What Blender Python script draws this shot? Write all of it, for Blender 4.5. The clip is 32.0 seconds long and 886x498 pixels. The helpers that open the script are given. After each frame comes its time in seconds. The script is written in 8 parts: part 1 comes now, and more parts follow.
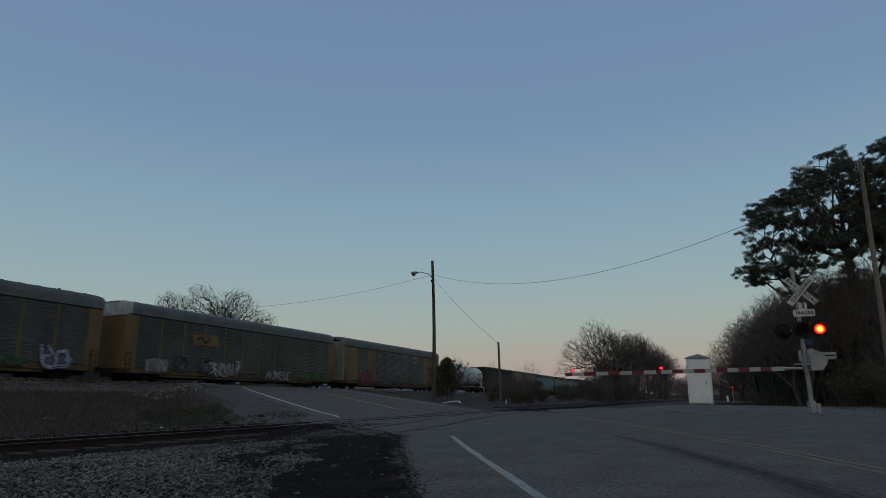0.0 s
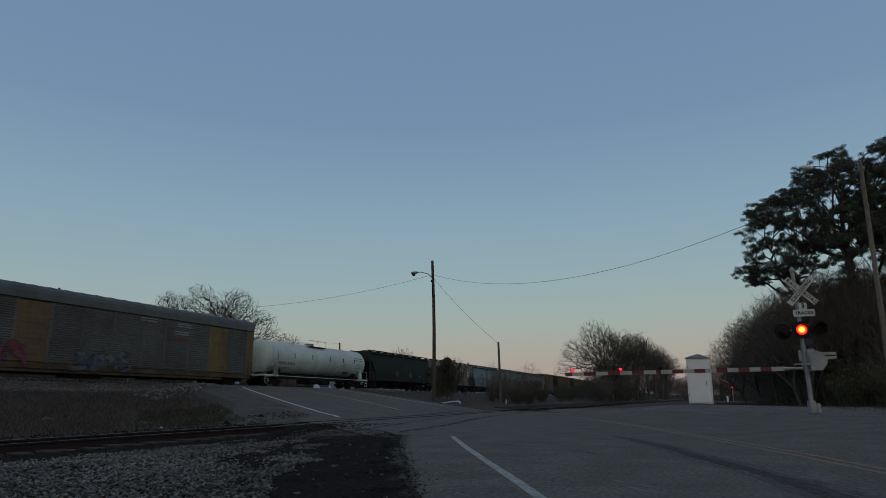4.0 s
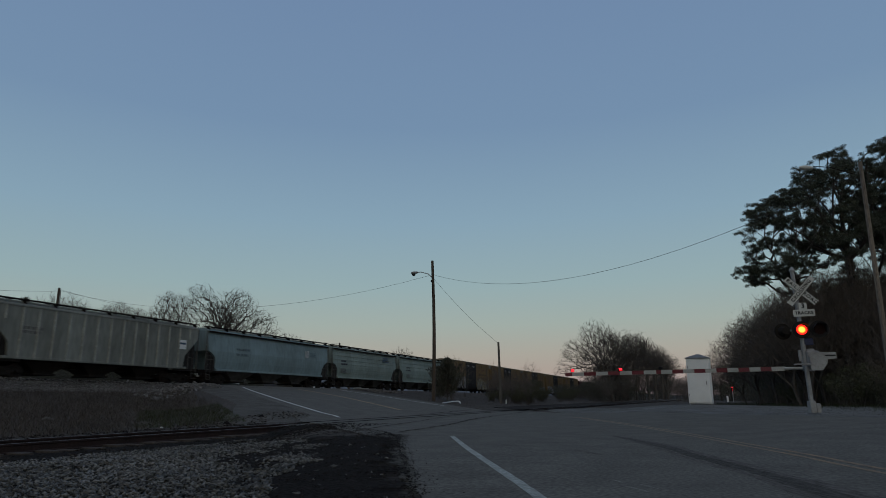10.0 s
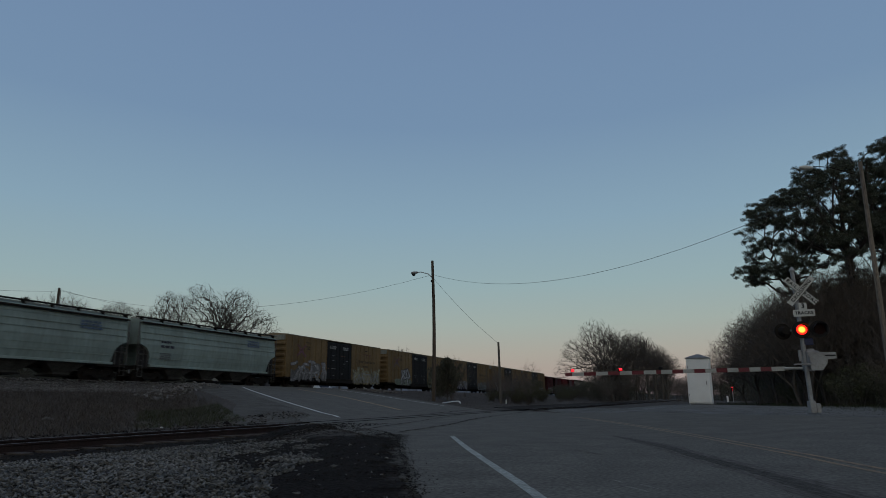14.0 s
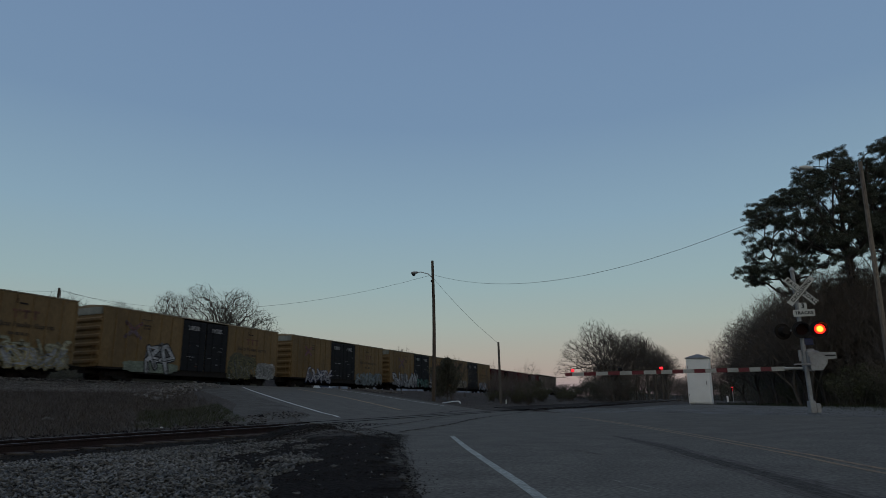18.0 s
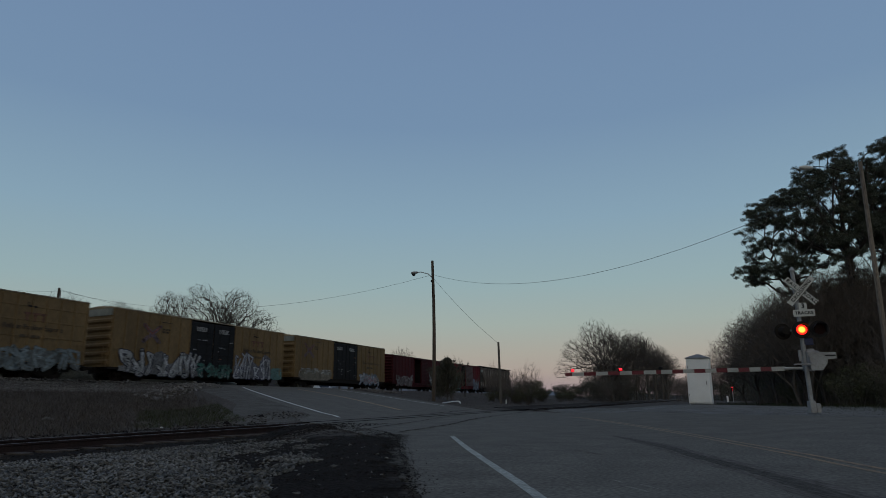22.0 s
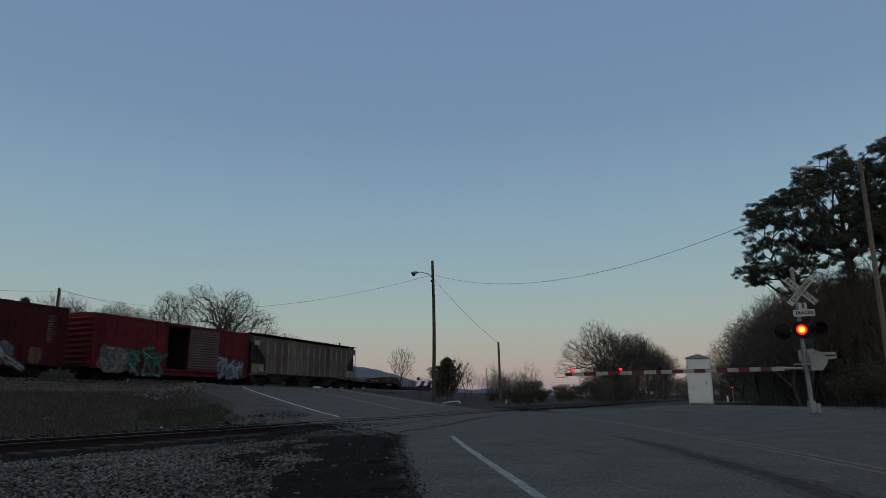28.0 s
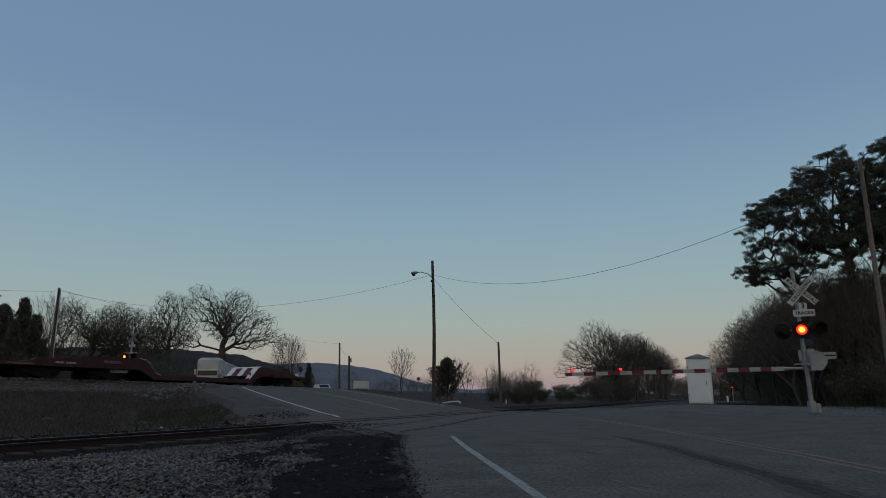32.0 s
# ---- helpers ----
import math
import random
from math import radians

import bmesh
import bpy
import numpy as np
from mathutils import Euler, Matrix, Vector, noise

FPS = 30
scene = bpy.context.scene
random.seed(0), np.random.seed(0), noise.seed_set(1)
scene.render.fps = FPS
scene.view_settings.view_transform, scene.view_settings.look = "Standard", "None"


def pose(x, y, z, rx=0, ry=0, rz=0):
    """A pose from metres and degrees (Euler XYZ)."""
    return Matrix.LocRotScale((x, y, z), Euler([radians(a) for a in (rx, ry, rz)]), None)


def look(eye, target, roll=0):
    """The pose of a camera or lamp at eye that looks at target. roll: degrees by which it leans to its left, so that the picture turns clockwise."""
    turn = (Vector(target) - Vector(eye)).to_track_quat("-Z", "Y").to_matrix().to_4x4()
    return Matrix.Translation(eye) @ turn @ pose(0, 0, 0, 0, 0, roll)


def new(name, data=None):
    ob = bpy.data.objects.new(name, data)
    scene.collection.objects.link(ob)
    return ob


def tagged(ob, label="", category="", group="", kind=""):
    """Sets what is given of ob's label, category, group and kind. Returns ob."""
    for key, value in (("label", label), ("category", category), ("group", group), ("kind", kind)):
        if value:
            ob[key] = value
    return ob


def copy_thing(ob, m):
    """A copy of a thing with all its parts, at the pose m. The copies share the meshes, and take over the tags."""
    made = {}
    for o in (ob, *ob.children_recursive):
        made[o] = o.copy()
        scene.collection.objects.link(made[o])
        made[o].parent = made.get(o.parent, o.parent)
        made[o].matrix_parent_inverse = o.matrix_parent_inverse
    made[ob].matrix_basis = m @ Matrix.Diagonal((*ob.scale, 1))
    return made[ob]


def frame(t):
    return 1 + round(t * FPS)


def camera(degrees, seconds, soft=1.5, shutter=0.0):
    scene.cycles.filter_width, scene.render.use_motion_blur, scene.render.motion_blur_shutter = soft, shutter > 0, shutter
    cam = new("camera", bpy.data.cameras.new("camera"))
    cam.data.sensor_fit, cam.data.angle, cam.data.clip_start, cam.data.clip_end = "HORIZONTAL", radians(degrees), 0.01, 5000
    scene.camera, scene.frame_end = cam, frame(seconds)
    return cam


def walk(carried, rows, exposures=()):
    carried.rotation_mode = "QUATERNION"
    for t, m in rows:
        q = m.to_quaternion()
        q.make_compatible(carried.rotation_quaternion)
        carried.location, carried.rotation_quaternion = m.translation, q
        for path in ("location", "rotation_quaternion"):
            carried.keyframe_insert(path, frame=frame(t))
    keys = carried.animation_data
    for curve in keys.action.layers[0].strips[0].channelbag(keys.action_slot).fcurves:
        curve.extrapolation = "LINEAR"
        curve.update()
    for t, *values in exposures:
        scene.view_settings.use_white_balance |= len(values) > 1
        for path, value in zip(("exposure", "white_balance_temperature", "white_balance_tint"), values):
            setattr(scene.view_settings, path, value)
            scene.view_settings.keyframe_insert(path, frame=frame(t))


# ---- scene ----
# world: x along the railway, y across it away from the eye, z up; road level near the eye is z = 0
EYE, FORWARD = (0.0, 0.0, 0.75), (math.cos(radians(22.811)) * math.cos(radians(13.922)), math.sin(radians(22.811)) * math.cos(radians(13.922)), math.sin(radians(13.922)))
cam = camera(70.71, 32.0, 0.85, 0.5)
STAND = look(EYE, Vector(EYE) + Vector(FORWARD), -0.698)
walk(cam, [(0.0, STAND), (32.0, STAND)], [(0.0, 0.0), (32.0, 0.0)])


# ---- sky and light ----
def srgb(r, g, b):
    return tuple((c / 255 / 12.92 if c < 10 else ((c / 255 + 0.055) / 1.055) ** 2.4) for c in (r, g, b)) + (1.0,)


def make_world():
    w = bpy.data.worlds.new("dusk")
    scene.world = w
    w.use_nodes = True
    nt = w.node_tree
    nt.nodes.clear()
    out = nt.nodes.new("ShaderNodeOutputWorld")
    bg = nt.nodes.new("ShaderNodeBackground")
    sky = nt.nodes.new("ShaderNodeTexSky")
    sky.sky_type, sky.sun_disc = "NISHITA", False
    sky.sun_elevation, sky.sun_rotation = radians(1.0), radians(250)
    scale = nt.nodes.new("ShaderNodeMix")
    scale.data_type, scale.blend_type = "RGBA", "MULTIPLY"
    scale.inputs["Factor"].default_value = 1.0
    scale.inputs["B"].default_value = (0.12, 0.12, 0.12, 1)
    nt.links.new(sky.outputs[0], scale.inputs["A"])
    # dusk gradient from the warm band over the horizon to the blue overhead
    co = nt.nodes.new("ShaderNodeTexCoord")
    sep = nt.nodes.new("ShaderNodeSeparateXYZ")
    nt.links.new(co.outputs["Generated"], sep.inputs[0])
    ramp = nt.nodes.new("ShaderNodeValToRGB")
    nt.links.new(sep.outputs["Z"], ramp.inputs[0])
    stops = [(0.0, (151, 134, 141)), (0.02, (162, 146, 149)), (0.045, (173, 161, 153)), (0.075, (171, 168, 159)), (0.12, (162, 175, 170)), (0.18, (150, 174, 179)), (0.28, (136, 165, 184)), (0.42, (118, 146, 176)), (0.6, (112, 138, 172)), (1.0, (98, 120, 158))]
    els = ramp.color_ramp.elements
    els[0].position, els[0].color = stops[0][0], srgb(*stops[0][1])
    els[1].position, els[1].color = stops[-1][0], srgb(*stops[-1][1])
    for p, c in stops[1:-1]:
        els.new(p).color = srgb(*c)
    mix = nt.nodes.new("ShaderNodeMix")
    mix.data_type = "RGBA"
    mix.inputs["Factor"].default_value = 0.93
    nt.links.new(scale.outputs["Result"], mix.inputs["A"])
    nt.links.new(ramp.outputs[0], mix.inputs["B"])
    nt.links.new(mix.outputs["Result"], bg.inputs[0])
    bg.inputs[1].default_value = 1.0
    nt.links.new(bg.outputs[0], out.inputs[0])


make_world()
glow = new("sun", bpy.data.lights.new("sun", "SUN"))
# the western afterglow behind the eye: broad and warm
glow.data.energy, glow.data.angle, glow.data.color = 0.62, radians(100), (1.0, 0.80, 0.42)
glow.matrix_world = look((-34, -16, 26), (0, 0, 0))


# ---- materials ----
def mat(name, col, rough=0.7, var=0.25, scale=3.0, bump=0.2, metal=0.0, second=None, fine=40.0, spec=0.4, island=0.0, obrand=0.0, stretch=(1, 1, 1), along=None):
    """Two noises of colour, the fine one also as relief; second: the colour of stains; island/obrand: change from piece to piece."""
    m = bpy.data.materials.new(name)
    m.use_nodes = True
    nt = m.node_tree
    b = nt.nodes["Principled BSDF"]
    b.inputs["Roughness"].default_value, b.inputs["Metallic"].default_value = rough, metal
    b.inputs["Specular IOR Level"].default_value = spec
    co = nt.nodes.new("ShaderNodeTexCoord")
    mp = nt.nodes.new("ShaderNodeMapping")
    mp.inputs["Scale"].default_value = stretch
    if along:
        mp.vector_type = "TEXTURE"
        mp.inputs["Rotation"].default_value, mp.inputs["Scale"].default_value = (0, 0, radians(along)), (5, 1, 1)
    nt.links.new(co.outputs["Object"], mp.inputs[0])

    def noise_at(s, detail, lo, hi):
        n = nt.nodes.new("ShaderNodeTexNoise")
        n.inputs["Scale"].default_value, n.inputs["Detail"].default_value = s, detail
        nt.links.new(mp.outputs[0], n.inputs["Vector"])
        r = nt.nodes.new("ShaderNodeMapRange")
        r.inputs["From Min"].default_value, r.inputs["From Max"].default_value = 0.3, 0.7
        r.inputs["To Min"].default_value, r.inputs["To Max"].default_value = lo, hi
        nt.links.new(n.outputs[0], r.inputs[0])
        return r.outputs[0]

    big, small = noise_at(scale, 4, 0, 1), noise_at(fine, 3, 1 - var, 1 + var)
    mx = nt.nodes.new("ShaderNodeMix")
    mx.data_type = "RGBA"
    c2 = second or tuple(c * (1 - var) for c in col)
    mx.inputs["A"].default_value, mx.inputs["B"].default_value = (*col, 1), (*c2, 1)
    nt.links.new(big, mx.inputs["Factor"])
    hsv = nt.nodes.new("ShaderNodeHueSaturation")
    nt.links.new(mx.outputs["Result"], hsv.inputs["Color"])
    value = small
    for amount, node, socket in ((island, "ShaderNodeNewGeometry", "Random Per Island"), (obrand, "ShaderNodeObjectInfo", "Random")):
        if amount:
            g = nt.nodes.new(node)
            r = nt.nodes.new("ShaderNodeMapRange")
            r.inputs["To Min"].default_value, r.inputs["To Max"].default_value = 1 - amount, 1 + amount
            nt.links.new(g.outputs[socket], r.inputs[0])
            mul = nt.nodes.new("ShaderNodeMath")
            mul.operation = "MULTIPLY"
            nt.links.new(value, mul.inputs[0])
            nt.links.new(r.outputs[0], mul.inputs[1])
            value = mul.outputs[0]
    nt.links.new(value, hsv.inputs["Value"])
    nt.links.new(hsv.outputs[0], b.inputs["Base Color"])
    if bump:
        bp = nt.nodes.new("ShaderNodeBump")
        bp.inputs["Strength"].default_value, bp.inputs["Distance"].default_value = bump, 0.02
        nt.links.new(small, bp.inputs["Height"])
        nt.links.new(bp.outputs[0], b.inputs["Normal"])
    return m


def glowing(name, col, strength):
    m = bpy.data.materials.new(name)
    m.use_nodes = True
    b = m.node_tree.nodes["Principled BSDF"]
    b.inputs["Base Color"].default_value = (*col, 1)
    b.inputs["Emission Color"].default_value, b.inputs["Emission Strength"].default_value = (*col, 1), strength
    return m


def pane(name, col):
    m = bpy.data.materials.new(name)
    m.use_nodes = True
    b = m.node_tree.nodes["Principled BSDF"]
    b.inputs["Base Color"].default_value, b.inputs["Roughness"].default_value = (*col, 1), 0.12
    b.inputs["Specular IOR Level"].default_value = 0.25
    return m


ASPHALT = mat("asphalt", (0.114, 0.109, 0.099), 0.95, 0.34, 1.3, 0.3, second=(0.084, 0.080, 0.073), fine=24, spec=0.12)
OLD_ASPHALT = mat("old_asphalt", (0.10, 0.096, 0.088), 1.0, 0.45, 0.9, 0.6, second=(0.068, 0.064, 0.058), fine=20, spec=0.08)
SOIL = mat("soil", (0.07, 0.062, 0.057), 1.0, 0.5, 0.25, 0.6, second=(0.05, 0.045, 0.041), fine=9, spec=0.08)
BLACK_DIRT = mat("black_dirt", (0.0105, 0.0085, 0.0085), 1.0, 0.6, 1.3, 0.8, second=(0.016, 0.0135, 0.013), fine=22, spec=0.05)
GRAVEL = mat("gravel", (0.118, 0.119, 0.118), 1.0, 0.35, 0.8, 0.6, second=(0.08, 0.078, 0.075), fine=16, spec=0.1, island=0.3)
STONE = mat("ballast_stone", (0.142, 0.141, 0.139), 0.95, 0.25, 0.35, 0.3, second=(0.056, 0.057, 0.057), island=0.75, spec=0.15)
DARK_STONE = mat("dark_ballast_stone", (0.075, 0.07, 0.068), 1.0, 0.25, 6, 0.3, second=(0.045, 0.04, 0.038), island=0.6, spec=0.1)
GRASS = mat("dry_grass", (0.082, 0.072, 0.066), 1.0, 0.3, 0.4, 0, second=(0.056, 0.050, 0.046), island=0.5, spec=0.05)
MAIN_STONE = mat("main_line_ballast", (0.165, 0.16, 0.16), 1.0, 0.3, 0.5, 0.4, second=(0.12, 0.116, 0.115), island=0.35, spec=0.1)
GREEN_GRASS = mat("green_grass", (0.040, 0.047, 0.026), 1.0, 0.3, 0.4, 0, second=(0.030, 0.036, 0.019), island=0.5, spec=0.05)
RUST_RAIL = mat("rusty_rail", (0.028, 0.0165, 0.0155), 0.85, 0.4, 2, 0.3, second=(0.017, 0.011, 0.0105), spec=0.2)
RAIL_TOP = mat("worn_rail_top", (0.2, 0.19, 0.185), 0.45, 0.2, 1, 0.05, metal=0.8)
TIE = mat("weathered_tie", (0.035, 0.028, 0.024), 0.95, 0.4, 4, 0.6, second=(0.06, 0.05, 0.045))
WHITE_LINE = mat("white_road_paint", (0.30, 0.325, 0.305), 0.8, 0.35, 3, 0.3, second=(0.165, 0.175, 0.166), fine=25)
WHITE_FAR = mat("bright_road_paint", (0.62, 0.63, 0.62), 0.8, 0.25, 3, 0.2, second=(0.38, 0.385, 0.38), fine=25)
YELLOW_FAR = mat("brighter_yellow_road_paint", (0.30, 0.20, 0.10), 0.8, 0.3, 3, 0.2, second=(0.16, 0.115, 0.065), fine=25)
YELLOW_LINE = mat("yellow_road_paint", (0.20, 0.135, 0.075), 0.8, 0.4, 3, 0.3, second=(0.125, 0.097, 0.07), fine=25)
RED_LINE = mat("red_stripe_paint", (0.092, 0.005, 0.015), 0.5, 0.2, 4, 0.1)
WHITE_PAINT = mat("white_paint", (0.62, 0.63, 0.64), 0.55, 0.1, 2, 0.05, second=(0.55, 0.56, 0.57))
SIGN_WHITE = mat("sign_white", (0.44, 0.46, 0.455), 0.6, 0.12, 6, 0.03, second=(0.34, 0.35, 0.345))
BLACK_PAINT = mat("black_paint", (0.012, 0.012, 0.014), 0.75, 0.3, 3, 0.05, spec=0.2)
ALU = mat("aluminium_paint", (0.25, 0.26, 0.27), 0.6, 0.2, 3, 0.1, metal=0.1, second=(0.17, 0.17, 0.18))
CONCRETE = mat("concrete", (0.16, 0.16, 0.155), 0.9, 0.2, 2, 0.4, second=(0.11, 0.11, 0.105))
POLE_WOOD = mat("pole_wood", (0.075, 0.058, 0.045), 0.9, 0.4, 2, 0.6, second=(0.04, 0.032, 0.027), stretch=(1, 1, 0.1))
GREY_WOOD = mat("grey_pole_wood", (0.095, 0.088, 0.08), 0.95, 0.3, 2, 0.5, second=(0.06, 0.056, 0.052), stretch=(1, 1, 0.1))
WIRE = mat("wire", (0.02, 0.02, 0.02), 0.6, 0.1, 1, 0)
BARK = mat("bark", (0.072, 0.062, 0.055), 0.95, 0.4, 2, 0.6, second=(0.042, 0.036, 0.033))
TWIG = mat("twigs", (0.105, 0.088, 0.077), 0.95, 0.2, 1, 0, second=(0.07, 0.058, 0.051), island=0.3)
TWIG_DARK = mat("dark_twigs", (0.055, 0.047, 0.042), 0.95, 0.2, 1, 0, second=(0.035, 0.03, 0.027), island=0.3)
NEEDLE = mat("pine_needles", (0.055, 0.063, 0.044), 0.85, 0.3, 1, 0, second=(0.036, 0.042, 0.029), island=0.5)
CEDAR = mat("cedar_leaves", (0.066, 0.068, 0.05), 0.8, 0.3, 1, 0, second=(0.045, 0.044, 0.036), island=0.5)
SHRUB = mat("shrub_leaves", (0.062, 0.068, 0.032), 0.85, 0.3, 1, 0, second=(0.04, 0.034, 0.024), island=0.5)
YELLOW_CAR = mat("yellow_car_paint", (0.172, 0.115, 0.055), 0.6, 0.18, 0.6, 0.1, second=(0.106, 0.072, 0.037), fine=12, stretch=(1, 1, 0.25), spec=0.15)
YELLOW_RACK = mat("yellow_rack_paint", (0.155, 0.096, 0.032), 0.6, 0.25, 0.7, 0.1, second=(0.085, 0.055, 0.024), fine=10, stretch=(1, 1, 0.25))
RACK_PANEL = mat("galvanised_panel", (0.075, 0.079, 0.075), 0.6, 0.25, 0.5, 0.1, metal=0.1, second=(0.042, 0.043, 0.04), fine=8, obrand=0.12)
RACK_BROWN = mat("rusty_galvanised_panel", (0.095, 0.094, 0.09), 0.6, 0.3, 0.5, 0.1, second=(0.055, 0.047, 0.042), fine=8, obrand=0.2)
RACK_ROOF = mat("grey_roof_steel", (0.105, 0.115, 0.115), 0.55, 0.2, 0.6, 0.1, metal=0.2, second=(0.07, 0.076, 0.076))
TANK_WHITE = mat("white_tank_paint", (0.50, 0.56, 0.54), 0.45, 0.1, 0.6, 0.05, second=(0.385, 0.425, 0.405), fine=6, stretch=(1, 1, 0.3))
GREEN_CAR = mat("dark_green_car_paint", (0.0175, 0.024, 0.018), 0.65, 0.25, 0.6, 0.1, second=(0.012, 0.0165, 0.0125), fine=8, spec=0.2)
GREY_CAR = mat("grey_hopper_paint", (0.20, 0.212, 0.196), 0.65, 0.2, 0.5, 0.1, second=(0.12, 0.124, 0.112), fine=6, stretch=(1, 1, 0.2), spec=0.2)
BLUE_CAR = mat("blue_grey_hopper_paint", (0.19, 0.26, 0.285), 0.6, 0.15, 0.5, 0.1, second=(0.14, 0.185, 0.2), fine=6, stretch=(1, 1, 0.2), spec=0.2)
PALE_CAR = mat("pale_grey_hopper_paint", (0.22, 0.275, 0.26), 0.6, 0.15, 0.5, 0.1, second=(0.165, 0.2, 0.19), fine=6, stretch=(1, 1, 0.2), spec=0.2)
TAN_CAR = mat("rusty_tan_hopper_paint", (0.135, 0.112, 0.10), 0.75, 0.35, 0.45, 0.15, second=(0.066, 0.05, 0.043), fine=5, stretch=(1, 1, 0.15), spec=0.2)
MAROON_CAR = mat("maroon_car_paint", (0.060, 0.0065, 0.010), 0.65, 0.25, 0.6, 0.1, second=(0.034, 0.006, 0.008), fine=8, stretch=(1, 1, 0.25), spec=0.15)
RED_CAR = mat("red_car_paint", (0.128, 0.0125, 0.018), 0.65, 0.25, 0.6, 0.1, second=(0.066, 0.011, 0.014), fine=8, stretch=(1, 1, 0.25), spec=0.15)
FADED_RED = mat("faded_red_door", (0.105, 0.066, 0.068), 0.7, 0.25, 0.6, 0.1, second=(0.07, 0.043, 0.045), fine=8)
FLAT_RED = mat("flatcar_red", (0.058, 0.010, 0.012), 0.75, 0.3, 0.6, 0.1, second=(0.028, 0.009, 0.010), fine=8)
# grime here and wheel steel below are darkened further for shade under cars
UNDER = mat("grimy_shaded_underframe", (0.011, 0.010, 0.0095), 0.85, 0.4, 2, 0.3, second=(0.018, 0.014, 0.012), spec=0.15)
# near-black base holds the shade of car insides and hopper ends
SHADE_BLACK = mat("dark_interior", (0.012, 0.010, 0.010), 0.9, 0.3, 2, 0.1)
WHEEL = mat("wheel_steel", (0.026, 0.019, 0.017), 0.7, 0.3, 3, 0.1, metal=0.2, spec=0.2)
FADED_TEXT = mat("faded_lettering", (0.06, 0.042, 0.026), 0.8, 0.3, 5, 0)
WHITE_MARK = mat("white_marking", (0.3, 0.3, 0.31), 0.7, 0.35, 4, 0)
GLASS_DARK = pane("dark_glass", (0.02, 0.022, 0.025))
def flasher_glow():
    """A lit lens: yellow-hot over the bulb, deep red at the rim."""
    m = glowing("lit_flasher_lens", (1.0, 0.012, 0.006), 1.0)
    nt = m.node_tree
    co, sep, cmb = (nt.nodes.new("ShaderNode" + k) for k in ("TexCoord", "SeparateXYZ", "CombineXYZ"))
    nt.links.new(co.outputs["Object"], sep.inputs[0])
    nt.links.new(sep.outputs["X"], cmb.inputs["X"])
    nt.links.new(sep.outputs["Z"], cmb.inputs["Z"])
    far_out = nt.nodes.new("ShaderNodeVectorMath")
    far_out.operation = "LENGTH"
    nt.links.new(cmb.outputs[0], far_out.inputs[0])
    ramp = nt.nodes.new("ShaderNodeValToRGB")
    ramp.color_ramp.interpolation = "EASE"
    els = ramp.color_ramp.elements
    els[0].position, els[0].color = 0.055, (1.0, 0.62, 0.06, 1)
    els[1].position, els[1].color = 0.15, (0.75, 0.006, 0.006, 1)
    els.new(0.085).color = (1.0, 0.30, 0.02, 1)
    els.new(0.115).color = (1.0, 0.03, 0.01, 1)
    nt.links.new(far_out.outputs["Value"], ramp.inputs[0])
    b = nt.nodes["Principled BSDF"]
    nt.links.new(ramp.outputs[0], b.inputs["Emission Color"])
    b.inputs["Emission Strength"].default_value = 2.4
    return m


LAMP_ON = flasher_glow()
LAMP_SMALL = glowing("lit_small_red_lamp", (1.0, 0.015, 0.025), 2.5)
LAMP_OFF = mat("dark_red_lens", (0.012, 0.001, 0.001), 0.5, 0.1, 4, 0, spec=0.08)
ORANGE = mat("orange_reflector", (0.14, 0.05, 0.018), 0.4, 0.2, 3, 0)


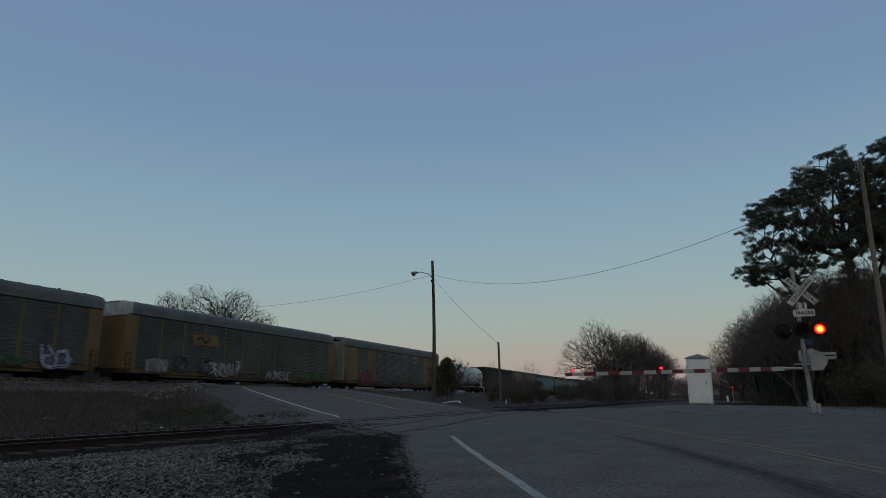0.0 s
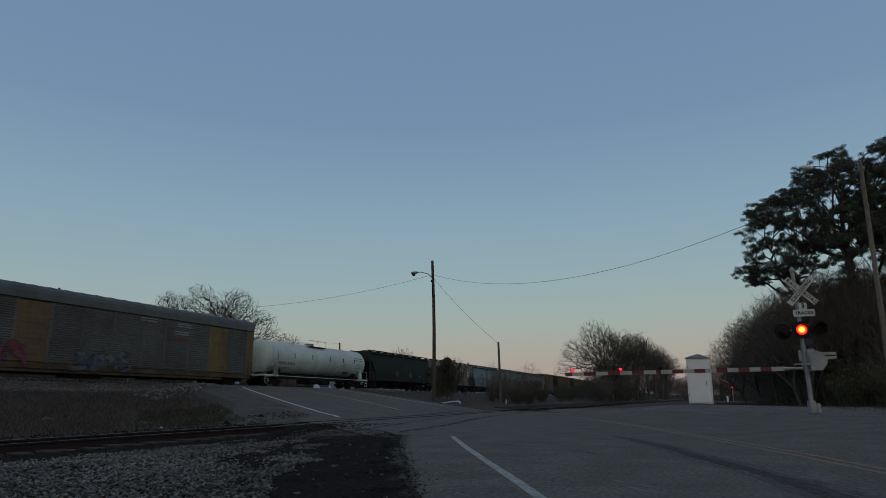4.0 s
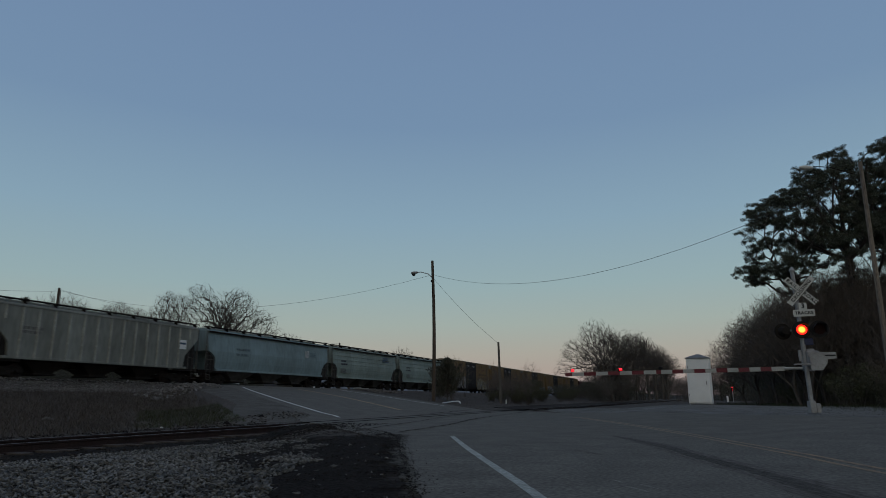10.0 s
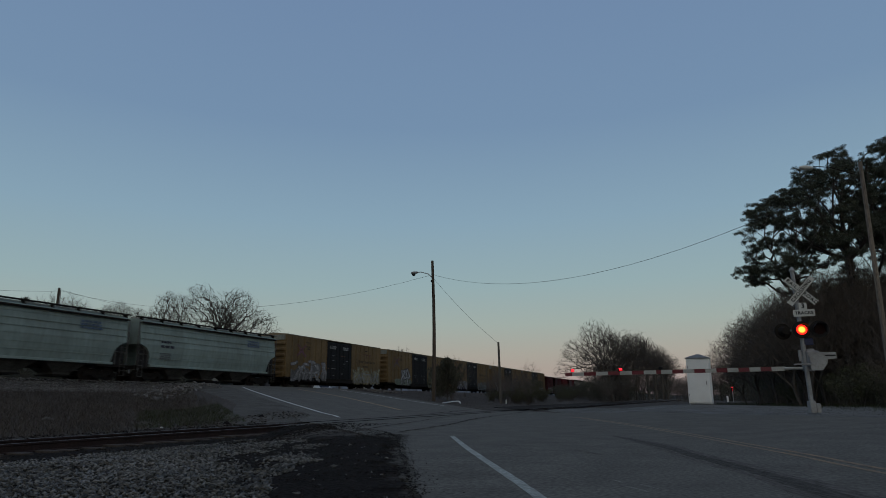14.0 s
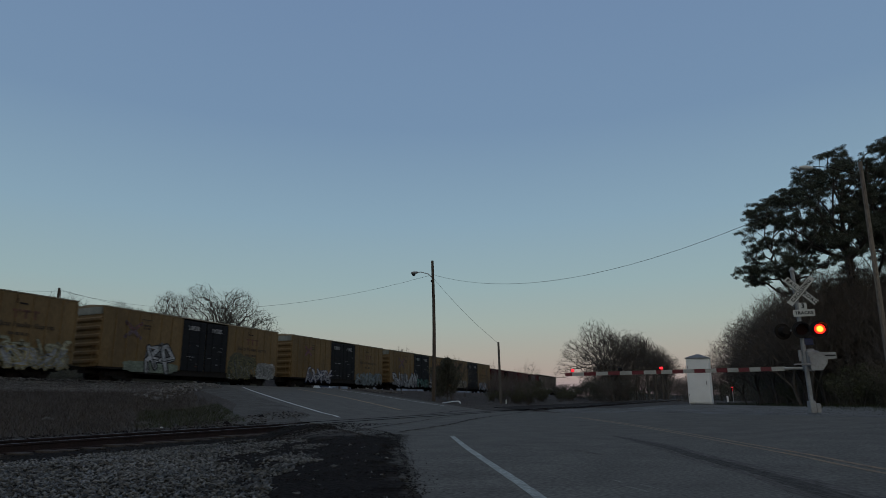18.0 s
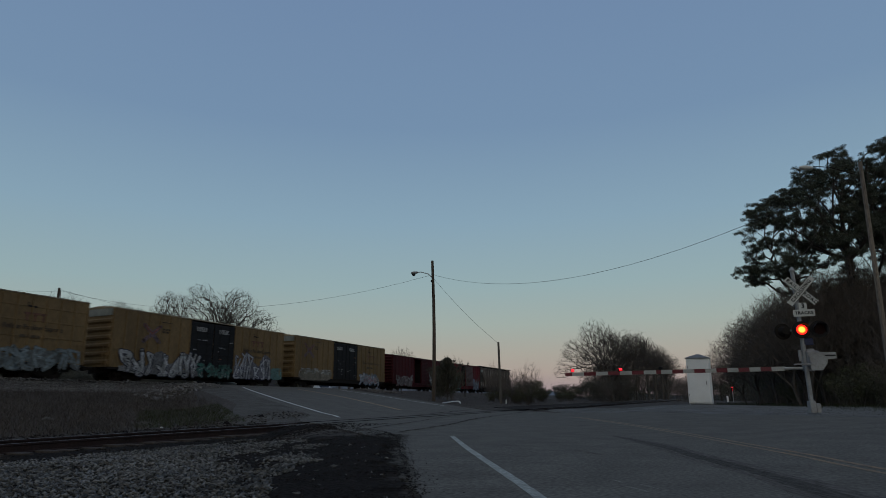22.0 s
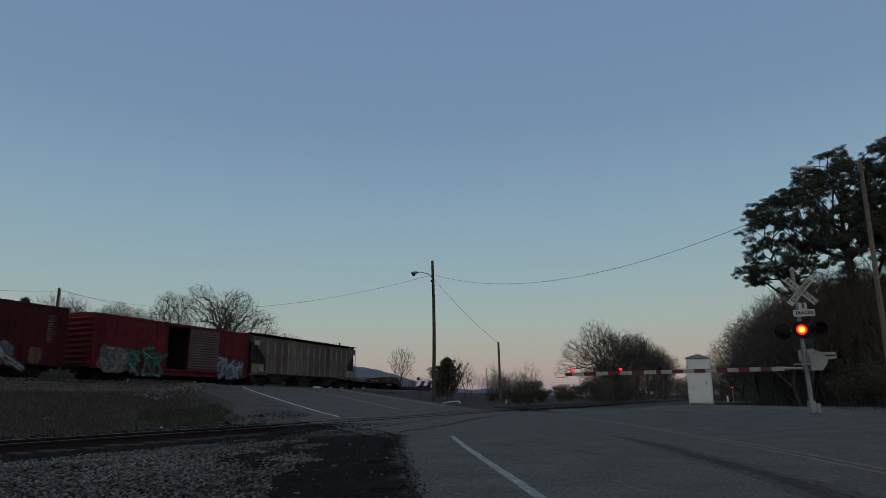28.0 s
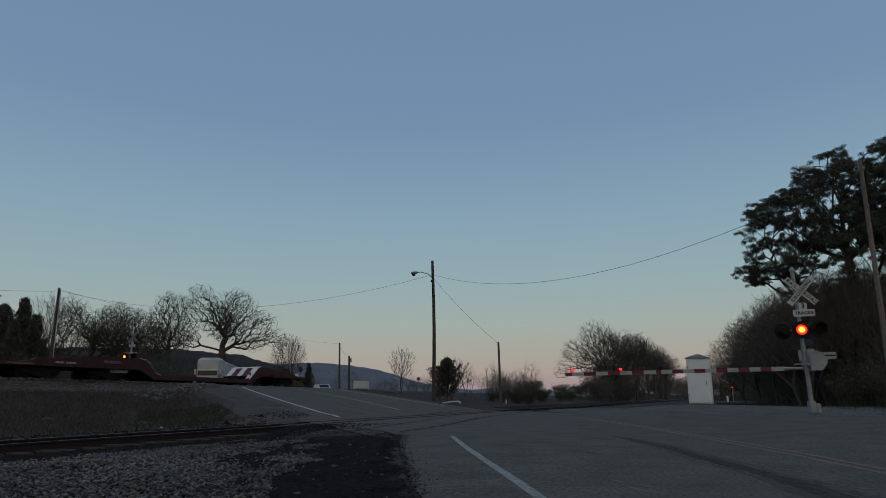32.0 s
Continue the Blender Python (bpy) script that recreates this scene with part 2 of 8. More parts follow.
# ---- mesh building ----
class Mesh:
    """Lists of corners and faces, turned into one mesh object."""

    def __init__(self):
        self.v, self.f = [], []

    def add(self, verts, faces):
        n = len(self.v)
        self.v += [tuple(p) for p in verts]
        self.f += [tuple(n + i for i in fc) for fc in faces]
        return self

    def box(self, x0, x1, y0, y1, z0, z1, c=0.0):
        """A box; c: chamfer of all edges."""
        if not c:
            return self.add([(x, y, z) for z in (z0, z1) for x, y in ((x0, y0), (x1, y0), (x1, y1), (x0, y1))], [(3, 2, 1, 0), (4, 5, 6, 7), (0, 1, 5, 4), (1, 2, 6, 5), (2, 3, 7, 6), (3, 0, 4, 7)])
        rings = []
        for z, e in ((z0, c), (z0 + c, 0), (z1 - c, 0), (z1, c)):
            a, b, p, q = x0 + e, x1 - e, y0 + e, y1 - e
            k = c
            rings.append([(a + k, p, z), (b - k, p, z), (b, p + k, z), (b, q - k, z), (b - k, q, z), (a + k, q, z), (a, q - k, z), (a, p + k, z)])
        return self.loft(rings)

    def loft(self, rings, closed=True, caps=True):
        n = len(rings[0])
        vs = [p for r in rings for p in r]
        fs = []
        for i in range(len(rings) - 1):
            for j in range(n if closed else n - 1):
                k = (j + 1) % n
                fs.append((i * n + j, i * n + k, (i + 1) * n + k, (i + 1) * n + j))
        if caps:
            fs.append(tuple(range(n - 1, -1, -1)))
            fs.append(tuple((len(rings) - 1) * n + j for j in range(n)))
        return self.add(vs, fs)

    def prism(self, profile, x0, x1):
        """A profile of (y, z), drawn out along x."""
        return self.loft([[(x, y, z) for y, z in profile] for x in (x0, x1)])

    def side(self, profile, y0, y1):
        """A profile of (x, z), drawn out along y."""
        return self.loft([[(x, y, z) for x, z in profile] for y in (y0, y1)])

    def tube(self, points, radii, n=6, caps=True):
        points = [Vector(p) for p in points]
        if not hasattr(radii, "__len__"):
            radii = [radii] * len(points)
        rings = []
        for i, p in enumerate(points):
            d = (points[min(i + 1, len(points) - 1)] - points[max(i - 1, 0)]).normalized()
            a = d.cross(Vector((0, 0, 1)) if abs(d.z) < 0.9 else Vector((1, 0, 0))).normalized()
            b = a.cross(d)
            rings.append([p + (a * math.cos(2 * math.pi * j / n) + b * math.sin(2 * math.pi * j / n)) * radii[i] for j in range(n)])
        return self.loft(rings, True, caps)

    def disc(self, centre, axis, r, thick, n=16):
        c, a = Vector(centre), Vector(axis).normalized()
        return self.tube([c - a * thick / 2, c + a * thick / 2], r, n)

    def make(self, name, material, parent=None, label="", smooth=False, at=None):
        me = bpy.data.meshes.new(name)
        me.from_pydata(self.v, [], self.f)
        me.materials.append(material)
        if smooth:
            me.polygons.foreach_set("use_smooth", [True] * len(me.polygons))
        me.update()
        ob = new(name, me)
        if parent is not None:
            ob.parent = parent
        if at is not None:
            ob.matrix_basis = at
        if label:
            ob["label"] = label
        return ob


def thing(name, label, category, m=None, group="", kind=""):
    ob = new(name)
    ob.empty_display_size = 0.2
    if m is not None:
        ob.matrix_basis = m
    return tagged(ob, label, category, group, kind)


def smoothstep(a, b, x):
    t = min(1.0, max(0.0, (x - a) / (b - a)))
    return t * t * (3 - 2 * t)


# ---- ground, road and tracks ----
MAIN_Y, MAIN_Z, SIDING_Y = 39.0, 2.48, 13.65


def siding_z(x):
    return 0.05 + 0.0039 * min(280.0, max(-20.0, x))


def curve_at(pts, s):
    """A smooth curve through the points, s from 0 to 1."""
    n = len(pts) - 1
    u = min(n - 1e-6, max(0.0, s * n))
    i = int(u)
    t = u - i
    p = [Vector(pts[max(0, min(n, k))]) for k in (i - 1, i, i + 1, i + 2)]
    return 0.5 * ((2 * p[1]) + (p[2] - p[0]) * t + (2 * p[0] - 5 * p[1] + 4 * p[2] - p[3]) * t * t + (3 * p[1] - p[0] - 3 * p[2] + p[3]) * t ** 3)


ROAD_LEFT = [(-12, -4.4), (-4, -1.6), (2, 0.9), (4.4, 2.1), (8.3, 4.3), (12, 6.6), (16, 10), (19.5, 13.2), (23, 16.6), (29.5, 23.8), (38.0, 34.4), (41.0, 38.2), (47, 45), (60, 60), (90, 95)]
ROAD_RIGHT = [(-12, -16), (-3, -12), (4, -9.2), (10, -7.0), (15, -5.2), (20, -3.4), (25, -0.8), (31, 3.2), (37.5, 8.7), (44, 14.5), (50, 22), (57, 34.2), (59.5, 38.4), (65, 48), (100, 95)]


def left_of_road(x, y):
    """How far a place lies to the far left of the left road edge, roughly, in metres."""
    xe = np.interp(y, [p[1] for p in ROAD_LEFT], [p[0] for p in ROAD_LEFT])
    return (xe - x) * 0.75


def ground_z(x, y):
    zt = siding_z(x)
    w = x * 0.388 - y * 0.922
    if y < 11.0:
        z = zt * min(1.0, max(0.0, y / 11.0)) + 0.036 * min(8.0, max(0.0, w - 3.0)) * min(1.0, max(0.0, (8.5 - y) / 6.0))
        z += 0.22 * math.exp(-((x - 37) ** 2 + (y - 0.6) ** 2) / 18.0)
        z -= 0.10 * smoothstep(0.5, 4.0, left_of_road(x, y)) * (1 - smoothstep(8.5, 11.0, y)) * (1 - smoothstep(5, 11, y))
    elif y < 15.5:
        z = zt - 0.2 * smoothstep(1.0, 2.5, left_of_road(x, y)) * smoothstep(11.0, 11.8, y) * (1 - smoothstep(14.9, 15.5, y))
        z -= 0.19 * smoothstep(50.0, 53.0, x) * smoothstep(11.0, 11.8, y) * (1 - smoothstep(14.9, 15.5, y))
    elif y < 36.5:
        k = (y - 15.5) / 21.0
        z = zt + (MAIN_Z - 0.03 - zt) * k
        off = smoothstep(0.5, 5.0, left_of_road(x, y))
        z -= off * 0.75 * math.sin(math.pi * min(1.0, k * 0.98)) ** 0.8 * (0.45 + 0.55 * k)
        off = smoothstep(1.0, 7.0, -left_of_road(x, y) - 12.5)
        z -= off * 0.15 * math.sin(math.pi * k)
    elif y < 41.6:
        z = MAIN_Z - 0.03
    else:
        z = MAIN_Z - 0.03 - 0.5 * smoothstep(41.6, 46, y) + 3.0 * smoothstep(80, 400, y)
    z -= 0.2 * smoothstep(0.6, 2.4, left_of_road(x, y)) * smoothstep(7.8, 10.4, y) * (1 - smoothstep(11.0, 11.8, y))
    z -= 0.22 * smoothstep(1.0, 4.5, left_of_road(x, y)) * smoothstep(33.2, 35.4, y) * (1 - smoothstep(36.9, 37.3, y))
    far = max(abs(x), abs(y))
    return z + 0.04 * noise.noise((x * 0.12, y * 0.12, 0.0)) * (1 if far < 200 else 3) * smoothstep(14, 22, y) * (1 - smoothstep(34, 37, y))


def make_ground():
    xs = np.unique(np.concatenate([np.arange(-12, 80, 0.6), np.arange(80, 300, 5.0), -12 - np.geomspace(1, 2500, 24), 300 + np.geomspace(4, 3000, 20)]))
    ys = np.unique(np.concatenate([np.arange(-14, 48, 0.5), np.arange(48, 130, 4.0), -14 - np.geomspace(0.7, 2500, 24), 130 + np.geomspace(4, 3000, 20)]))
    m = Mesh()
    m.v = [(x, y, ground_z(x, y) - 0.03) for y in ys for x in xs]
    n = len(xs)
    m.f = [(j * n + i, j * n + i + 1, (j + 1) * n + i + 1, (j + 1) * n + i) for j in range(len(ys) - 1) for i in range(n - 1)]
    tagged(m.make("ground", SOIL, smooth=True), "dark bare soil and dead grass beside the railway", "ground", kind="structure")


def strip(name, left, right, material, lift, label, category, steps=120, across=12, s0=0.0, s1=1.0, ragged=0.0, skirt=True, fades="across"):
    m = Mesh()
    for i in range(steps + 1):
        s = s0 + (s1 - s0) * i / steps
        a, b = curve_at(left, s), curve_at(right, s)
        for j in range(across + 1):
            p = a.lerp(b, j / across)
            if ragged and j in (0, across):
                k = ragged * (noise.noise((p.x * 0.9, p.y * 0.9, 1.0 + j)) + 0.6 * noise.noise((p.x * 3.1, p.y * 3.1, 4.0)))
                p = p + (a - b).normalized() * (k if j == 0 else -k)
            m.v.append((p.x, p.y, ground_z(p.x, p.y) + lift))
    n = across + 1
    m.f = [(i * n + j, (i + 1) * n + j, (i + 1) * n + j + 1, i * n + j + 1)[::-1] for i in range(steps) for j in range(across)]
    # closed skirt down to the ground, for thickness
    k = len(m.v)
    if skirt:
        m.v += [(x, y, z - 0.08) for x, y, z in m.v[0::n]] + [(x, y, z - 0.08) for x, y, z in m.v[across:k:n]]
    for i in range(steps if skirt else 0):
        m.f.append((i * n, (i + 1) * n, k + i + 1, k + i))
        m.f.append((k + steps + 1 + i, k + steps + 2 + i, (i + 1) * n + across, i * n + across))
    ob = m.make(name, material, smooth=False)
    across_at = ob.data.attributes.new("across", "FLOAT", "POINT")
    across_at.data.foreach_set("value", [max((i % n) / across if fades != "along" else 0.0, smoothstep(0.5, 0.95, i / k) if fades != "across" else 0.0) if i < k else 0.0 for i in range(len(m.v))])
    return tagged(ob, label, category, kind="structure")


def line_on_road(name, pts, width, material, label, lift=0.003, steps=160, dash=0):
    m = Mesh()
    for i in range(steps + 1):
        p, q = curve_at(pts, i / steps), curve_at(pts, min(1, i / steps + 0.005))
        if i == steps:
            p, q = curve_at(pts, 0.995), curve_at(pts, 1.0)
        d = (q - p).normalized()
        nrm = Vector((-d.y, d.x)) * width / 2
        for s in (-1, 1):
            e = p + nrm * s * (1 + 0.15 * noise.noise((p.x * 3, p.y * 3, s)))
            m.v.append((e.x, e.y, ground_z(e.x, e.y) + lift))
    m.f = [(2 * i, 2 * i + 1, 2 * i + 3, 2 * i + 2)[::-1] for i in range(steps)]
    return tagged(m.make(name, material), label, "road marking", kind="structure")


make_ground()
strip("road", ROAD_LEFT, ROAD_RIGHT, ASPHALT, 0.0, "worn dark grey asphalt road over the railway crossing", "road", 520, 64, ragged=0.15)
line_on_road("white_edge_line", [(2.2, -0.05), (5.2, 1.37), (6.8, 2.17), (10.1, 3.85), (13.5, 5.52)], 0.105, WHITE_LINE, "worn white edge line painted on the road")
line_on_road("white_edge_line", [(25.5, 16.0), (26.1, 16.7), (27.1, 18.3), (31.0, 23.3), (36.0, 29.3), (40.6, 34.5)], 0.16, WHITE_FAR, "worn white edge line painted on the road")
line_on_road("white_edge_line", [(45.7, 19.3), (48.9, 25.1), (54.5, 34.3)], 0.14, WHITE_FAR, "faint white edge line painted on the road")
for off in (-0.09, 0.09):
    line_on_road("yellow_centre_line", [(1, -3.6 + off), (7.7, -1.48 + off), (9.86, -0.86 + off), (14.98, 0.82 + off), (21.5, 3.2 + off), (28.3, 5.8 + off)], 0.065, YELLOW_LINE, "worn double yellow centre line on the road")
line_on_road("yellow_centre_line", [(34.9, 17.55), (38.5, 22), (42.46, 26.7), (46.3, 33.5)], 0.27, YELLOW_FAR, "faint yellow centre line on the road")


# ---- rolling stock: x along the car, near side at y = -1.55, z = 0 on the rail head ----
TRAIN, WHEELSETS, SHARED = [], [], {}


def travelled(t):
    return 10.1525 * t - 0.00745 * (t - 20.0) ** 2


def shared(name, key, build, material, parent, at, label="", smooth=False):
    """A piece that uses one mesh for all its likes."""
    if key not in SHARED:
        ob = build().make(name, material, parent, label, smooth, at)
        SHARED[key] = ob.data
        return ob
    ob = new(name, SHARED[key])
    ob.parent, ob.matrix_basis = parent, at
    if label:
        ob["label"] = label
    return ob


def wheelset_mesh():
    m = Mesh()
    for y in (-0.745, 0.745):
        s = 1 if y > 0 else -1
        m.disc((0, y, 0), (0, 1, 0), 0.46, 0.1, 20)
        m.disc((0, y - s * 0.07, 0), (0, 1, 0), 0.49, 0.03, 20)
        m.disc((0, y + s * 0.07, 0), (0, 1, 0), 0.13, 0.12, 10)
        for k in range(4):
            a = k * math.pi / 2
            m.box(0.24 * math.cos(a) - 0.035, 0.24 * math.cos(a) + 0.035, y + s * 0.05, y + s * 0.06, 0.24 * math.sin(a) - 0.035, 0.24 * math.sin(a) + 0.035)
    m.tube([(0, -1.08, 0), (0, 1.08, 0)], 0.085, 10)
    return m


def truck_mesh():
    m = Mesh()
    prof = [(-1.22, 0.34), (-1.22, 0.60), (-0.95, 0.64), (-0.42, 0.74), (0.42, 0.74), (0.95, 0.64), (1.22, 0.60), (1.22, 0.34), (1.02, 0.34), (0.98, 0.5), (0.75, 0.48), (0.42, 0.2), (-0.42, 0.2), (-0.75, 0.48), (-0.98, 0.5), (-1.02, 0.34)]
    for y in (-1.06, 0.94):
        m.side(prof, y, y + 0.12)
        for x in (-0.89, 0.89):
            m.disc((x, y + (0.0 if y < 0 else 0.12), 0.46), (0, 1, 0), 0.12, 0.1, 10)
        for x in (-0.2, -0.07, 0.07, 0.2):
            m.tube([(x, y + 0.06, 0.28), (x, y + 0.06, 0.6)], 0.05, 6)
    m.box(-0.2, 0.2, -1.1, 1.1, 0.45, 0.68, 0.03)
    m.box(-0.3, 0.3, -0.4, 0.4, 0.68, 0.82, 0.03)
    return m


def running_gear(car, half, inset, trucks=None):
    for x in trucks or (-half + inset, half - inset):
        tr = shared("truck", "truck", truck_mesh, UNDER, car, pose(x, 0, 0), "grimy cast steel truck, blackened for the shade under the car")
        for dx in (-0.89, 0.89):
            WHEELSETS.append((shared("wheelset", "wheelset", wheelset_mesh, WHEEL, tr, pose(dx, 0, 0.46)), dx))
    for s in (-1, 1):
        shared("coupler", "coupler", lambda: Mesh().box(-0.1, 0.55, -0.09, 0.09, 0.76, 0.98, 0.02).box(0.5, 0.78, -0.17, 0.13, 0.7, 1.02, 0.05), UNDER, car, pose(s * (half + 0.0), 0, 0, 0, 0, 0 if s > 0 else 180))


def ladder(car, x, z0, z1, y=-1.58, width=0.42, material=None, axis="x"):
    def build():
        m = Mesh()
        for s in (-width / 2, width / 2):
            m.tube([(s, 0, 0), (s, 0, z1 - z0)], 0.022, 5)
        n = max(2, round((z1 - z0) / 0.36))
        for i in range(n + 1):
            z = (z1 - z0) * i / n
            m.tube([(-width / 2, -0.02, z), (width / 2, -0.02, z)], 0.016, 5)
        return m
    shared("ladder", ("ladder", round(z1 - z0, 2), width, material.name if material else ""), build, material or UNDER, car, pose(x, y, z0, 0, 0, 0 if axis == "x" else 90))


def ribbon(m, pts, w, y):
    pts = [Vector(p) for p in pts]
    base = len(m.v)
    n = len(pts)
    for i, p in enumerate(pts):
        d = pts[min(n - 1, i + 1)] - pts[max(0, i - 1)]
        d = d.normalized() if d.length > 1e-6 else Vector((1, 0))
        e = Vector((-d.y, d.x)) * w / 2
        m.v += [(p.x + e.x, y, p.y + e.y), (p.x - e.x, y, p.y - e.y)]
    m.f += [(base + 2 * i, base + 2 * i + 1, base + 2 * i + 3, base + 2 * i + 2) for i in range(n - 1)]
    for c in (pts[0], pts[-1]):
        k = len(m.v)
        m.v += [(c.x + w / 2 * math.cos(a * math.pi / 4), y, c.y + w / 2 * math.sin(a * math.pi / 4)) for a in range(8)]
        m.f.append(tuple(range(k, k + 8)))


PAINTS = {}


def paint(r, g, b):
    key = (r, g, b)
    if key not in PAINTS:
        PAINTS[key] = mat("spray_paint", (r, g, b), 0.7, 0.45, 1.6, 0, second=(r * 0.42 + 0.012, g * 0.42 + 0.01, b * 0.42 + 0.006), fine=9)
    return PAINTS[key]


WHITE_SPRAY, BLACK_SPRAY, BLUE_SPRAY, TEAL_SPRAY, PINK_SPRAY, GREEN_SPRAY, MAUVE_SPRAY, OLIVE_SPRAY = (0.42, 0.43, 0.46), (0.012, 0.012, 0.016), (0.16, 0.26, 0.36), (0.03, 0.13, 0.11), (0.36, 0.06, 0.09), (0.05, 0.16, 0.04), (0.22, 0.17, 0.19), (0.16, 0.14, 0.05)


def graffiti(car, x0, x1, z0, z1, fill, line, seed, y=-1.6, letters=None, loose=0.25):
    """Crowded wild strokes over a sprayed ground, in no real letters."""
    r = random.Random(seed)
    fill = tuple(c * 0.8 for c in fill)
    h = z1 - z0
    n = letters or max(2, round((x1 - x0) / (h * 0.62)))
    cw = (x1 - x0) / n
    ground, a, b, c = Mesh(), Mesh(), Mesh(), Mesh()
    for i in range(n):
        cx, cz, s = x0 + (x1 - x0) * r.random(), z0 + h * r.uniform(0.15, 0.7), h * r.uniform(0.25, 0.5)
        k = r.randint(7, 11)
        ground.add([(min(x1, max(x0, cx + 1.3 * s * math.cos(6.283 * j / k) * r.uniform(0.6, 1.1))), y + 0.004 - 0.0003 * (i % 9), max(z0, cz + s * math.sin(6.283 * j / k) * r.uniform(0.6, 1.1))) for j in range(k)], [tuple(range(k))])
    for i in range(n):
        cx = x0 + cw * (i + 0.5)
        top = r.uniform(0.72, 1.0)
        grid = [(px + r.uniform(-0.16, 0.16), top * min(1, max(0, pz + r.uniform(-0.14, 0.14)))) for px in (-0.42, 0.02, 0.42) for pz in (0.04, 0.5, 0.96)]
        w = min(cw * 0.36, h * 0.24) * r.uniform(0.8, 1.2)
        for k in range(3):
            ids = r.sample(range(9), 3)
            pts = [(cx + cw * grid[j][0], z0 + h * grid[j][1]) for j in sorted(ids, key=lambda j: (grid[j][1], j))]
            if r.random() < 0.5:
                pts = [curve_at(pts, j / 8) for j in range(9)]
            dy = 0.0012 * k + 0.0125 * (i % 2)
            ribbon(a, pts, w, y - dy)
            ribbon(b, pts, w * 0.6, y - 0.004 - dy)
            if r.random() < 0.7:
                q = [(p[0] + w * 0.1, p[1] - w * 0.1) for p in pts]
                ribbon(c, q[:max(2, len(q) * 2 // 3)], w * 0.13, y - 0.0085 - dy)
        if r.random() < 0.6:
            xx, zz = cx + r.uniform(-0.3, 0.3) * cw, z0 + h * r.uniform(0.0, 0.5)
            ribbon(c, [(xx, zz), (xx + r.uniform(-0.03, 0.03), max(z0 - 0.2, zz - h * r.uniform(0.2, 0.5)))], 0.03, y - 0.012)
    ground.make("graffiti_ground", paint(*(0.22 * f + 0.3 * l + 0.02 for f, l in zip(fill, line))), car, "sprayed ground under the graffiti")["kind"] = "stuff"
    a.make("graffiti_outline", paint(*line), car, "dark sprayed graffiti outline")
    b.make("graffiti", paint(*fill), car, "sprayed graffiti shapes, unreadable")
    if c.v:
        c.make("graffiti_highlight", paint(*(line if sum(fill) > 0.3 else (0.25, 0.26, 0.28))), car)["kind"] = "stuff"


def blotch(car, name, x0, x1, z0, z1, col, seed, label, y=-1.596, n=26):
    """A sprayed patch with an uneven outline."""
    r = random.Random(seed)
    cx, cz, w, h = (x0 + x1) / 2, (z0 + z1) / 2, (x1 - x0) / 2, (z1 - z0) / 2
    pts = []
    for i in range(n):
        t = 2 * math.pi * i / n
        k = r.uniform(0.86, 1.05)
        ex = math.copysign(abs(math.cos(t)) ** 0.45, math.cos(t))
        ez = math.copysign(abs(math.sin(t)) ** 0.45, math.sin(t))
        pts.append((cx + w * ex * k, y, cz + h * ez * k))
    Mesh().add(pts, [tuple(range(n))]).make(name, paint(*col), car, label)


def bars(car, x0, x1, z0, z1, rows, material, y=-1.6, seed=1, name="lettering"):
    """Rows of short bars in place of small writing."""
    r = random.Random(seed)
    m = Mesh()
    rh = (z1 - z0) / rows
    for i in range(rows):
        x = x0
        end = x1 - r.uniform(0, 0.25) * (x1 - x0)
        while x < end:
            w = min(r.uniform(0.5, 1.4) * rh * 1.1, end - x)
            m.add([(x, y, z1 - rh * (i + 0.78)), (x + w, y, z1 - rh * (i + 0.78)), (x + w, y, z1 - rh * (i + 0.1)), (x, y, z1 - rh * (i + 0.1))], [(0, 1, 2, 3)])
            x += w + rh * 0.28
    m.make(name, material, car)


def new_car(name, label, category, q0, q1, group=""):
    car = thing(name, label, category, group=group)
    TRAIN.append((car, (q0 + q1) / 2))
    return car, (q1 - q0) / 2


def corrugated(x0, x1, z0, z1, n, depth=0.035, y=-1.53):
    prof = [(y + 0.06, z1), (y + 0.06, z0)]
    step = (z1 - z0) / n
    for i in range(n):
        z = z0 + i * step
        prof += [(y, z + step * 0.04), (y, z + step * 0.42), (y - depth, z + step * 0.55), (y - depth, z + step * 0.9)]
    return Mesh().prism(prof, x0, x1)


# ---- auto racks ----
PALE_PANEL = mat("dull_white_panel", (0.34, 0.375, 0.37), 0.6, 0.3, 1.5, 0.05, second=(0.2, 0.225, 0.225), fine=8)
RACK_SILL = mat("grimy_yellow_sill", (0.10, 0.062, 0.026), 0.75, 0.4, 0.9, 0.1, second=(0.035, 0.026, 0.018), fine=6)


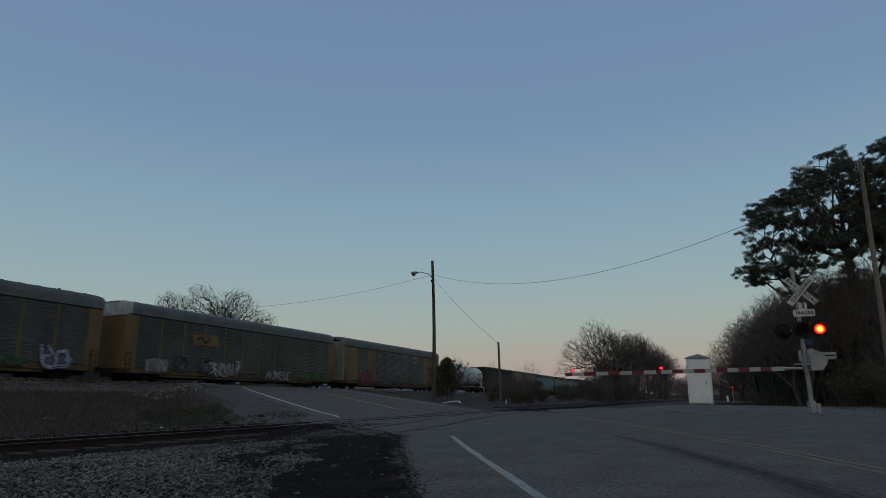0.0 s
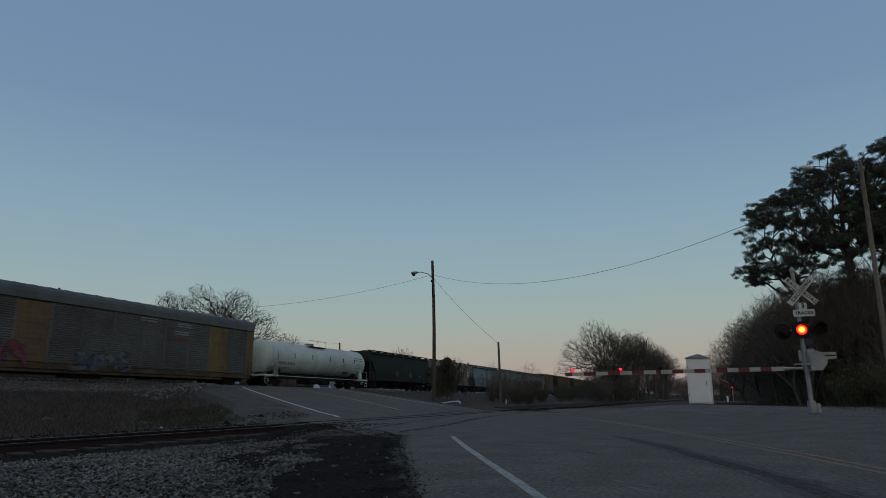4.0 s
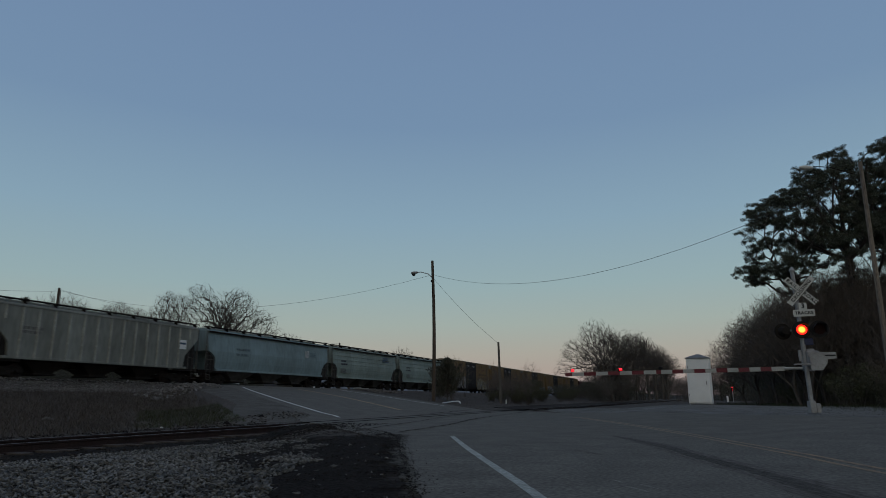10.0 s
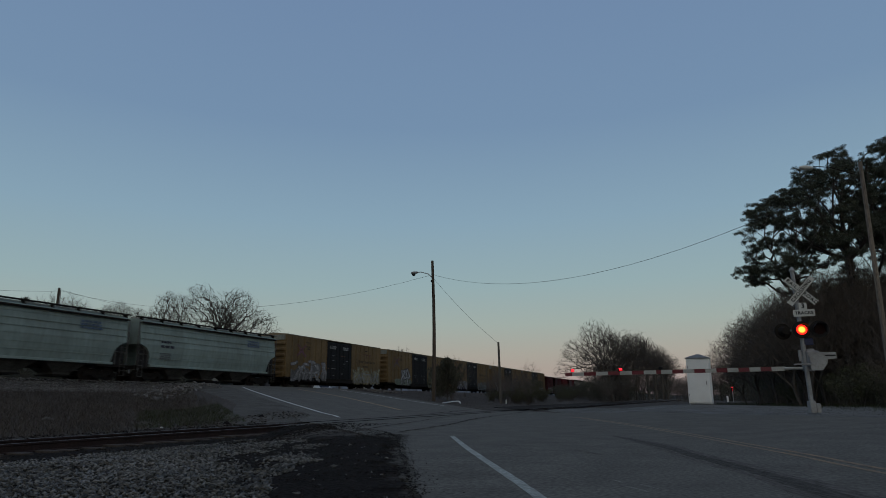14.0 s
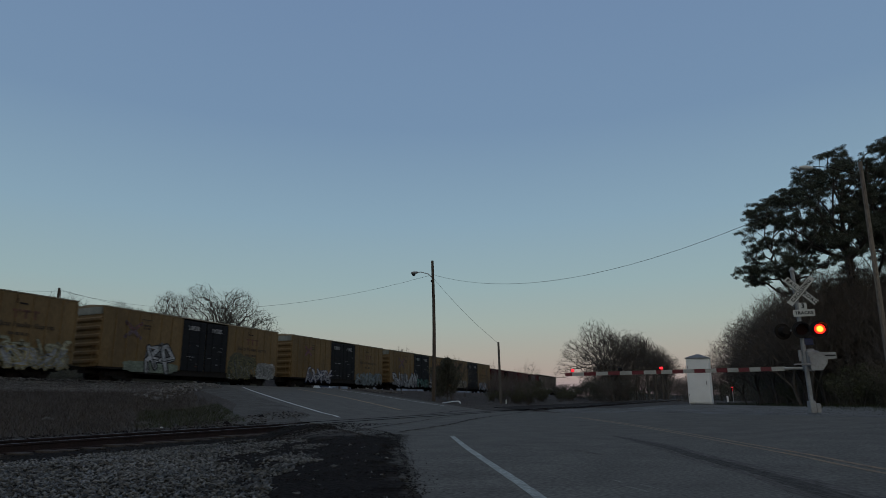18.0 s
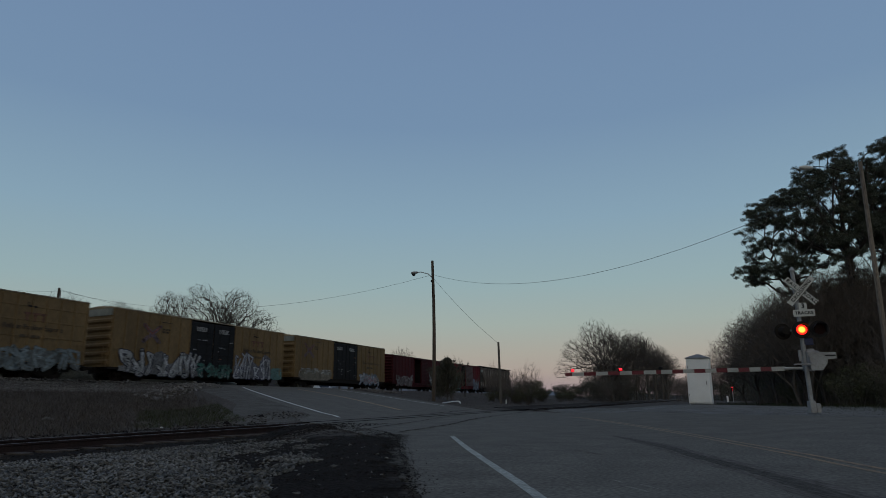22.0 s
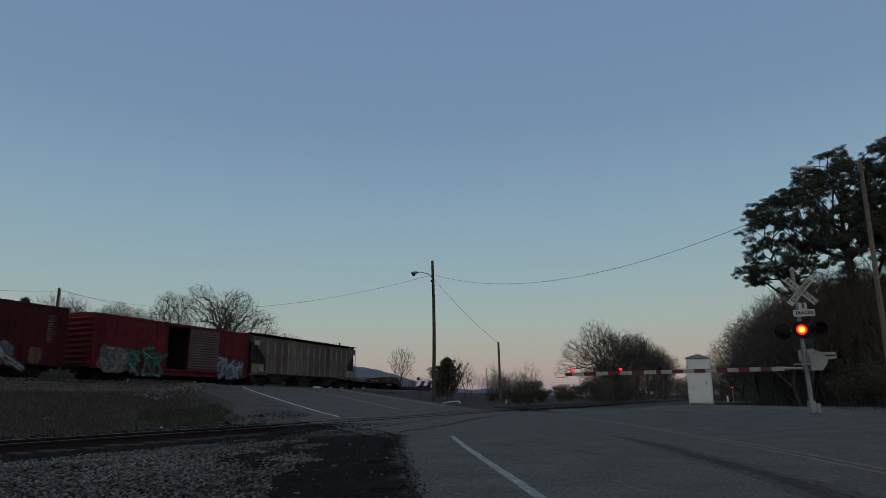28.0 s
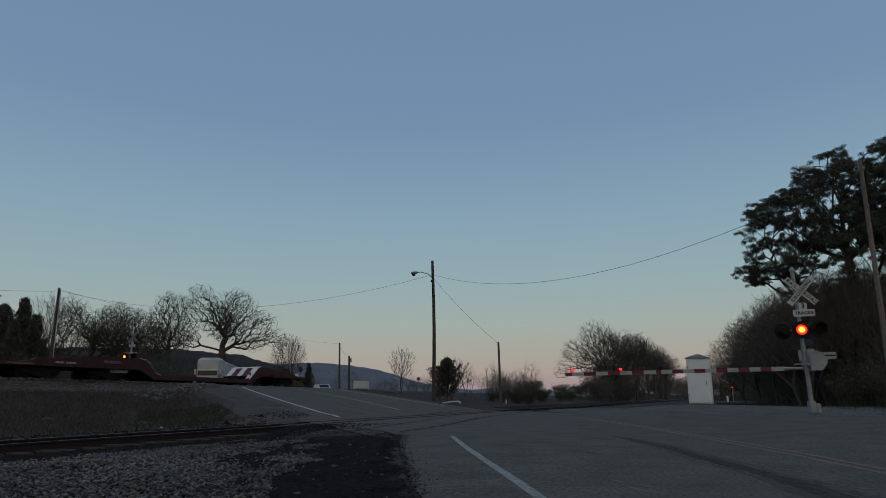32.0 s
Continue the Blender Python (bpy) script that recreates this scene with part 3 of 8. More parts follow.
def auto_rack(q0, q1, label, panel, brown=False, yellow_bays=(), end_white=False):
    car, L = new_car("auto_rack", label, "freight car", q0, q1, "covered auto racks")
    Mesh().box(-L + 0.15, L - 0.15, -1.5, 1.5, 0.62, 0.98, 0.02).box(-L + 3.6, L - 3.6, -1.42, 1.42, 0.42, 0.62, 0.02).make("side_sill", RACK_SILL, car, "dirty yellow side sill")
    Mesh().box(-L, L, -0.4, 0.4, 0.4, 0.8).box(-4, -1.2, -1.1, -0.3, 0.2, 0.6, 0.03).box(2, 3.1, -1.0, -0.4, 0.25, 0.6, 0.05).make("underframe", UNDER, car)
    bays = 11
    w = (2 * L - 2.0) / bays
    for i in range(bays):
        x0 = -L + 1.0 + i * w
        yel = i in yellow_bays
        ob = corrugated(x0 + 0.07, x0 + w - 0.07, 1.0, 4.72, 26 if not yel else 4, 0.035 if not yel else 0.012)
        ob.make("side_panel", YELLOW_RACK if yel else panel, car)
        Mesh().box(x0 + 0.07, x0 + w - 0.07, 1.46, 1.5, 1.0, 4.72).make("far_side_panel", panel, car)
    for i in range(bays + 1):
        shared("side_post", ("rack_post", brown), lambda: Mesh().box(-0.075, 0.075, -1.585, -1.44, 0.98, 4.74, 0.015), RACK_BROWN if brown else YELLOW_RACK, car, pose(-L + 1.0 + i * w, 0, 0), "" if brown else "yellow side post")
    for s in (-1, 1):
        x0, x1 = sorted((s * (L - 0.05), s * (L - 0.95)))
        Mesh().box(x0, x1, -1.55, -1.47, 0.9, 4.75, 0.02).make("end_side_panel", YELLOW_RACK, car, "yellow end panel of the side")
        Mesh().box(x0, x1, 1.47, 1.55, 0.9, 4.75, 0.02).make("end_side_panel", YELLOW_RACK, car, "yellow end panel of the side")
        for y0, y1 in ((-1.5, -0.02), (0.02, 1.5)):
            m = Mesh().box(min(s * (L - 0.12), s * (L - 0.04)), max(s * (L - 0.12), s * (L - 0.04)), y0, y1, 0.95, 5.2, 0.01)
            for k in range(1, 5):
                yy = y0 + (y1 - y0) * k / 5
                m.box(min(s * (L - 0.04), s * L), max(s * (L - 0.04), s * L), yy - 0.05, yy + 0.05, 1.0, 5.1, 0.01)
            m.make("end_door", YELLOW_RACK if not brown else GREY_CAR, car, "ribbed steel end door")
        if end_white and s < 0:
            Mesh().box(-L - 0.03, -L + 0.5, -1.565, 1.55, 4.6, 5.6, 0.05).make("end_top_panel", PALE_PANEL, car, "white replacement panel at the roof end")
        if brown and s < 0:
            Mesh().box(-L - 0.02, -L + 0.32, -1.6, -1.3, 0.9, 5.55, 0.04).make("end_corner_post", GREY_CAR, car, "pale grey corner post")
        ladder(car, s * (L - 0.45), 0.5, 2.0, -1.6, 0.4)
    prof = [(-1.56, 4.74), (-1.56, 5.2), (-1.5, 5.42), (-1.32, 5.6), (-0.9, 5.72), (0, 5.78), (0.9, 5.72), (1.32, 5.6), (1.5, 5.42), (1.56, 5.2), (1.56, 4.74), (1.46, 4.74), (1.46, 5.2), (0, 5.68), (-1.46, 5.2), (-1.46, 4.74)]
    roof = Mesh()
    rings = []
    for x, k in ((-L, 0.93), (-L + 0.35, 1.0), (L - 0.35, 1.0), (L, 0.93)):
        rings.append([(x, y, 4.74 + (z - 4.74) * k) for y, z in prof])
    roof.loft(rings).make("roof", RACK_ROOF, car, "grey corrugated steel roof with rounded eaves", smooth=False)
    for i in range(1, 24):
        x = -L + i * 2 * L / 24
        shared("roof_seam", "rack_seam", lambda: Mesh().tube([(0, -1.57, 4.8), (0, -1.57, 5.2), (0, -1.51, 5.43), (0, -1.33, 5.61), (0, -0.9, 5.73), (0, 0, 5.79), (0, 0.9, 5.73)], 0.02, 4), RACK_ROOF, car, pose(x, 0, 0))
    shared("eave_rail", ("eave", round(L, 1)), lambda: Mesh().box(-L + 0.2, L - 0.2, -1.6, -1.53, 4.69, 4.76, 0.01), UNDER, car, pose(0, 0, 0))
    for i in range(9):
        shared("reflector", "reflector", lambda: Mesh().box(-0.11, 0.11, -1.512, -1.5, 0.74, 0.80), ORANGE, car, pose(-L + 1.6 + i * (2 * L - 3.2) / 8, 0, 0), "small orange reflector")
    running_gear(car, L, 2.6)
    return car


rack = auto_rack(0.4, 26.8, "covered auto rack with grey panels, yellow posts and white graffiti", RACK_PANEL)
graffiti(rack, 9.2, 11.2, 0.75, 2.1, WHITE_SPRAY, (0.03, 0.04, 0.12), 3, letters=2)
graffiti(rack, 6.0, 8.4, 0.75, 1.3, GREEN_SPRAY, BLACK_SPRAY, 4)
rack = auto_rack(28.6, 55.2, "covered auto rack with grey panels, yellow posts and several graffiti", RACK_PANEL, end_white=True)
blotch(rack, "paint_patch", -11.4, -9.2, 0.8, 1.75, (0.25, 0.25, 0.25), 1, "pale grey sprayed patch")
graffiti(rack, -11.2, -9.4, 0.85, 1.6, (0.3, 0.3, 0.3), (0.2, 0.2, 0.2), 9)
for x0, x1, z1 in ((-8.6, -7.4, 2.05), (-6.2, -4.8, 2.1)):
    blotch(rack, "dark_oval", x0, x1, 0.8, z1, (0.02, 0.02, 0.024), 2, "dark sprayed oval", n=30)
    graffiti(rack, x0 + 0.2, x1 - 0.2, 1.0, z1 - 0.2, (0.05, 0.05, 0.07), (0.2, 0.2, 0.24), 12, letters=1)
graffiti(rack, -4.9, -1.3, 0.7, 2.0, WHITE_SPRAY, (0.05, 0.05, 0.07), 21, letters=5)
graffiti(rack, 2.2, 5.9, 0.62, 1.5, WHITE_SPRAY, BLACK_SPRAY, 8, letters=5)
graffiti(rack, 8.3, 12.3, 0.8, 1.6, GREEN_SPRAY, (0.02, 0.04, 0.02), 5, letters=5)
Mesh().box(-7.0, -4.2, -1.61, -1.58, 3.0, 3.9, 0.01).make("logo_board", YELLOW_RACK, rack, "yellow board with a dark looped mark")
loop = Mesh()
ribbon(loop, [(-6.45 + 0.13 * k, 3.46 + 0.2 * math.sin(k * 0.75)) for k in range(11)], 0.15, -1.615)
loop.make("logo", BLACK_PAINT, rack)
rack = auto_rack(57.1, 83.9, "covered auto rack with rust-stained grey panels and brown posts", RACK_BROWN, True, (0, 2, 9))
graffiti(rack, -9.2, -6.9, 0.8, 2.2, PINK_SPRAY, (0.1, 0.02, 0.05), 6, letters=2)
graffiti(rack, -3.8, 0.4, 0.7, 2.1, (0.13, 0.15, 0.19), (0.05, 0.06, 0.08), 7, letters=4)
for x0, z in ((4.2, 3.6), (4.4, 4.2), (1.0, 4.3)):
    bars(rack, x0, x0 + 1.5, z, z + 0.35, 2, paint(0.3, 0.3, 0.3), -1.6, 3)
bars(rack, 4.2, 5.8, 3.2, 3.45, 1, paint(0.25, 0.03, 0.03), -1.6, 3)


# ---- tank car ----
def tank_car(q0, q1):
    car, L = new_car("tank_car", "long white tank car with black lettering bars and end platforms", "tank car", q0, q1)
    R, zc = 1.52, 2.86
    T = L - 0.12
    rings = []
    xs = [(-T + 0.72 * (1 - math.cos(a)), math.sin(a)) for a in np.linspace(0.02, math.pi / 2, 12)]
    xs = xs + [(-x, r) for x, r in reversed(xs)]
    for x, r in xs:
        rings.append([(x, R * r * math.cos(2 * math.pi * j / 40), zc + R * r * math.sin(2 * math.pi * j / 40)) for j in range(40)])
    Mesh().loft(rings).make("tank", TANK_WHITE, car, "white cylindrical tank with domed ends", smooth=True)
    for k in range(1, 7):
        x = -T + 1.0 + k * (2 * T - 2) / 7
        Mesh().tube([(x, (R + 0.005) * math.cos(a), zc + (R + 0.005) * math.sin(a)) for a in np.linspace(math.pi * 0.55, math.pi * 1.45, 20)], 0.012, 4).make("weld_seam", TANK_WHITE, car)
    for s in (-1, 1):
        Mesh().box(min(s * (L - 2.1), s * L), max(s * (L - 2.1), s * L), -1.5, 1.5, 0.95, 1.12, 0.02).make("end_platform", TANK_WHITE, car, "white end platform")
        Mesh().box(s * (L - 2.4) - 0.3, s * (L - 2.4) + 0.3, -1.25, 1.25, 0.75, 1.75, 0.04).make("saddle", UNDER, car, "black saddle under the tank")
        m = Mesh()
        for y in (-1.45, 1.45):
            m.tube([(s * (L - 2.0), y, 1.1), (s * (L - 2.0), y, 2.0), (s * (L - 0.08), y, 2.0), (s * (L - 0.08), y, 1.1)], 0.022, 6)
        m.tube([(s * (L - 0.08), -1.45, 2.0), (s * (L - 0.08), 1.45, 2.0)], 0.022, 6)
        m.make("handrail", TANK_WHITE, car, "white tube handrail")
        ladder(car, s * (L - 0.35), 0.3, 1.05, -1.5, 0.42, TANK_WHITE)
    Mesh().box(-L + 2.1, L - 2.1, -0.35, 0.35, 0.85, 1.45).box(-1.4, 1.4, -0.8, 0.8, 0.45, 0.95, 0.05).make("centre_sill", UNDER, car)
    Mesh().tube([(-L + 1.2, -1.42, 1.02), (L - 1.2, -1.42, 1.02)], 0.035, 6).make("side_pipe", TANK_WHITE, car, "white pipe along the lower side")
    Mesh().box(0.3, 1.9, -1.2, -0.7, 0.35, 0.75, 0.04).make("brake_reservoir", UNDER, car, "grimy equipment box under the tank")
    Mesh().tube([(-0.5, 0, zc + R - 0.05), (-0.5, 0, zc + R + 0.16), (-0.5, 0, zc + R + 0.2)], [0.5, 0.5, 0.42], 20).make("manway_housing", GREY_CAR, car, "round white manway housing")
    m = Mesh().box(-2.0, 1.0, -1.1, -0.62, zc + R * 0.86, zc + R * 0.86 + 0.05).box(-2.0, 1.0, 0.62, 1.1, zc + R * 0.86, zc + R * 0.86 + 0.05)
    m.make("walkway", UNDER, car, "dark grating walkway on the tank top")
    for y in (-1.08, 1.08):
        m = Mesh()
        m.tube([(-2.0, y, zc + 1.3), (-2.0, y, zc + R + 0.42), (1.0, y, zc + R + 0.42), (1.0, y, zc + 1.3)], 0.022, 6)
        m.tube([(-0.5, y, zc + 1.3), (-0.5, y, zc + R + 0.42)], 0.02, 6)
        m.make("top_rail", TANK_WHITE, car, "white rail round the walkway")
        m = Mesh()
        m.tube([(-0.9, y, 1.2), (-0.9, y * 1.35, zc), (-0.9, y, zc + 1.2)], 0.02, 6)
        m.tube([(-0.45, y, 1.2), (-0.45, y * 1.35, zc), (-0.45, y, zc + 1.2)], 0.02, 6)
        for k in range(7):
            zz = zc - 1.0 + k * 0.33
            m.tube([(-0.9, y * (1.35 - 0.35 * abs(zz - zc) / 1.3), zz), (-0.45, y * (1.35 - 0.35 * abs(zz - zc) / 1.3), zz)], 0.014, 5)
        m.make("side_ladder", TANK_WHITE, car, "white ladder up the tank side")
    m = Mesh()
    for y, z in ((-0.9, zc + R * 0.82),):
        m.tube([(-T + 1.2, y, z + 0.1), (T - 1.2, y, z + 0.1)], 0.018, 5)
        for k in range(11):
            m.tube([(-T + 1.2 + k * (2 * T - 2.4) / 10, y, z - 0.1), (-T + 1.2 + k * (2 * T - 2.4) / 10, y, z + 0.1)], 0.016, 5)
    m.make("safety_rail", TANK_WHITE, car)
    for x in (-7.55, -4.9, -1.9, 1.4, 4.0, 6.3):
        m = Mesh()
        m.tube([(x, -(R + 0.02) * math.cos(a), zc + (R + 0.02) * math.sin(a)) for a in np.linspace(-0.05 if x > -7 else -0.25, 0.28, 6)], 0.03, 5)
        m.make("bracket", UNDER, car, "dark vertical bracket on the tank side")

    def on_tank(x0, x1, z0, z1, mt, name):
        m = Mesh()
        for i in range(5):
            z = z0 + (z1 - z0) * i / 4
            y = -math.sqrt(max(0.01, R * R - (z - zc) ** 2)) - 0.006
            m.v += [(x0, y, z), (x1, y, z)]
        m.f += [(2 * i, 2 * i + 1, 2 * i + 3, 2 * i + 2) for i in range(4)]
        m.make(name, mt, car)

    TANK_MARK = paint(0.09, 0.095, 0.10)
    r = random.Random(5)
    x = -7.3
    while x < -4.9:
        w = r.uniform(0.14, 0.26)
        on_tank(x, x + w * 0.75, 2.12, 2.37, TANK_MARK, "lettering")
        x += w + 0.09 + (0.2 if -6.4 < x < -6.1 else 0)
    on_tank(-7.4, -5.2, 1.84, 1.87, TANK_MARK, "lettering")
    on_tank(-7.2, -5.6, 1.68, 1.71, TANK_MARK, "lettering")
    on_tank(6.3, 8.2, 3.15, 3.22, BLACK_PAINT, "lettering")
    on_tank(6.3, 8.2, 3.38, 3.45, BLACK_PAINT, "lettering")
    on_tank(4.6, 5.6, 1.66, 1.85, paint(0.10, 0.08, 0.06), "rust_stain")
    for x in (3.8, 6.9):
        for i in range(4):
            on_tank(x, x + 0.9, 2.8 - i * 0.16, 2.84 - i * 0.16, paint(0.3, 0.31, 0.32), "lettering")
    for x in (-7.9, 7.7):
        Mesh().box(x - 0.22, x + 0.22, -1.62, -1.4, 1.1, 1.75, 0.05).tube([(x, -1.5, 1.7), (x, -1.5, 2.1)], 0.1, 8).make("valve_box", GREY_CAR if x < 0 else TANK_WHITE, car, "small valve box at the end platform")
    running_gear(car, L, 1.9)


tank_car(85.6, 104.4)


# ---- covered hoppers ----
def hopper(q0, q1, label, paint_, posts=0, bulge=0.12, bays=3, flare=((1.22, 1.3), (1.9, 1.22), (2.2, 1.08), (2.45, 0.85), (2.62, 0.52), (2.72, 0.28)), group="covered hoppers"):
    car, L = new_car("covered_hopper", label, "freight car", q0, q1, group)
    zt, zb = 4.28, 1.22
    rings = []
    for z, e in flare + ((4.05, 0.25), (zt, 0.25)):
        y = 1.54 - bulge * (2 * (z - (zb + zt) / 2) / (zt - zb)) ** 2
        x = L - e
        rings.append([(-x, -y, z), (x, -y, z), (x, y, z), (-x, y, z)])
    Mesh().loft(rings).make("body", paint_, car)
    roof = [(-1.54, zt), (-1.5, zt + 0.08), (-1.1, zt + 0.24), (-0.5, zt + 0.33), (0.5, zt + 0.33), (1.1, zt + 0.24), (1.5, zt + 0.08), (1.54, zt)]
    Mesh().prism(roof, -L + 0.22, L - 0.22).make("roof", paint_, car)
    Mesh().box(-L + 1.0, L - 1.0, -0.35, 0.35, zt + 0.33, zt + 0.46, 0.03).make("hatch_trough", GREY_CAR if paint_ is not GREEN_CAR else GREEN_CAR, car, "long roof loading hatch")
    for k in range(6):
        shared("hatch_clamp", "clamp", lambda: Mesh().box(-0.05, 0.05, -0.42, 0.42, zt + 0.44, zt + 0.5), UNDER, car, pose(-L + 2 + k * (2 * L - 4) / 5, 0, 0))
    for y in (-1.22, 1.22):
        m = Mesh().box(-L + 0.05, L - 0.05, y - 0.2, y + 0.2, zt + 0.36, zt + 0.41)
        for k in range(9):
            x = -L + 0.4 + k * (2 * L - 0.8) / 8
            m.box(x - 0.03, x + 0.03, y - 0.18, y + 0.18, zt + 0.12, zt + 0.36)
        m.make("running_board", UNDER, car, "dark roof running board")
    Mesh().box(-L + 0.25, L - 0.25, -1.58, -1.5, zt - 0.08, zt + 0.03, 0.015).make("top_chord", UNDER if not posts else paint_, car)
    Mesh().box(-L + 1.25, L - 1.25, -1.57, -1.36, zb - 0.1, zb + 0.06, 0.02).make("bottom_chord", paint_, car)
    for i in range(posts):
        x = -L + 1.15 + i * (2 * L - 2.3) / (posts - 1)
        low = 1.2 if abs(x) < L - flare[0][1] else flare[-1][0]
        shared("side_post", ("hop_post", low, paint_.name), lambda: Mesh().box(-0.04, 0.04, -1.62, -1.44, low, zt - 0.08, 0.01), POST_TAN if paint_ is TAN_CAR else POST_GREY, car, pose(x, 0, 0))
    for s in (-1, 1):
        # near-black plates added in place of the shade inside the open ends
        prof = [(s * (L - 0.27), 1.0)] + [(s * (L - e - 0.1), z + 0.05) for z, e in reversed(flare[1:])] + [(s * (L - flare[0][1] - 0.1), 1.0)]
        for y in (-1.36, 1.3):
            Mesh().side(prof, y, y + 0.06).make("bolster_web", SHADE_BLACK, car, "dark plate standing in for shade in the open car end")
        Mesh().box(min(s * L, s * (L - 0.25)), max(s * L, s * (L - 0.25)), -1.5, 1.5, 0.9, 1.18, 0.02).box(min(s * (L - 2.4), s * L), max(s * (L - 2.4), s * L), -1.5, -1.36, 0.98, 1.12).make("end_sill", UNDER if paint_ is not TAN_CAR else TAN_CAR, car)
        for x, y in ((L - 0.12, -1.46), (L - 0.12, 1.46), (L - 1.05, -1.46)):
            Mesh().tube([(s * x, y, 1.1), (s * x, y, zt if x > L - 0.5 else 2.5)], 0.035, 5).make("end_post", DIRTY_BAY, car)
        Mesh().tube([(s * (L - 0.12), -1.46, 2.0), (s * (L - 1.05), -1.46, 2.0)], 0.025, 5).make("grab_iron", DIRTY_BAY, car)
        ladder(car, s * (L - 0.45), 0.4, 2.7, -1.5, 0.4, DIRTY_BAY if paint_ is not GREEN_CAR else None)
        ladder(car, s * (L - 0.06), 0.5, zt, 0.7, 0.42, paint_, "y")
    for i in range(bays):
        c = -L + 2.6 + (i + 0.5) * (2 * L - 5.2) / bays
        w = (2 * L - 5.2) / bays / 2 - 0.08
        rings = [[(c - w * k, -yy, z), (c + w * k, -yy, z), (c + w * k, yy, z), (c - w * k, yy, z)] for z, k, yy in ((0.36, 0.34, 0.7), (0.5, 0.36, 0.75), (1.22, 1.0, 1.3))]
        Mesh().loft(rings).make("hopper_bay", UNDER if paint_ in (GREEN_CAR, GREY_CAR) else DIRTY_BAY, car)
        Mesh().box(c - w * 0.4, c + w * 0.4, -0.85, 0.85, 0.28, 0.38, 0.01).make("outlet_gate", UNDER, car)
    Mesh().box(-L + 2, L - 2, -0.3, 0.3, 0.75, 1.1).make("centre_sill", UNDER, car)
    running_gear(car, L, 1.75)
    return car


POST_GREY = mat("pale_post_paint", (0.33, 0.35, 0.32), 0.65, 0.25, 0.8, 0.1, second=(0.22, 0.22, 0.2), fine=6)
POST_TAN = mat("tan_post_paint", (0.26, 0.24, 0.215), 0.7, 0.3, 0.8, 0.1, second=(0.14, 0.122, 0.105), fine=6)
DIRTY_BAY = mat("dirty_bay_paint", (0.075, 0.072, 0.068), 0.8, 0.35, 1.2, 0.2, second=(0.035, 0.032, 0.03), fine=8)

hop = hopper(104.9, 122.0, "dark green covered hopper with small white markings", GREEN_CAR, 0, 0.1, flare=((1.22, 1.5), (2.1, 1.4), (2.5, 1.1), (3.0, 0.65), (3.4, 0.3)))
for x0, x1, z0, z1, sd in ((-1.75, -0.95, 1.75, 2.45, 2), (2.1, 2.9, 1.65, 2.4, 3)):
    m = Mesh()
    ribbon(m, [((x0 + x1) / 2 + (x1 - x0) / 2 * math.cos(a) * (1 + 0.1 * math.sin(3 * a)), (z0 + z1) / 2 + (z1 - z0) / 2 * math.sin(a)) for a in np.linspace(0, 6.28, 18)], 0.045, -1.56)
    m.make("round_logo", paint(0.2, 0.22, 0.21), hop, "faded white round mark")
    bars(hop, x0 + 0.2, x1 - 0.2, z0 + 0.18, z1 - 0.18, 2, paint(0.16, 0.18, 0.17), -1.56, sd)
for x in (5.25,):
    Mesh().box(x, x + 0.2, -1.56, -1.545, 1.82, 2.0).make("placard", WHITE_MARK, hop, "small white placard")
blotch(hop, "dark_patch", 0.6, 3.2, 2.7, 3.6, (0.010, 0.012, 0.012), 4, "dark stained patch", -1.565)
hop = hopper(123.0, 139.5, "pale grey ribbed covered hopper with dirty posts", GREY_CAR, 15, 0.0, flare=((1.22, 1.6), (2.1, 1.5), (2.5, 1.15), (3.0, 0.65), (3.4, 0.3)))
Mesh().box(6.1, 6.8, -1.58, -1.55, 2.6, 3.3).make("sign_board", WHITE_PAINT, hop, "white sign board with a dark band")
Mesh().box(6.15, 6.75, -1.585, -1.58, 2.95, 3.1).make("sign_band", paint(0.05, 0.1, 0.2), hop)
bars(hop, -6.0, -4.6, 2.6, 3.1, 2, paint(0.12, 0.12, 0.12), -1.565, 4)
hop = hopper(140.2, 158.2, "blue-grey smooth-sided covered hopper with faded lettering bars", BLUE_CAR, 0, 0.2)
bars(hop, -5.4, -3.6, 2.9, 3.15, 1, paint(0.12, 0.17, 0.2), -1.56, 4)
bars(hop, -5.4, -3.6, 2.4, 2.7, 1, paint(0.12, 0.17, 0.2), -1.56, 5)
Mesh().box(4.6, 5.2, -1.565, -1.53, 2.9, 3.6).make("shield_mark", paint(0.38, 0.4, 0.42), hop, "pale shield-shaped mark")
bars(hop, 5.4, 6.6, 3.0, 3.5, 3, paint(0.14, 0.2, 0.24), -1.55, 6)
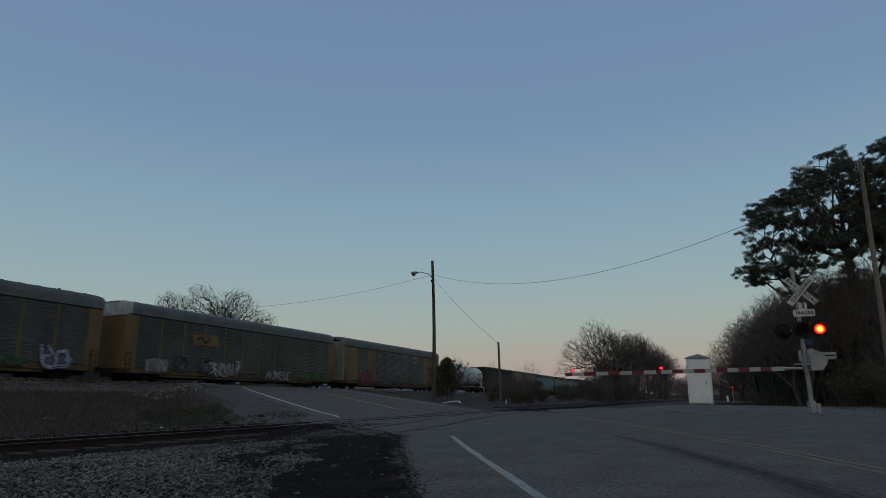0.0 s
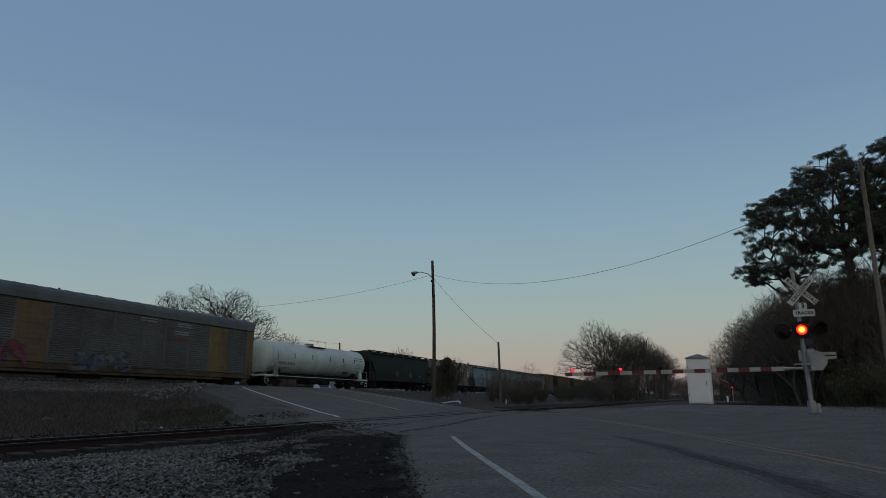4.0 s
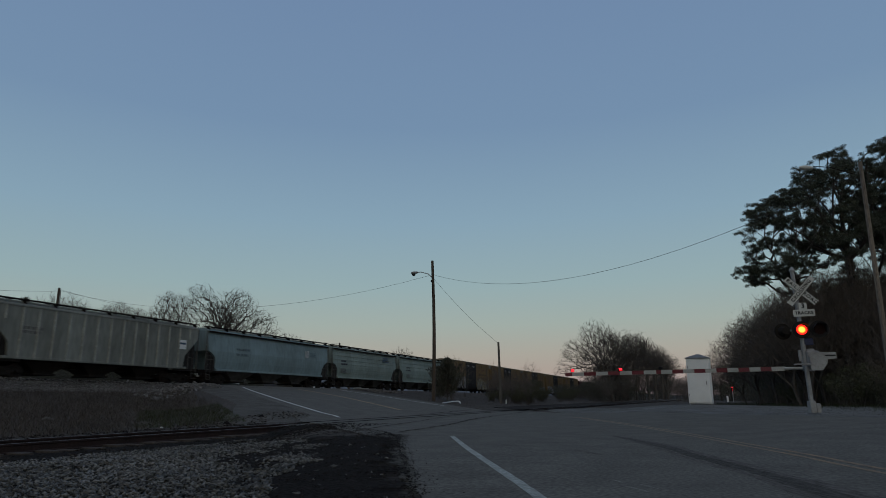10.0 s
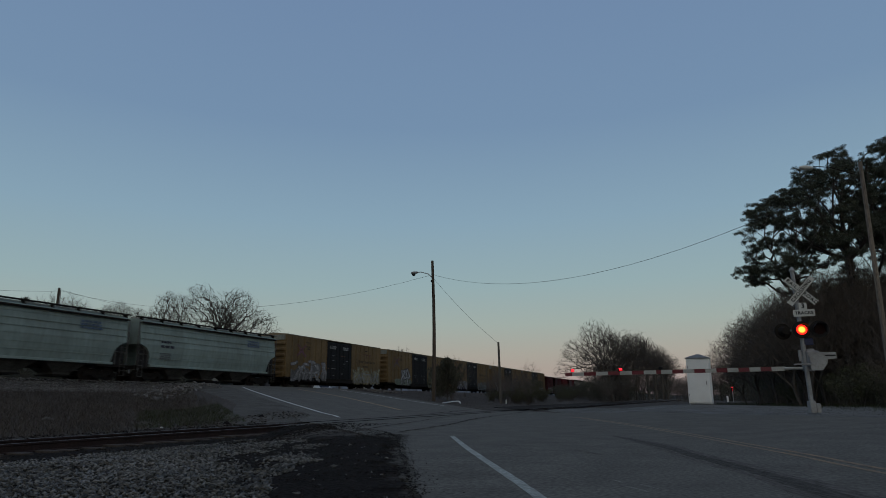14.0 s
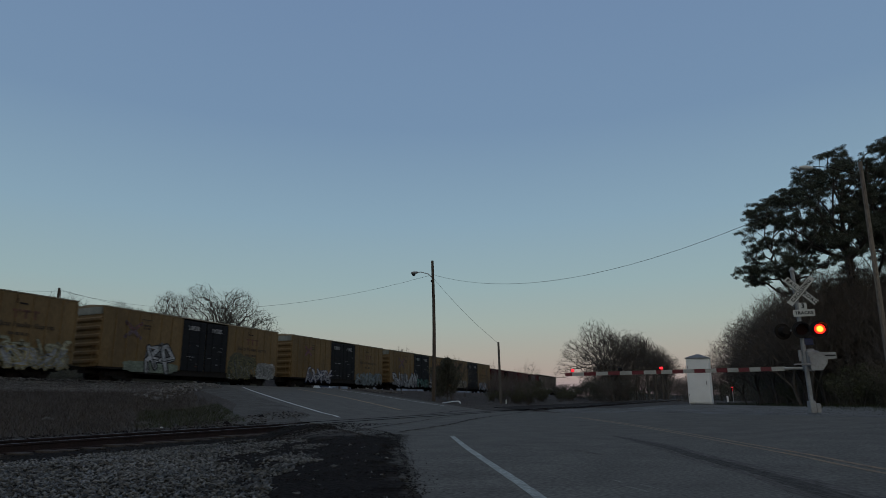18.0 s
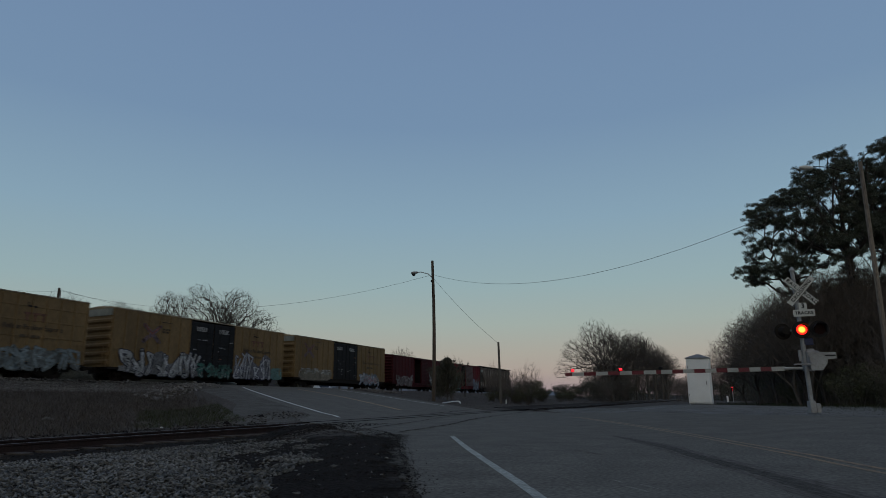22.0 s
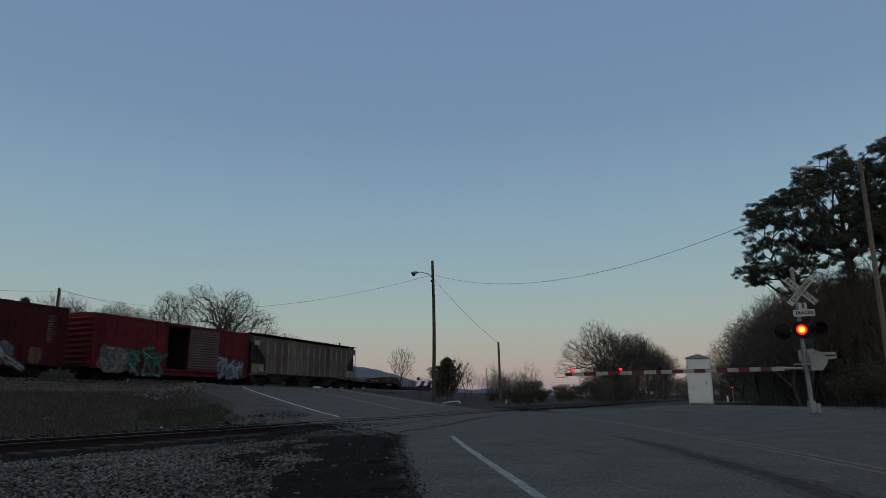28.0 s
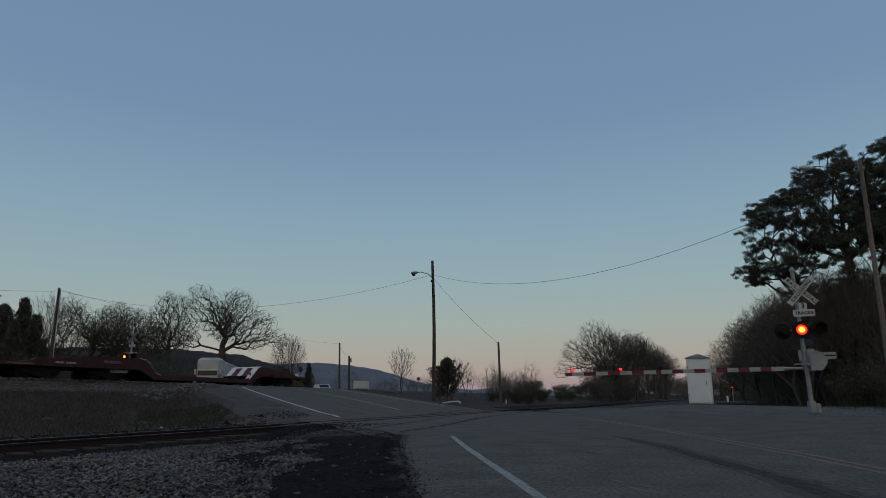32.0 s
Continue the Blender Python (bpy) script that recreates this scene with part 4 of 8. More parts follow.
for i, (a, b) in enumerate(((158.7, 174.0), (174.6, 190.4))):
    hop = hopper(a, b, "pale grey-green smooth-sided covered hopper with seams along its side" if i == 0 else "pale grey covered hopper coupled ahead of a yellow boxcar", PALE_CAR, 0, 0.2)
    half = (b - a) / 2
    for z in (1.75, 2.2, 2.65, 3.1, 3.55, 3.95):
        y = 1.54 - 0.2 * (2 * (z - 2.75) / 3.06) ** 2
        w = half - (1.25 if z < 2.3 else 0.75 if z < 2.7 else 0.3)
        Mesh().box(-w, w, -y - 0.02, -y + 0.03, z - 0.02, z + 0.02).make("side_seam", PALE_CAR, hop)
    bars(hop, -5.8, -4.7, 2.85, 3.1, 1, paint(0.03, 0.03, 0.05), -1.57, 4)
    bars(hop, -5.8, -4.3, 2.5, 2.78, 1, paint(0.03, 0.03, 0.05), -1.57, 5)
    bars(hop, -5.8, -4.6, 1.7, 2.2, 4, paint(0.12, 0.13, 0.14), -1.56, 7)
    bars(hop, 3.7, 5.6, 3.3, 3.9, 3, paint(0.08, 0.12, 0.2), -1.56, 6)
hop = hopper(328.7, 346.8, "weathered tan-grey ribbed covered hopper streaked with rust", TAN_CAR, 16, 0.0, 3, flare=((1.22, 2.1), (2.2, 2.05), (2.5, 1.9), (3.5, 0.9), (3.75, 0.55), (3.85, 0.28)))
for s in (-1, 1):
    Mesh().box(min(s * 8.75, s * 7.1), max(s * 8.75, s * 7.1), -1.45, -1.4, 1.15, 1.95, 0.02).make("end_panel", POST_TAN, hop, "pale panel in the open end cage")
Mesh().box(-8.7, -8.05, -1.6, -1.54, 3.6, 4.02, 0.01).make("sign_board", PALE_PANEL, hop, "white blank sign board")
Mesh().box(-9.0, 9.0, -1.62, 1.62, 4.6, 4.66).make("roof_overhang", UNDER, hop, "dark roof walkway running past the ends")


# ---- boxcars ----
FAINT_MARK = mat("faint_stencil_mark", (0.24, 0.25, 0.27), 0.7, 0.4, 4, 0, second=(0.12, 0.12, 0.13))


def boxcar(q0, q1, label, paint_, eave=4.98, yellow=True, opening=None, slid_door=None, end_white=True, ribs=14, group="boxcars"):
    car, L = new_car("boxcar", label, "freight car", q0, q1, group)
    zb = 0.98
    d0, d1 = (-2.35, 2.65) if yellow else opening
    for x0, x1 in ((-L, d0), (d1, L)):
        Mesh().box(x0, x1, -1.52, -1.44, zb, eave, 0.006).make("side_wall", paint_, car)
        n = max(2, round((x1 - x0) / 0.95))
        for i in range(n + 1):
            x = x0 + 0.06 + (x1 - x0 - 0.12) * i / n
            shared("side_post", ("box_post", paint_.name, eave), lambda: Mesh().box(-0.045, 0.045, -1.578, -1.5, zb + 0.02, eave - 0.08, 0.012), paint_, car, pose(x, 0, 0))
    Mesh().box(-L, L, 1.44, 1.52, zb, eave).make("far_side_wall", paint_, car)
    if yellow:
        for k, (x0, x1) in enumerate(((d0, 0.13), (0.17, d1))):
            door = Mesh().box(x0 + 0.03, x1 - 0.03, -1.56, -1.48, zb + 0.02, eave - 0.12, 0.012).make("plug_door", BLACK_PAINT, car, "black plug door with white stencil bars")
            for z in (1.6, 2.35, 3.2, 4.1):
                shared("door_rib", "door_rib", lambda: Mesh().box(0.1, 2.3, -1.59, -1.55, -0.04, 0.04, 0.012), BLACK_PAINT, door, pose(x0, 0, z))
            for x in (x0 + 0.7, x1 - 0.7):
                shared("lock_rod", "lock_rod", lambda: Mesh().tube([(0, -1.6, 1.0), (0, -1.6, 4.75)], 0.025, 6), BLACK_PAINT, door, pose(x, 0, 0))
            bars(door, x0 + 0.55, x1 - 0.65, 4.12, 4.48, 4, WHITE_MARK, -1.6, 11 + k)
            r = random.Random(q0 + k)
            for j in range(7):
                bx, bz = r.uniform(x0 + 0.2, x1 - 0.6), r.choice((1.3, 1.5, 1.8, 2.0, 2.6, 2.9, 3.4))
                bars(door, bx, bx + r.uniform(0.15, 0.5), bz, bz + r.uniform(0.05, 0.14), 1, FAINT_MARK if r.random() < 0.9 else ORANGE, -1.6, j)
    else:
        Mesh().box(d0 - 0.1, d1 + 0.1, -1.2, 1.4, zb, zb + 0.06).box(d0 - 0.6, d1 + 0.6, 1.2, 1.4, zb, eave).box(d0 - 0.62, d0 - 0.56, -1.4, 1.4, zb, eave).box(d1 + 0.56, d1 + 0.62, -1.4, 1.4, zb, eave).make("dark_interior", SHADE_BLACK, car, "empty inside seen through the open door, its shade in the colour")
        x0, x1 = slid_door
        m = corrugated(x0, x1, zb + 0.1, eave - 0.15, 16, 0.05, -1.6)
        m.make("sliding_door", FADED_RED if paint_ is RED_CAR else MAROON_CAR, car, "ribbed sliding door pushed open")
        Mesh().box(d0 - 0.3, x1 + 0.3, -1.68, -1.5, zb - 0.06, zb + 0.06).make("door_track", paint_, car)
        Mesh().box(d0 - 0.3, x1 + 0.3, -1.66, -1.5, eave - 0.15, eave - 0.06).make("door_track", paint_, car)
    Mesh().side([(-L, zb + 0.02), (-L, zb - 0.14), (-L + 2.6, zb - 0.14), (-L + 3.4, zb - 0.4), (L - 3.4, zb - 0.4), (L - 2.6, zb - 0.14), (L, zb - 0.14), (L, zb + 0.02)], -1.5, -1.42).make("side_sill", UNDER if yellow else paint_, car, "grimy dark side sill")
    Mesh().box(-L + 0.1, L - 0.1, -1.4, 1.4, zb - 0.12, zb).box(-L, L, -0.35, 0.35, 0.55, zb).box(-L + 3.6, L - 3.6, -0.3, 0.3, 0.34, 0.55).box(-1.6, 0.4, -1.1, -0.5, 0.35, 0.85, 0.05).make("underframe", UNDER, car)
    roof = [(-1.56, eave), (-1.54, eave + 0.07), (0, eave + 0.2), (1.54, eave + 0.07), (1.56, eave)]
    Mesh().prism(roof, -L - 0.03, L + 0.03).make("roof", mat_roof(paint_), car)
    for i in range(ribs):
        shared("roof_rib", ("roof_rib", eave), lambda: Mesh().box(-0.05, 0.05, -1.57, 1.57, eave + 0.0, eave + 0.09, 0.015).prism([(-1.5, eave + 0.07), (0, eave + 0.25), (1.5, eave + 0.07)], -0.04, 0.04), mat_roof(paint_), car, pose(-L + 0.3 + i * (2 * L - 0.6) / (ribs - 1), 0, 0))
    for s in (-1, 1):
        m = Mesh()
        prof = [(s * (L - 0.08), zb), (s * (L - 0.08), eave + 0.02)]
        n = 6 if yellow else 9
        top = eave - (0.62 if yellow else 0.1)
        pts = [(s * L, eave + 0.02)] if not yellow else [(s * L, eave + 0.02), (s * L, top)]
        for i in range(n):
            z = top - (top - zb) * i / n
            st = (top - zb) / n
            pts += [(s * L, z - st * 0.1), (s * (L + 0.11), z - st * 0.3), (s * (L + 0.11), z - st * 0.55), (s * L, z - st * 0.78)]
        pts.append((s * L, zb))
        m.side(prof + pts if s > 0 else prof + pts, -1.46, 1.46).make("end_wall", paint_, car, "ribbed steel end wall")
        if yellow and end_white:
            Mesh().box(min(s * (L + 0.005), s * (L + 0.05)), max(s * (L + 0.005), s * (L + 0.05)), -1.44, 1.44, eave - 0.5, eave - 0.02).make("end_top_panel", GREY_CAR, car, "pale panel across the top of the end")
        ladder(car, s * (L - 0.35), 0.98, eave - 0.2 if not yellow else 2.2, -1.6, 0.42, paint_)
        ladder(car, s * (L + 0.14), 0.98, 2.4, -1.2, 0.4, paint_, "y")
    running_gear(car, L, 2.2)
    return car


def mat_roof(p):
    return {YELLOW_CAR.name: ROOF_YELLOW, RED_CAR.name: RED_CAR, MAROON_CAR.name: MAROON_CAR}[p.name]


ROOF_YELLOW = mat("weathered_roof", (0.2, 0.16, 0.1), 0.7, 0.3, 0.6, 0.1, second=(0.13, 0.1, 0.07), fine=7)


def text_mesh(string, size, material, parent, at, extrude=0.003, spread=1.0):
    cu = bpy.data.curves.new("lettering", "FONT")
    cu.offset, cu.space_character = 0.03 * size, spread
    cu.body, cu.size, cu.align_x, cu.align_y, cu.extrude = string, size, "CENTER", "CENTER", extrude
    tmp = new("lettering_source", cu)
    me = bpy.data.meshes.new_from_object(tmp)
    bpy.data.objects.remove(tmp)
    me.materials.append(material)
    ob = new("lettering", me)
    ob.parent, ob.matrix_basis = parent, at
    return ob


def hitch_mark(car, x, z, w, seed):
    """The owner's faded mark as plain shapes: three squat strokes under a long bar, a hook over them, and the slogan below."""
    m = Mesh()
    for k in range(3):
        xx = x + k * w * 0.36
        m.box(xx, xx + w * 0.30, -1.575, -1.565, z + 0.30, z + 0.42)
        m.box(xx + w * 0.10, xx + w * 0.18, -1.575, -1.565, z - 0.1, z + 0.30)
    m.make("owner_mark", paint(0.115, 0.045, 0.03), car, "faded reddish owner mark")
    hook = Mesh()
    ribbon(hook, [(x + w * 0.12, z + 1.0), (x + w * 0.12, z + 0.8), (x + w * 0.5, z + 0.78)], 0.09, -1.57)
    hook.make("hook_mark", BLACK_PAINT, car, "small dark hook-shaped mark")
    text_mesh("Railcar Pooling Experts", 0.40, FADED_TEXT, car, pose(x + w * 0.5, -1.57, z - 0.48, 90, 0, 0))
    bars(car, x - 0.1, x + w * 0.9, z - 1.15, z - 0.9, 1, FADED_TEXT, -1.57, seed + 1)


def cross_mark(car, x, z, s, blue=True):
    s *= 0.8
    m = Mesh()
    ribbon(m, [(x - s, z + s * 0.8), (x + s, z - s * 0.8)], s * 0.42, -1.572)
    ribbon(m, [(x - s, z - s * 0.8), (x + s, z + s * 0.8)], s * 0.42, -1.574)
    m.make("cross_mark", paint(0.105, 0.07, 0.085) if blue else paint(0.14, 0.055, 0.085), car, "faded crossed-band mark")
    m = Mesh()
    ribbon(m, [(x - s, z + s * 0.8), (x, z), (x + s, z + s * 0.8)], s * 0.2, -1.578)
    m.make("cross_mark_band", paint(0.17, 0.06, 0.05), car)
    bars(car, x + s * 1.3, x + s * 2.4, z + 0.1, z + 0.5, 2, FADED_TEXT, -1.57, 3)
    Mesh().box(x + s * 1.1, x + s * 2.5, -1.575, -1.565, z + s * 1.25, z + s * 1.25 + 0.06).make("stencil_line", FADED_TEXT, car)


box = boxcar(191.7, 210.6, "yellow boxcar with black double doors and pale graffiti along both sides", YELLOW_CAR)
graffiti(box, -8.6, -2.6, 0.7, 2.6, (0.33, 0.33, 0.34), (0.12, 0.11, 0.12), 31, -1.6, 6)
graffiti(box, 2.9, 9.2, 0.65, 2.5, (0.34, 0.34, 0.25), (0.16, 0.13, 0.07), 32, -1.6, 8, 0.5)
graffiti(box, 3.2, 9.0, 0.75, 2.0, (0.3, 0.31, 0.33), (0.25, 0.2, 0.08), 33, -1.615, 7, 0.6)
hitch_mark(box, 5.3, 3.6, 1.6, 5)
cross_mark(box, -6.9, 3.6, 0.8, False)
box = boxcar(212.5, 231.3, "yellow boxcar with black double doors and a white bubble graffiti figure", YELLOW_CAR)
graffiti(box, -5.7, -3.2, 0.8, 2.9, WHITE_SPRAY, BLACK_SPRAY, 35, -1.6, 2, 0.5)
blotch(box, "paint_patch", -7.6, -2.6, 0.7, 1.5, (0.16, 0.19, 0.15), 6, "greenish grey sprayed patch", -1.586)
graffiti(box, 2.9, 6.4, 0.6, 2.6, (0.05, 0.05, 0.03), OLIVE_SPRAY, 36, -1.6, 6, 0.4)
blotch(box, "paint_patch", 6.3, 9.2, 0.6, 2.1, (0.28, 0.28, 0.27), 7, "pale grey sprayed patch", -1.586)
graffiti(box, 6.5, 9.0, 0.8, 1.9, (0.22, 0.22, 0.22), (0.34, 0.34, 0.34), 37, -1.6, 3)
hitch_mark(box, 5.0, 3.6, 1.6, 6)
cross_mark(box, -6.9, 3.6, 0.8)
box = boxcar(233.5, 252.0, "yellow boxcar with black double doors and small navy and white graffiti", YELLOW_CAR)
graffiti(box, -6.9, -2.2, 0.6, 2.1, (0.44, 0.44, 0.48), (0.01, 0.012, 0.06), 38, -1.6, 5)
graffiti(box, 2.8, 8.9, 0.6, 1.9, (0.2, 0.25, 0.28), (0.11, 0.12, 0.12), 39, -1.6, 8, 0.4)
for z in (1.55, 2.5, 3.45, 4.3):
    for x0, x1 in ((-9.2, -2.4), (2.7, 9.2)):
        Mesh().box(x0, x1, -1.545, -1.51, z - 0.05, z + 0.05, 0.012).make("side_rib", YELLOW_CAR, box)
hitch_mark(box, 5.0, 3.5, 1.4, 7)
cross_mark(box, -6.5, 3.6, 0.6, False)
box = boxcar(253.9, 272.8, "yellow boxcar with black double doors and tall white outlined graffiti", YELLOW_CAR)
blotch(box, "paint_patch", -8.8, -2.4, 0.6, 1.2, (0.2, 0.2, 0.21), 9, "pale sprayed band", -1.586)
graffiti(box, -8.6, -1.2, 0.6, 2.55, (0.4, 0.41, 0.43), (0.03, 0.03, 0.05), 40, -1.61, 7, 0.2)
graffiti(box, 2.7, 7.6, 0.65, 2.8, (0.44, 0.45, 0.48), (0.03, 0.03, 0.08), 41, -1.6, 6, 0.2)
graffiti(box, -1.4, 2.5, 0.65, 1.7, TEAL_SPRAY, (0.02, 0.06, 0.06), 42, -1.62, 5, 0.5)
blotch(box, "paint_patch", 7.6, 9.3, 0.6, 1.7, (0.08, 0.17, 0.17), 10, "teal sprayed patch", -1.586)
hitch_mark(box, 4.9, 3.5, 1.6, 8)
cross_mark(box, -6.1, 3.5, 0.9)
box = boxcar(274.6, 293.2, "yellow boxcar with black double doors and a pale painted-over band", YELLOW_CAR)
blotch(box, "paint_patch", -8.6, -2.6, 0.7, 1.85, (0.17, 0.15, 0.12), 11, "grey painted-over band", -1.586)
graffiti(box, -8.4, -3.0, 1.4, 1.9, (0.33, 0.33, 0.33), (0.25, 0.24, 0.22), 43, -1.6, 5, 0.6)
graffiti(box, 3.2, 7.8, 0.6, 1.8, (0.4, 0.4, 0.42), (0.12, 0.2, 0.3), 44, -1.6, 6, 0.4)
graffiti(box, 4.0, 7.2, 0.7, 1.5, (0.3, 0.12, 0.16), (0.4, 0.4, 0.42), 45, -1.615, 4, 0.6)
hitch_mark(box, 4.9, 3.5, 1.7, 9)
cross_mark(box, -6.9, 3.7, 0.9)
box = boxcar(295.3, 311.1, "dark maroon boxcar with its side door standing open", MAROON_CAR, 4.42, False, (-1.4, 0.7), (0.7, 3.2), False)
graffiti(box, -7.0, -2.2, 0.65, 2.1, (0.24, 0.22, 0.23), (0.07, 0.03, 0.04), 46, -1.62, 7, 0.3)
graffiti(box, 3.3, 5.2, 0.6, 2.6, (0.36, 0.36, 0.38), (0.03, 0.03, 0.05), 47, -1.68, 1, 0.4)
bars(box, 6.6, 7.1, 2.2, 3.9, 11, paint(0.12, 0.085, 0.085), -1.57, 3)
blotch(box, "rust_stain", 5.6, 6.4, 0.9, 1.9, (0.11, 0.06, 0.03), 12, "brown rust stain", -1.575)
box = boxcar(313.0, 328.3, "faded red boxcar with an open doorway and a pale ribbed door", RED_CAR, 4.42, False, (-1.4, 0.75), (0.75, 3.9), False)
blotch(box, "paint_patch", -7.2, -4.8, 0.6, 2.4, MAUVE_SPRAY, 13, "mauve-grey sprayed patch", -1.575)
graffiti(box, -7.1, -4.9, 0.7, 2.6, (0.25, 0.22, 0.24), (0.06, 0.10, 0.09), 48, -1.6, 3, 0.4)
graffiti(box, -4.8, -1.5, 0.55, 2.5, TEAL_SPRAY, (0.01, 0.02, 0.02), 49, -1.6, 3, 0.4)
graffiti(box, 4.0, 7.0, 0.6, 2.5, (0.3, 0.34, 0.4), (0.06, 0.08, 0.16), 50, -1.6, 3, 0.5)


# ---- depressed flatcar at the end of the train ----
def heavy_flat(q0, q1):
    car, L = new_car("depressed_flatcar", "dark red depressed-centre heavy flatcar with striped board, empty", "flatcar", q0, q1)
    top = [(-15, 0.98), (-13.6, 1.02), (-12.8, 1.22), (-10.0, 1.5), (-8.0, 1.62), (-5.3, 1.66), (-4.75, 1.58), (-4.4, 1.36), (-4.05, 0.95), (-3.75, 0.68), (-3.3, 0.56), (6.3, 0.56), (6.55, 0.68), (7.1, 1.15), (7.55, 1.56), (7.85, 1.66), (9.2, 1.62), (11.0, 1.45), (12.8, 1.22), (13.6, 1.02), (15, 0.98)]
    low = [(15, 0.8), (12.5, 0.82), (8.4, 0.86), (7.4, 0.6), (6.9, 0.22), (-3.9, 0.22), (-4.6, 0.6), (-5.2, 0.86), (-12.5, 0.82), (-15, 0.8)]
    m = Mesh()
    for y in (-1.45, 1.2):
        m.side(top + low, y, y + 0.25)
    m.make("side_girder", FLAT_RED, car, "dark red steel side girder")
    m = Mesh()
    for (xa, za), (xb, zb) in zip(top[:-1], top[1:]):
        m.add([(xa, -1.2, za - 0.06), (xb, -1.2, zb - 0.06), (xb, 1.2, zb - 0.06), (xa, 1.2, za - 0.06), (xa, -1.2, za - 0.2), (xb, -1.2, zb - 0.2), (xb, 1.2, zb - 0.2), (xa, 1.2, za - 0.2)], [(0, 1, 2, 3), (7, 6, 5, 4)])
    m.make("deck", FLAT_RED, car)
    edge = Mesh()
    edge.tube([(x, -1.46, z) for x, z in top[5:11]], 0.04, 5)
    edge.make("worn_edge", paint(0.3, 0.26, 0.26), car, "pale worn edge of the goose-neck")
    board = Mesh().side([(6.42, 0.56), (7.62, 1.68), (7.9, 1.74), (7.94, 1.69), (7.65, 1.62), (6.48, 0.52)], -1.47, 1.47).make("striped_board", WHITE_PAINT, car, "white sloping end board with red bars")
    for y in (-0.95, 0.25):
        Mesh().side([(6.49, 0.64), (7.52, 1.6), (7.54, 1.585), (6.52, 0.62)], y, y + 0.62).make("red_bar", RED_LINE, board, at=pose(-0.02, 0, 0.015))
    for x in np.arange(-12.5, -5.0, 1.5):
        for s in (-1, 1):
            shared("stake_pocket", "stake", lambda: Mesh().box(-0.08, 0.08, -1.53, -1.43, 0.9, 1.15, 0.01), FLAT_RED, car, pose(s * x, 0, 0))
    Mesh().box(-14.6, -13.0, -1.47, -1.45, 0.86, 0.96).make("yellow_stripe", YELLOW_CAR, car, "short yellow stripe")
    bars(car, -11.6, -10.0, 0.98, 1.16, 1, WHITE_MARK, -1.456, 5)
    bars(car, -8.2, -6.6, 1.15, 1.4, 1, paint(0.2, 0.12, 0.12), -1.456, 6)
    blotch(car, "pale_patch", -7.5, -5.9, 0.6, 0.84, (0.32, 0.32, 0.32), 3, "pale patch on the truck cover", -1.2)
    Mesh().box(12.0, 12.6, -1.2, -0.6, 1.2, 1.75, 0.05).make("brake_box", FLAT_RED, car)
    Mesh().tube([(14.3, -1.2, 0.98), (14.3, -1.2, 1.9)], 0.03, 6).disc((14.3, -1.24, 1.75), (0, 1, 0), 0.26, 0.04, 14).make("hand_brake", FLAT_RED, car, "red hand brake wheel on a post")
    Mesh().box(15.2, 15.5, -0.15, 0.15, 0.8, 1.35, 0.03).make("end_marker", WHITE_PAINT, car, "small white end-of-train marker")
    for x in (-9.5, 9.5):
        Mesh().box(x - 3.6, x + 3.6, -1.0, 1.0, 0.72, 0.86).make("span_bolster", UNDER, car)
    running_gear(car, L, 2.0, (-12.2, -7.4, 7.4, 12.2))


heavy_flat(347.3, 377.3)


# ---- the two tracks: rails, ties, crossing timbers ----
def rail_mesh(x0, x1, step, zf):
    prof = [(-0.07, -0.18), (0.07, -0.18), (0.07, -0.168), (0.012, -0.15), (0.012, -0.05), (0.036, -0.035), (0.036, -0.003), (0.03, 0.0), (-0.03, 0.0), (-0.036, -0.003), (-0.036, -0.035), (-0.012, -0.05), (-0.012, -0.15), (-0.07, -0.168)]
    xs = list(np.arange(x0, x1, step)) + [x1]
    return Mesh().loft([[(x, y, zf(x) + z) for y, z in prof] for x in xs])


def make_track(name, yc, zf, label, ties_to, x0, x1):
    track = thing(name, label, "railway track", kind="structure")
    for s in (-1, 1):
        rail = rail_mesh(x0, x1, 20.0, zf).make("rail", RUST_RAIL, track, "rusty steel rail with a worn bright head", at=pose(0, yc + s * 0.7525, 0))
        Mesh().loft([[(x, yc2, zf(x) + 0.001 + dz) for yc2, dz in ((-0.022, 0), (0.022, 0), (0.018, 0.002), (-0.018, 0.002))] for x in list(np.arange(x0, x1, 20.0)) + [x1]]).make("rail_head", RAIL_TOP, rail, "bright worn rail head")
    r = random.Random(2)
    base = Mesh().box(-0.115, 0.115, -1.3, 1.3, -0.18, 0.0, 0.012)
    me = None
    spots = [x for lo, hi in ties_to for x in np.arange(lo, hi, 0.53)]
    for x in spots:
        if me is None:
            ob = base.make("tie", TIE, track)
            me = ob.data
        else:
            ob = new("tie", me)
            ob.parent = track
        ob.matrix_basis = pose(x + r.uniform(-0.04, 0.04), yc + r.uniform(-0.08, 0.08), zf(x) - 0.165 + r.uniform(-0.01, 0.02), 0, 0, r.uniform(-1.5, 1.5))
    return track


make_track("siding_track", SIDING_Y, siding_z, "rusty siding track with weathered ties crossing the road", ((-10, 20), (53, 100)), -60, 420)
make_track("main_track", MAIN_Y, lambda x: MAIN_Z, "main line track with rusty rails on raised ballast", ((8, 40),), -150, 600)


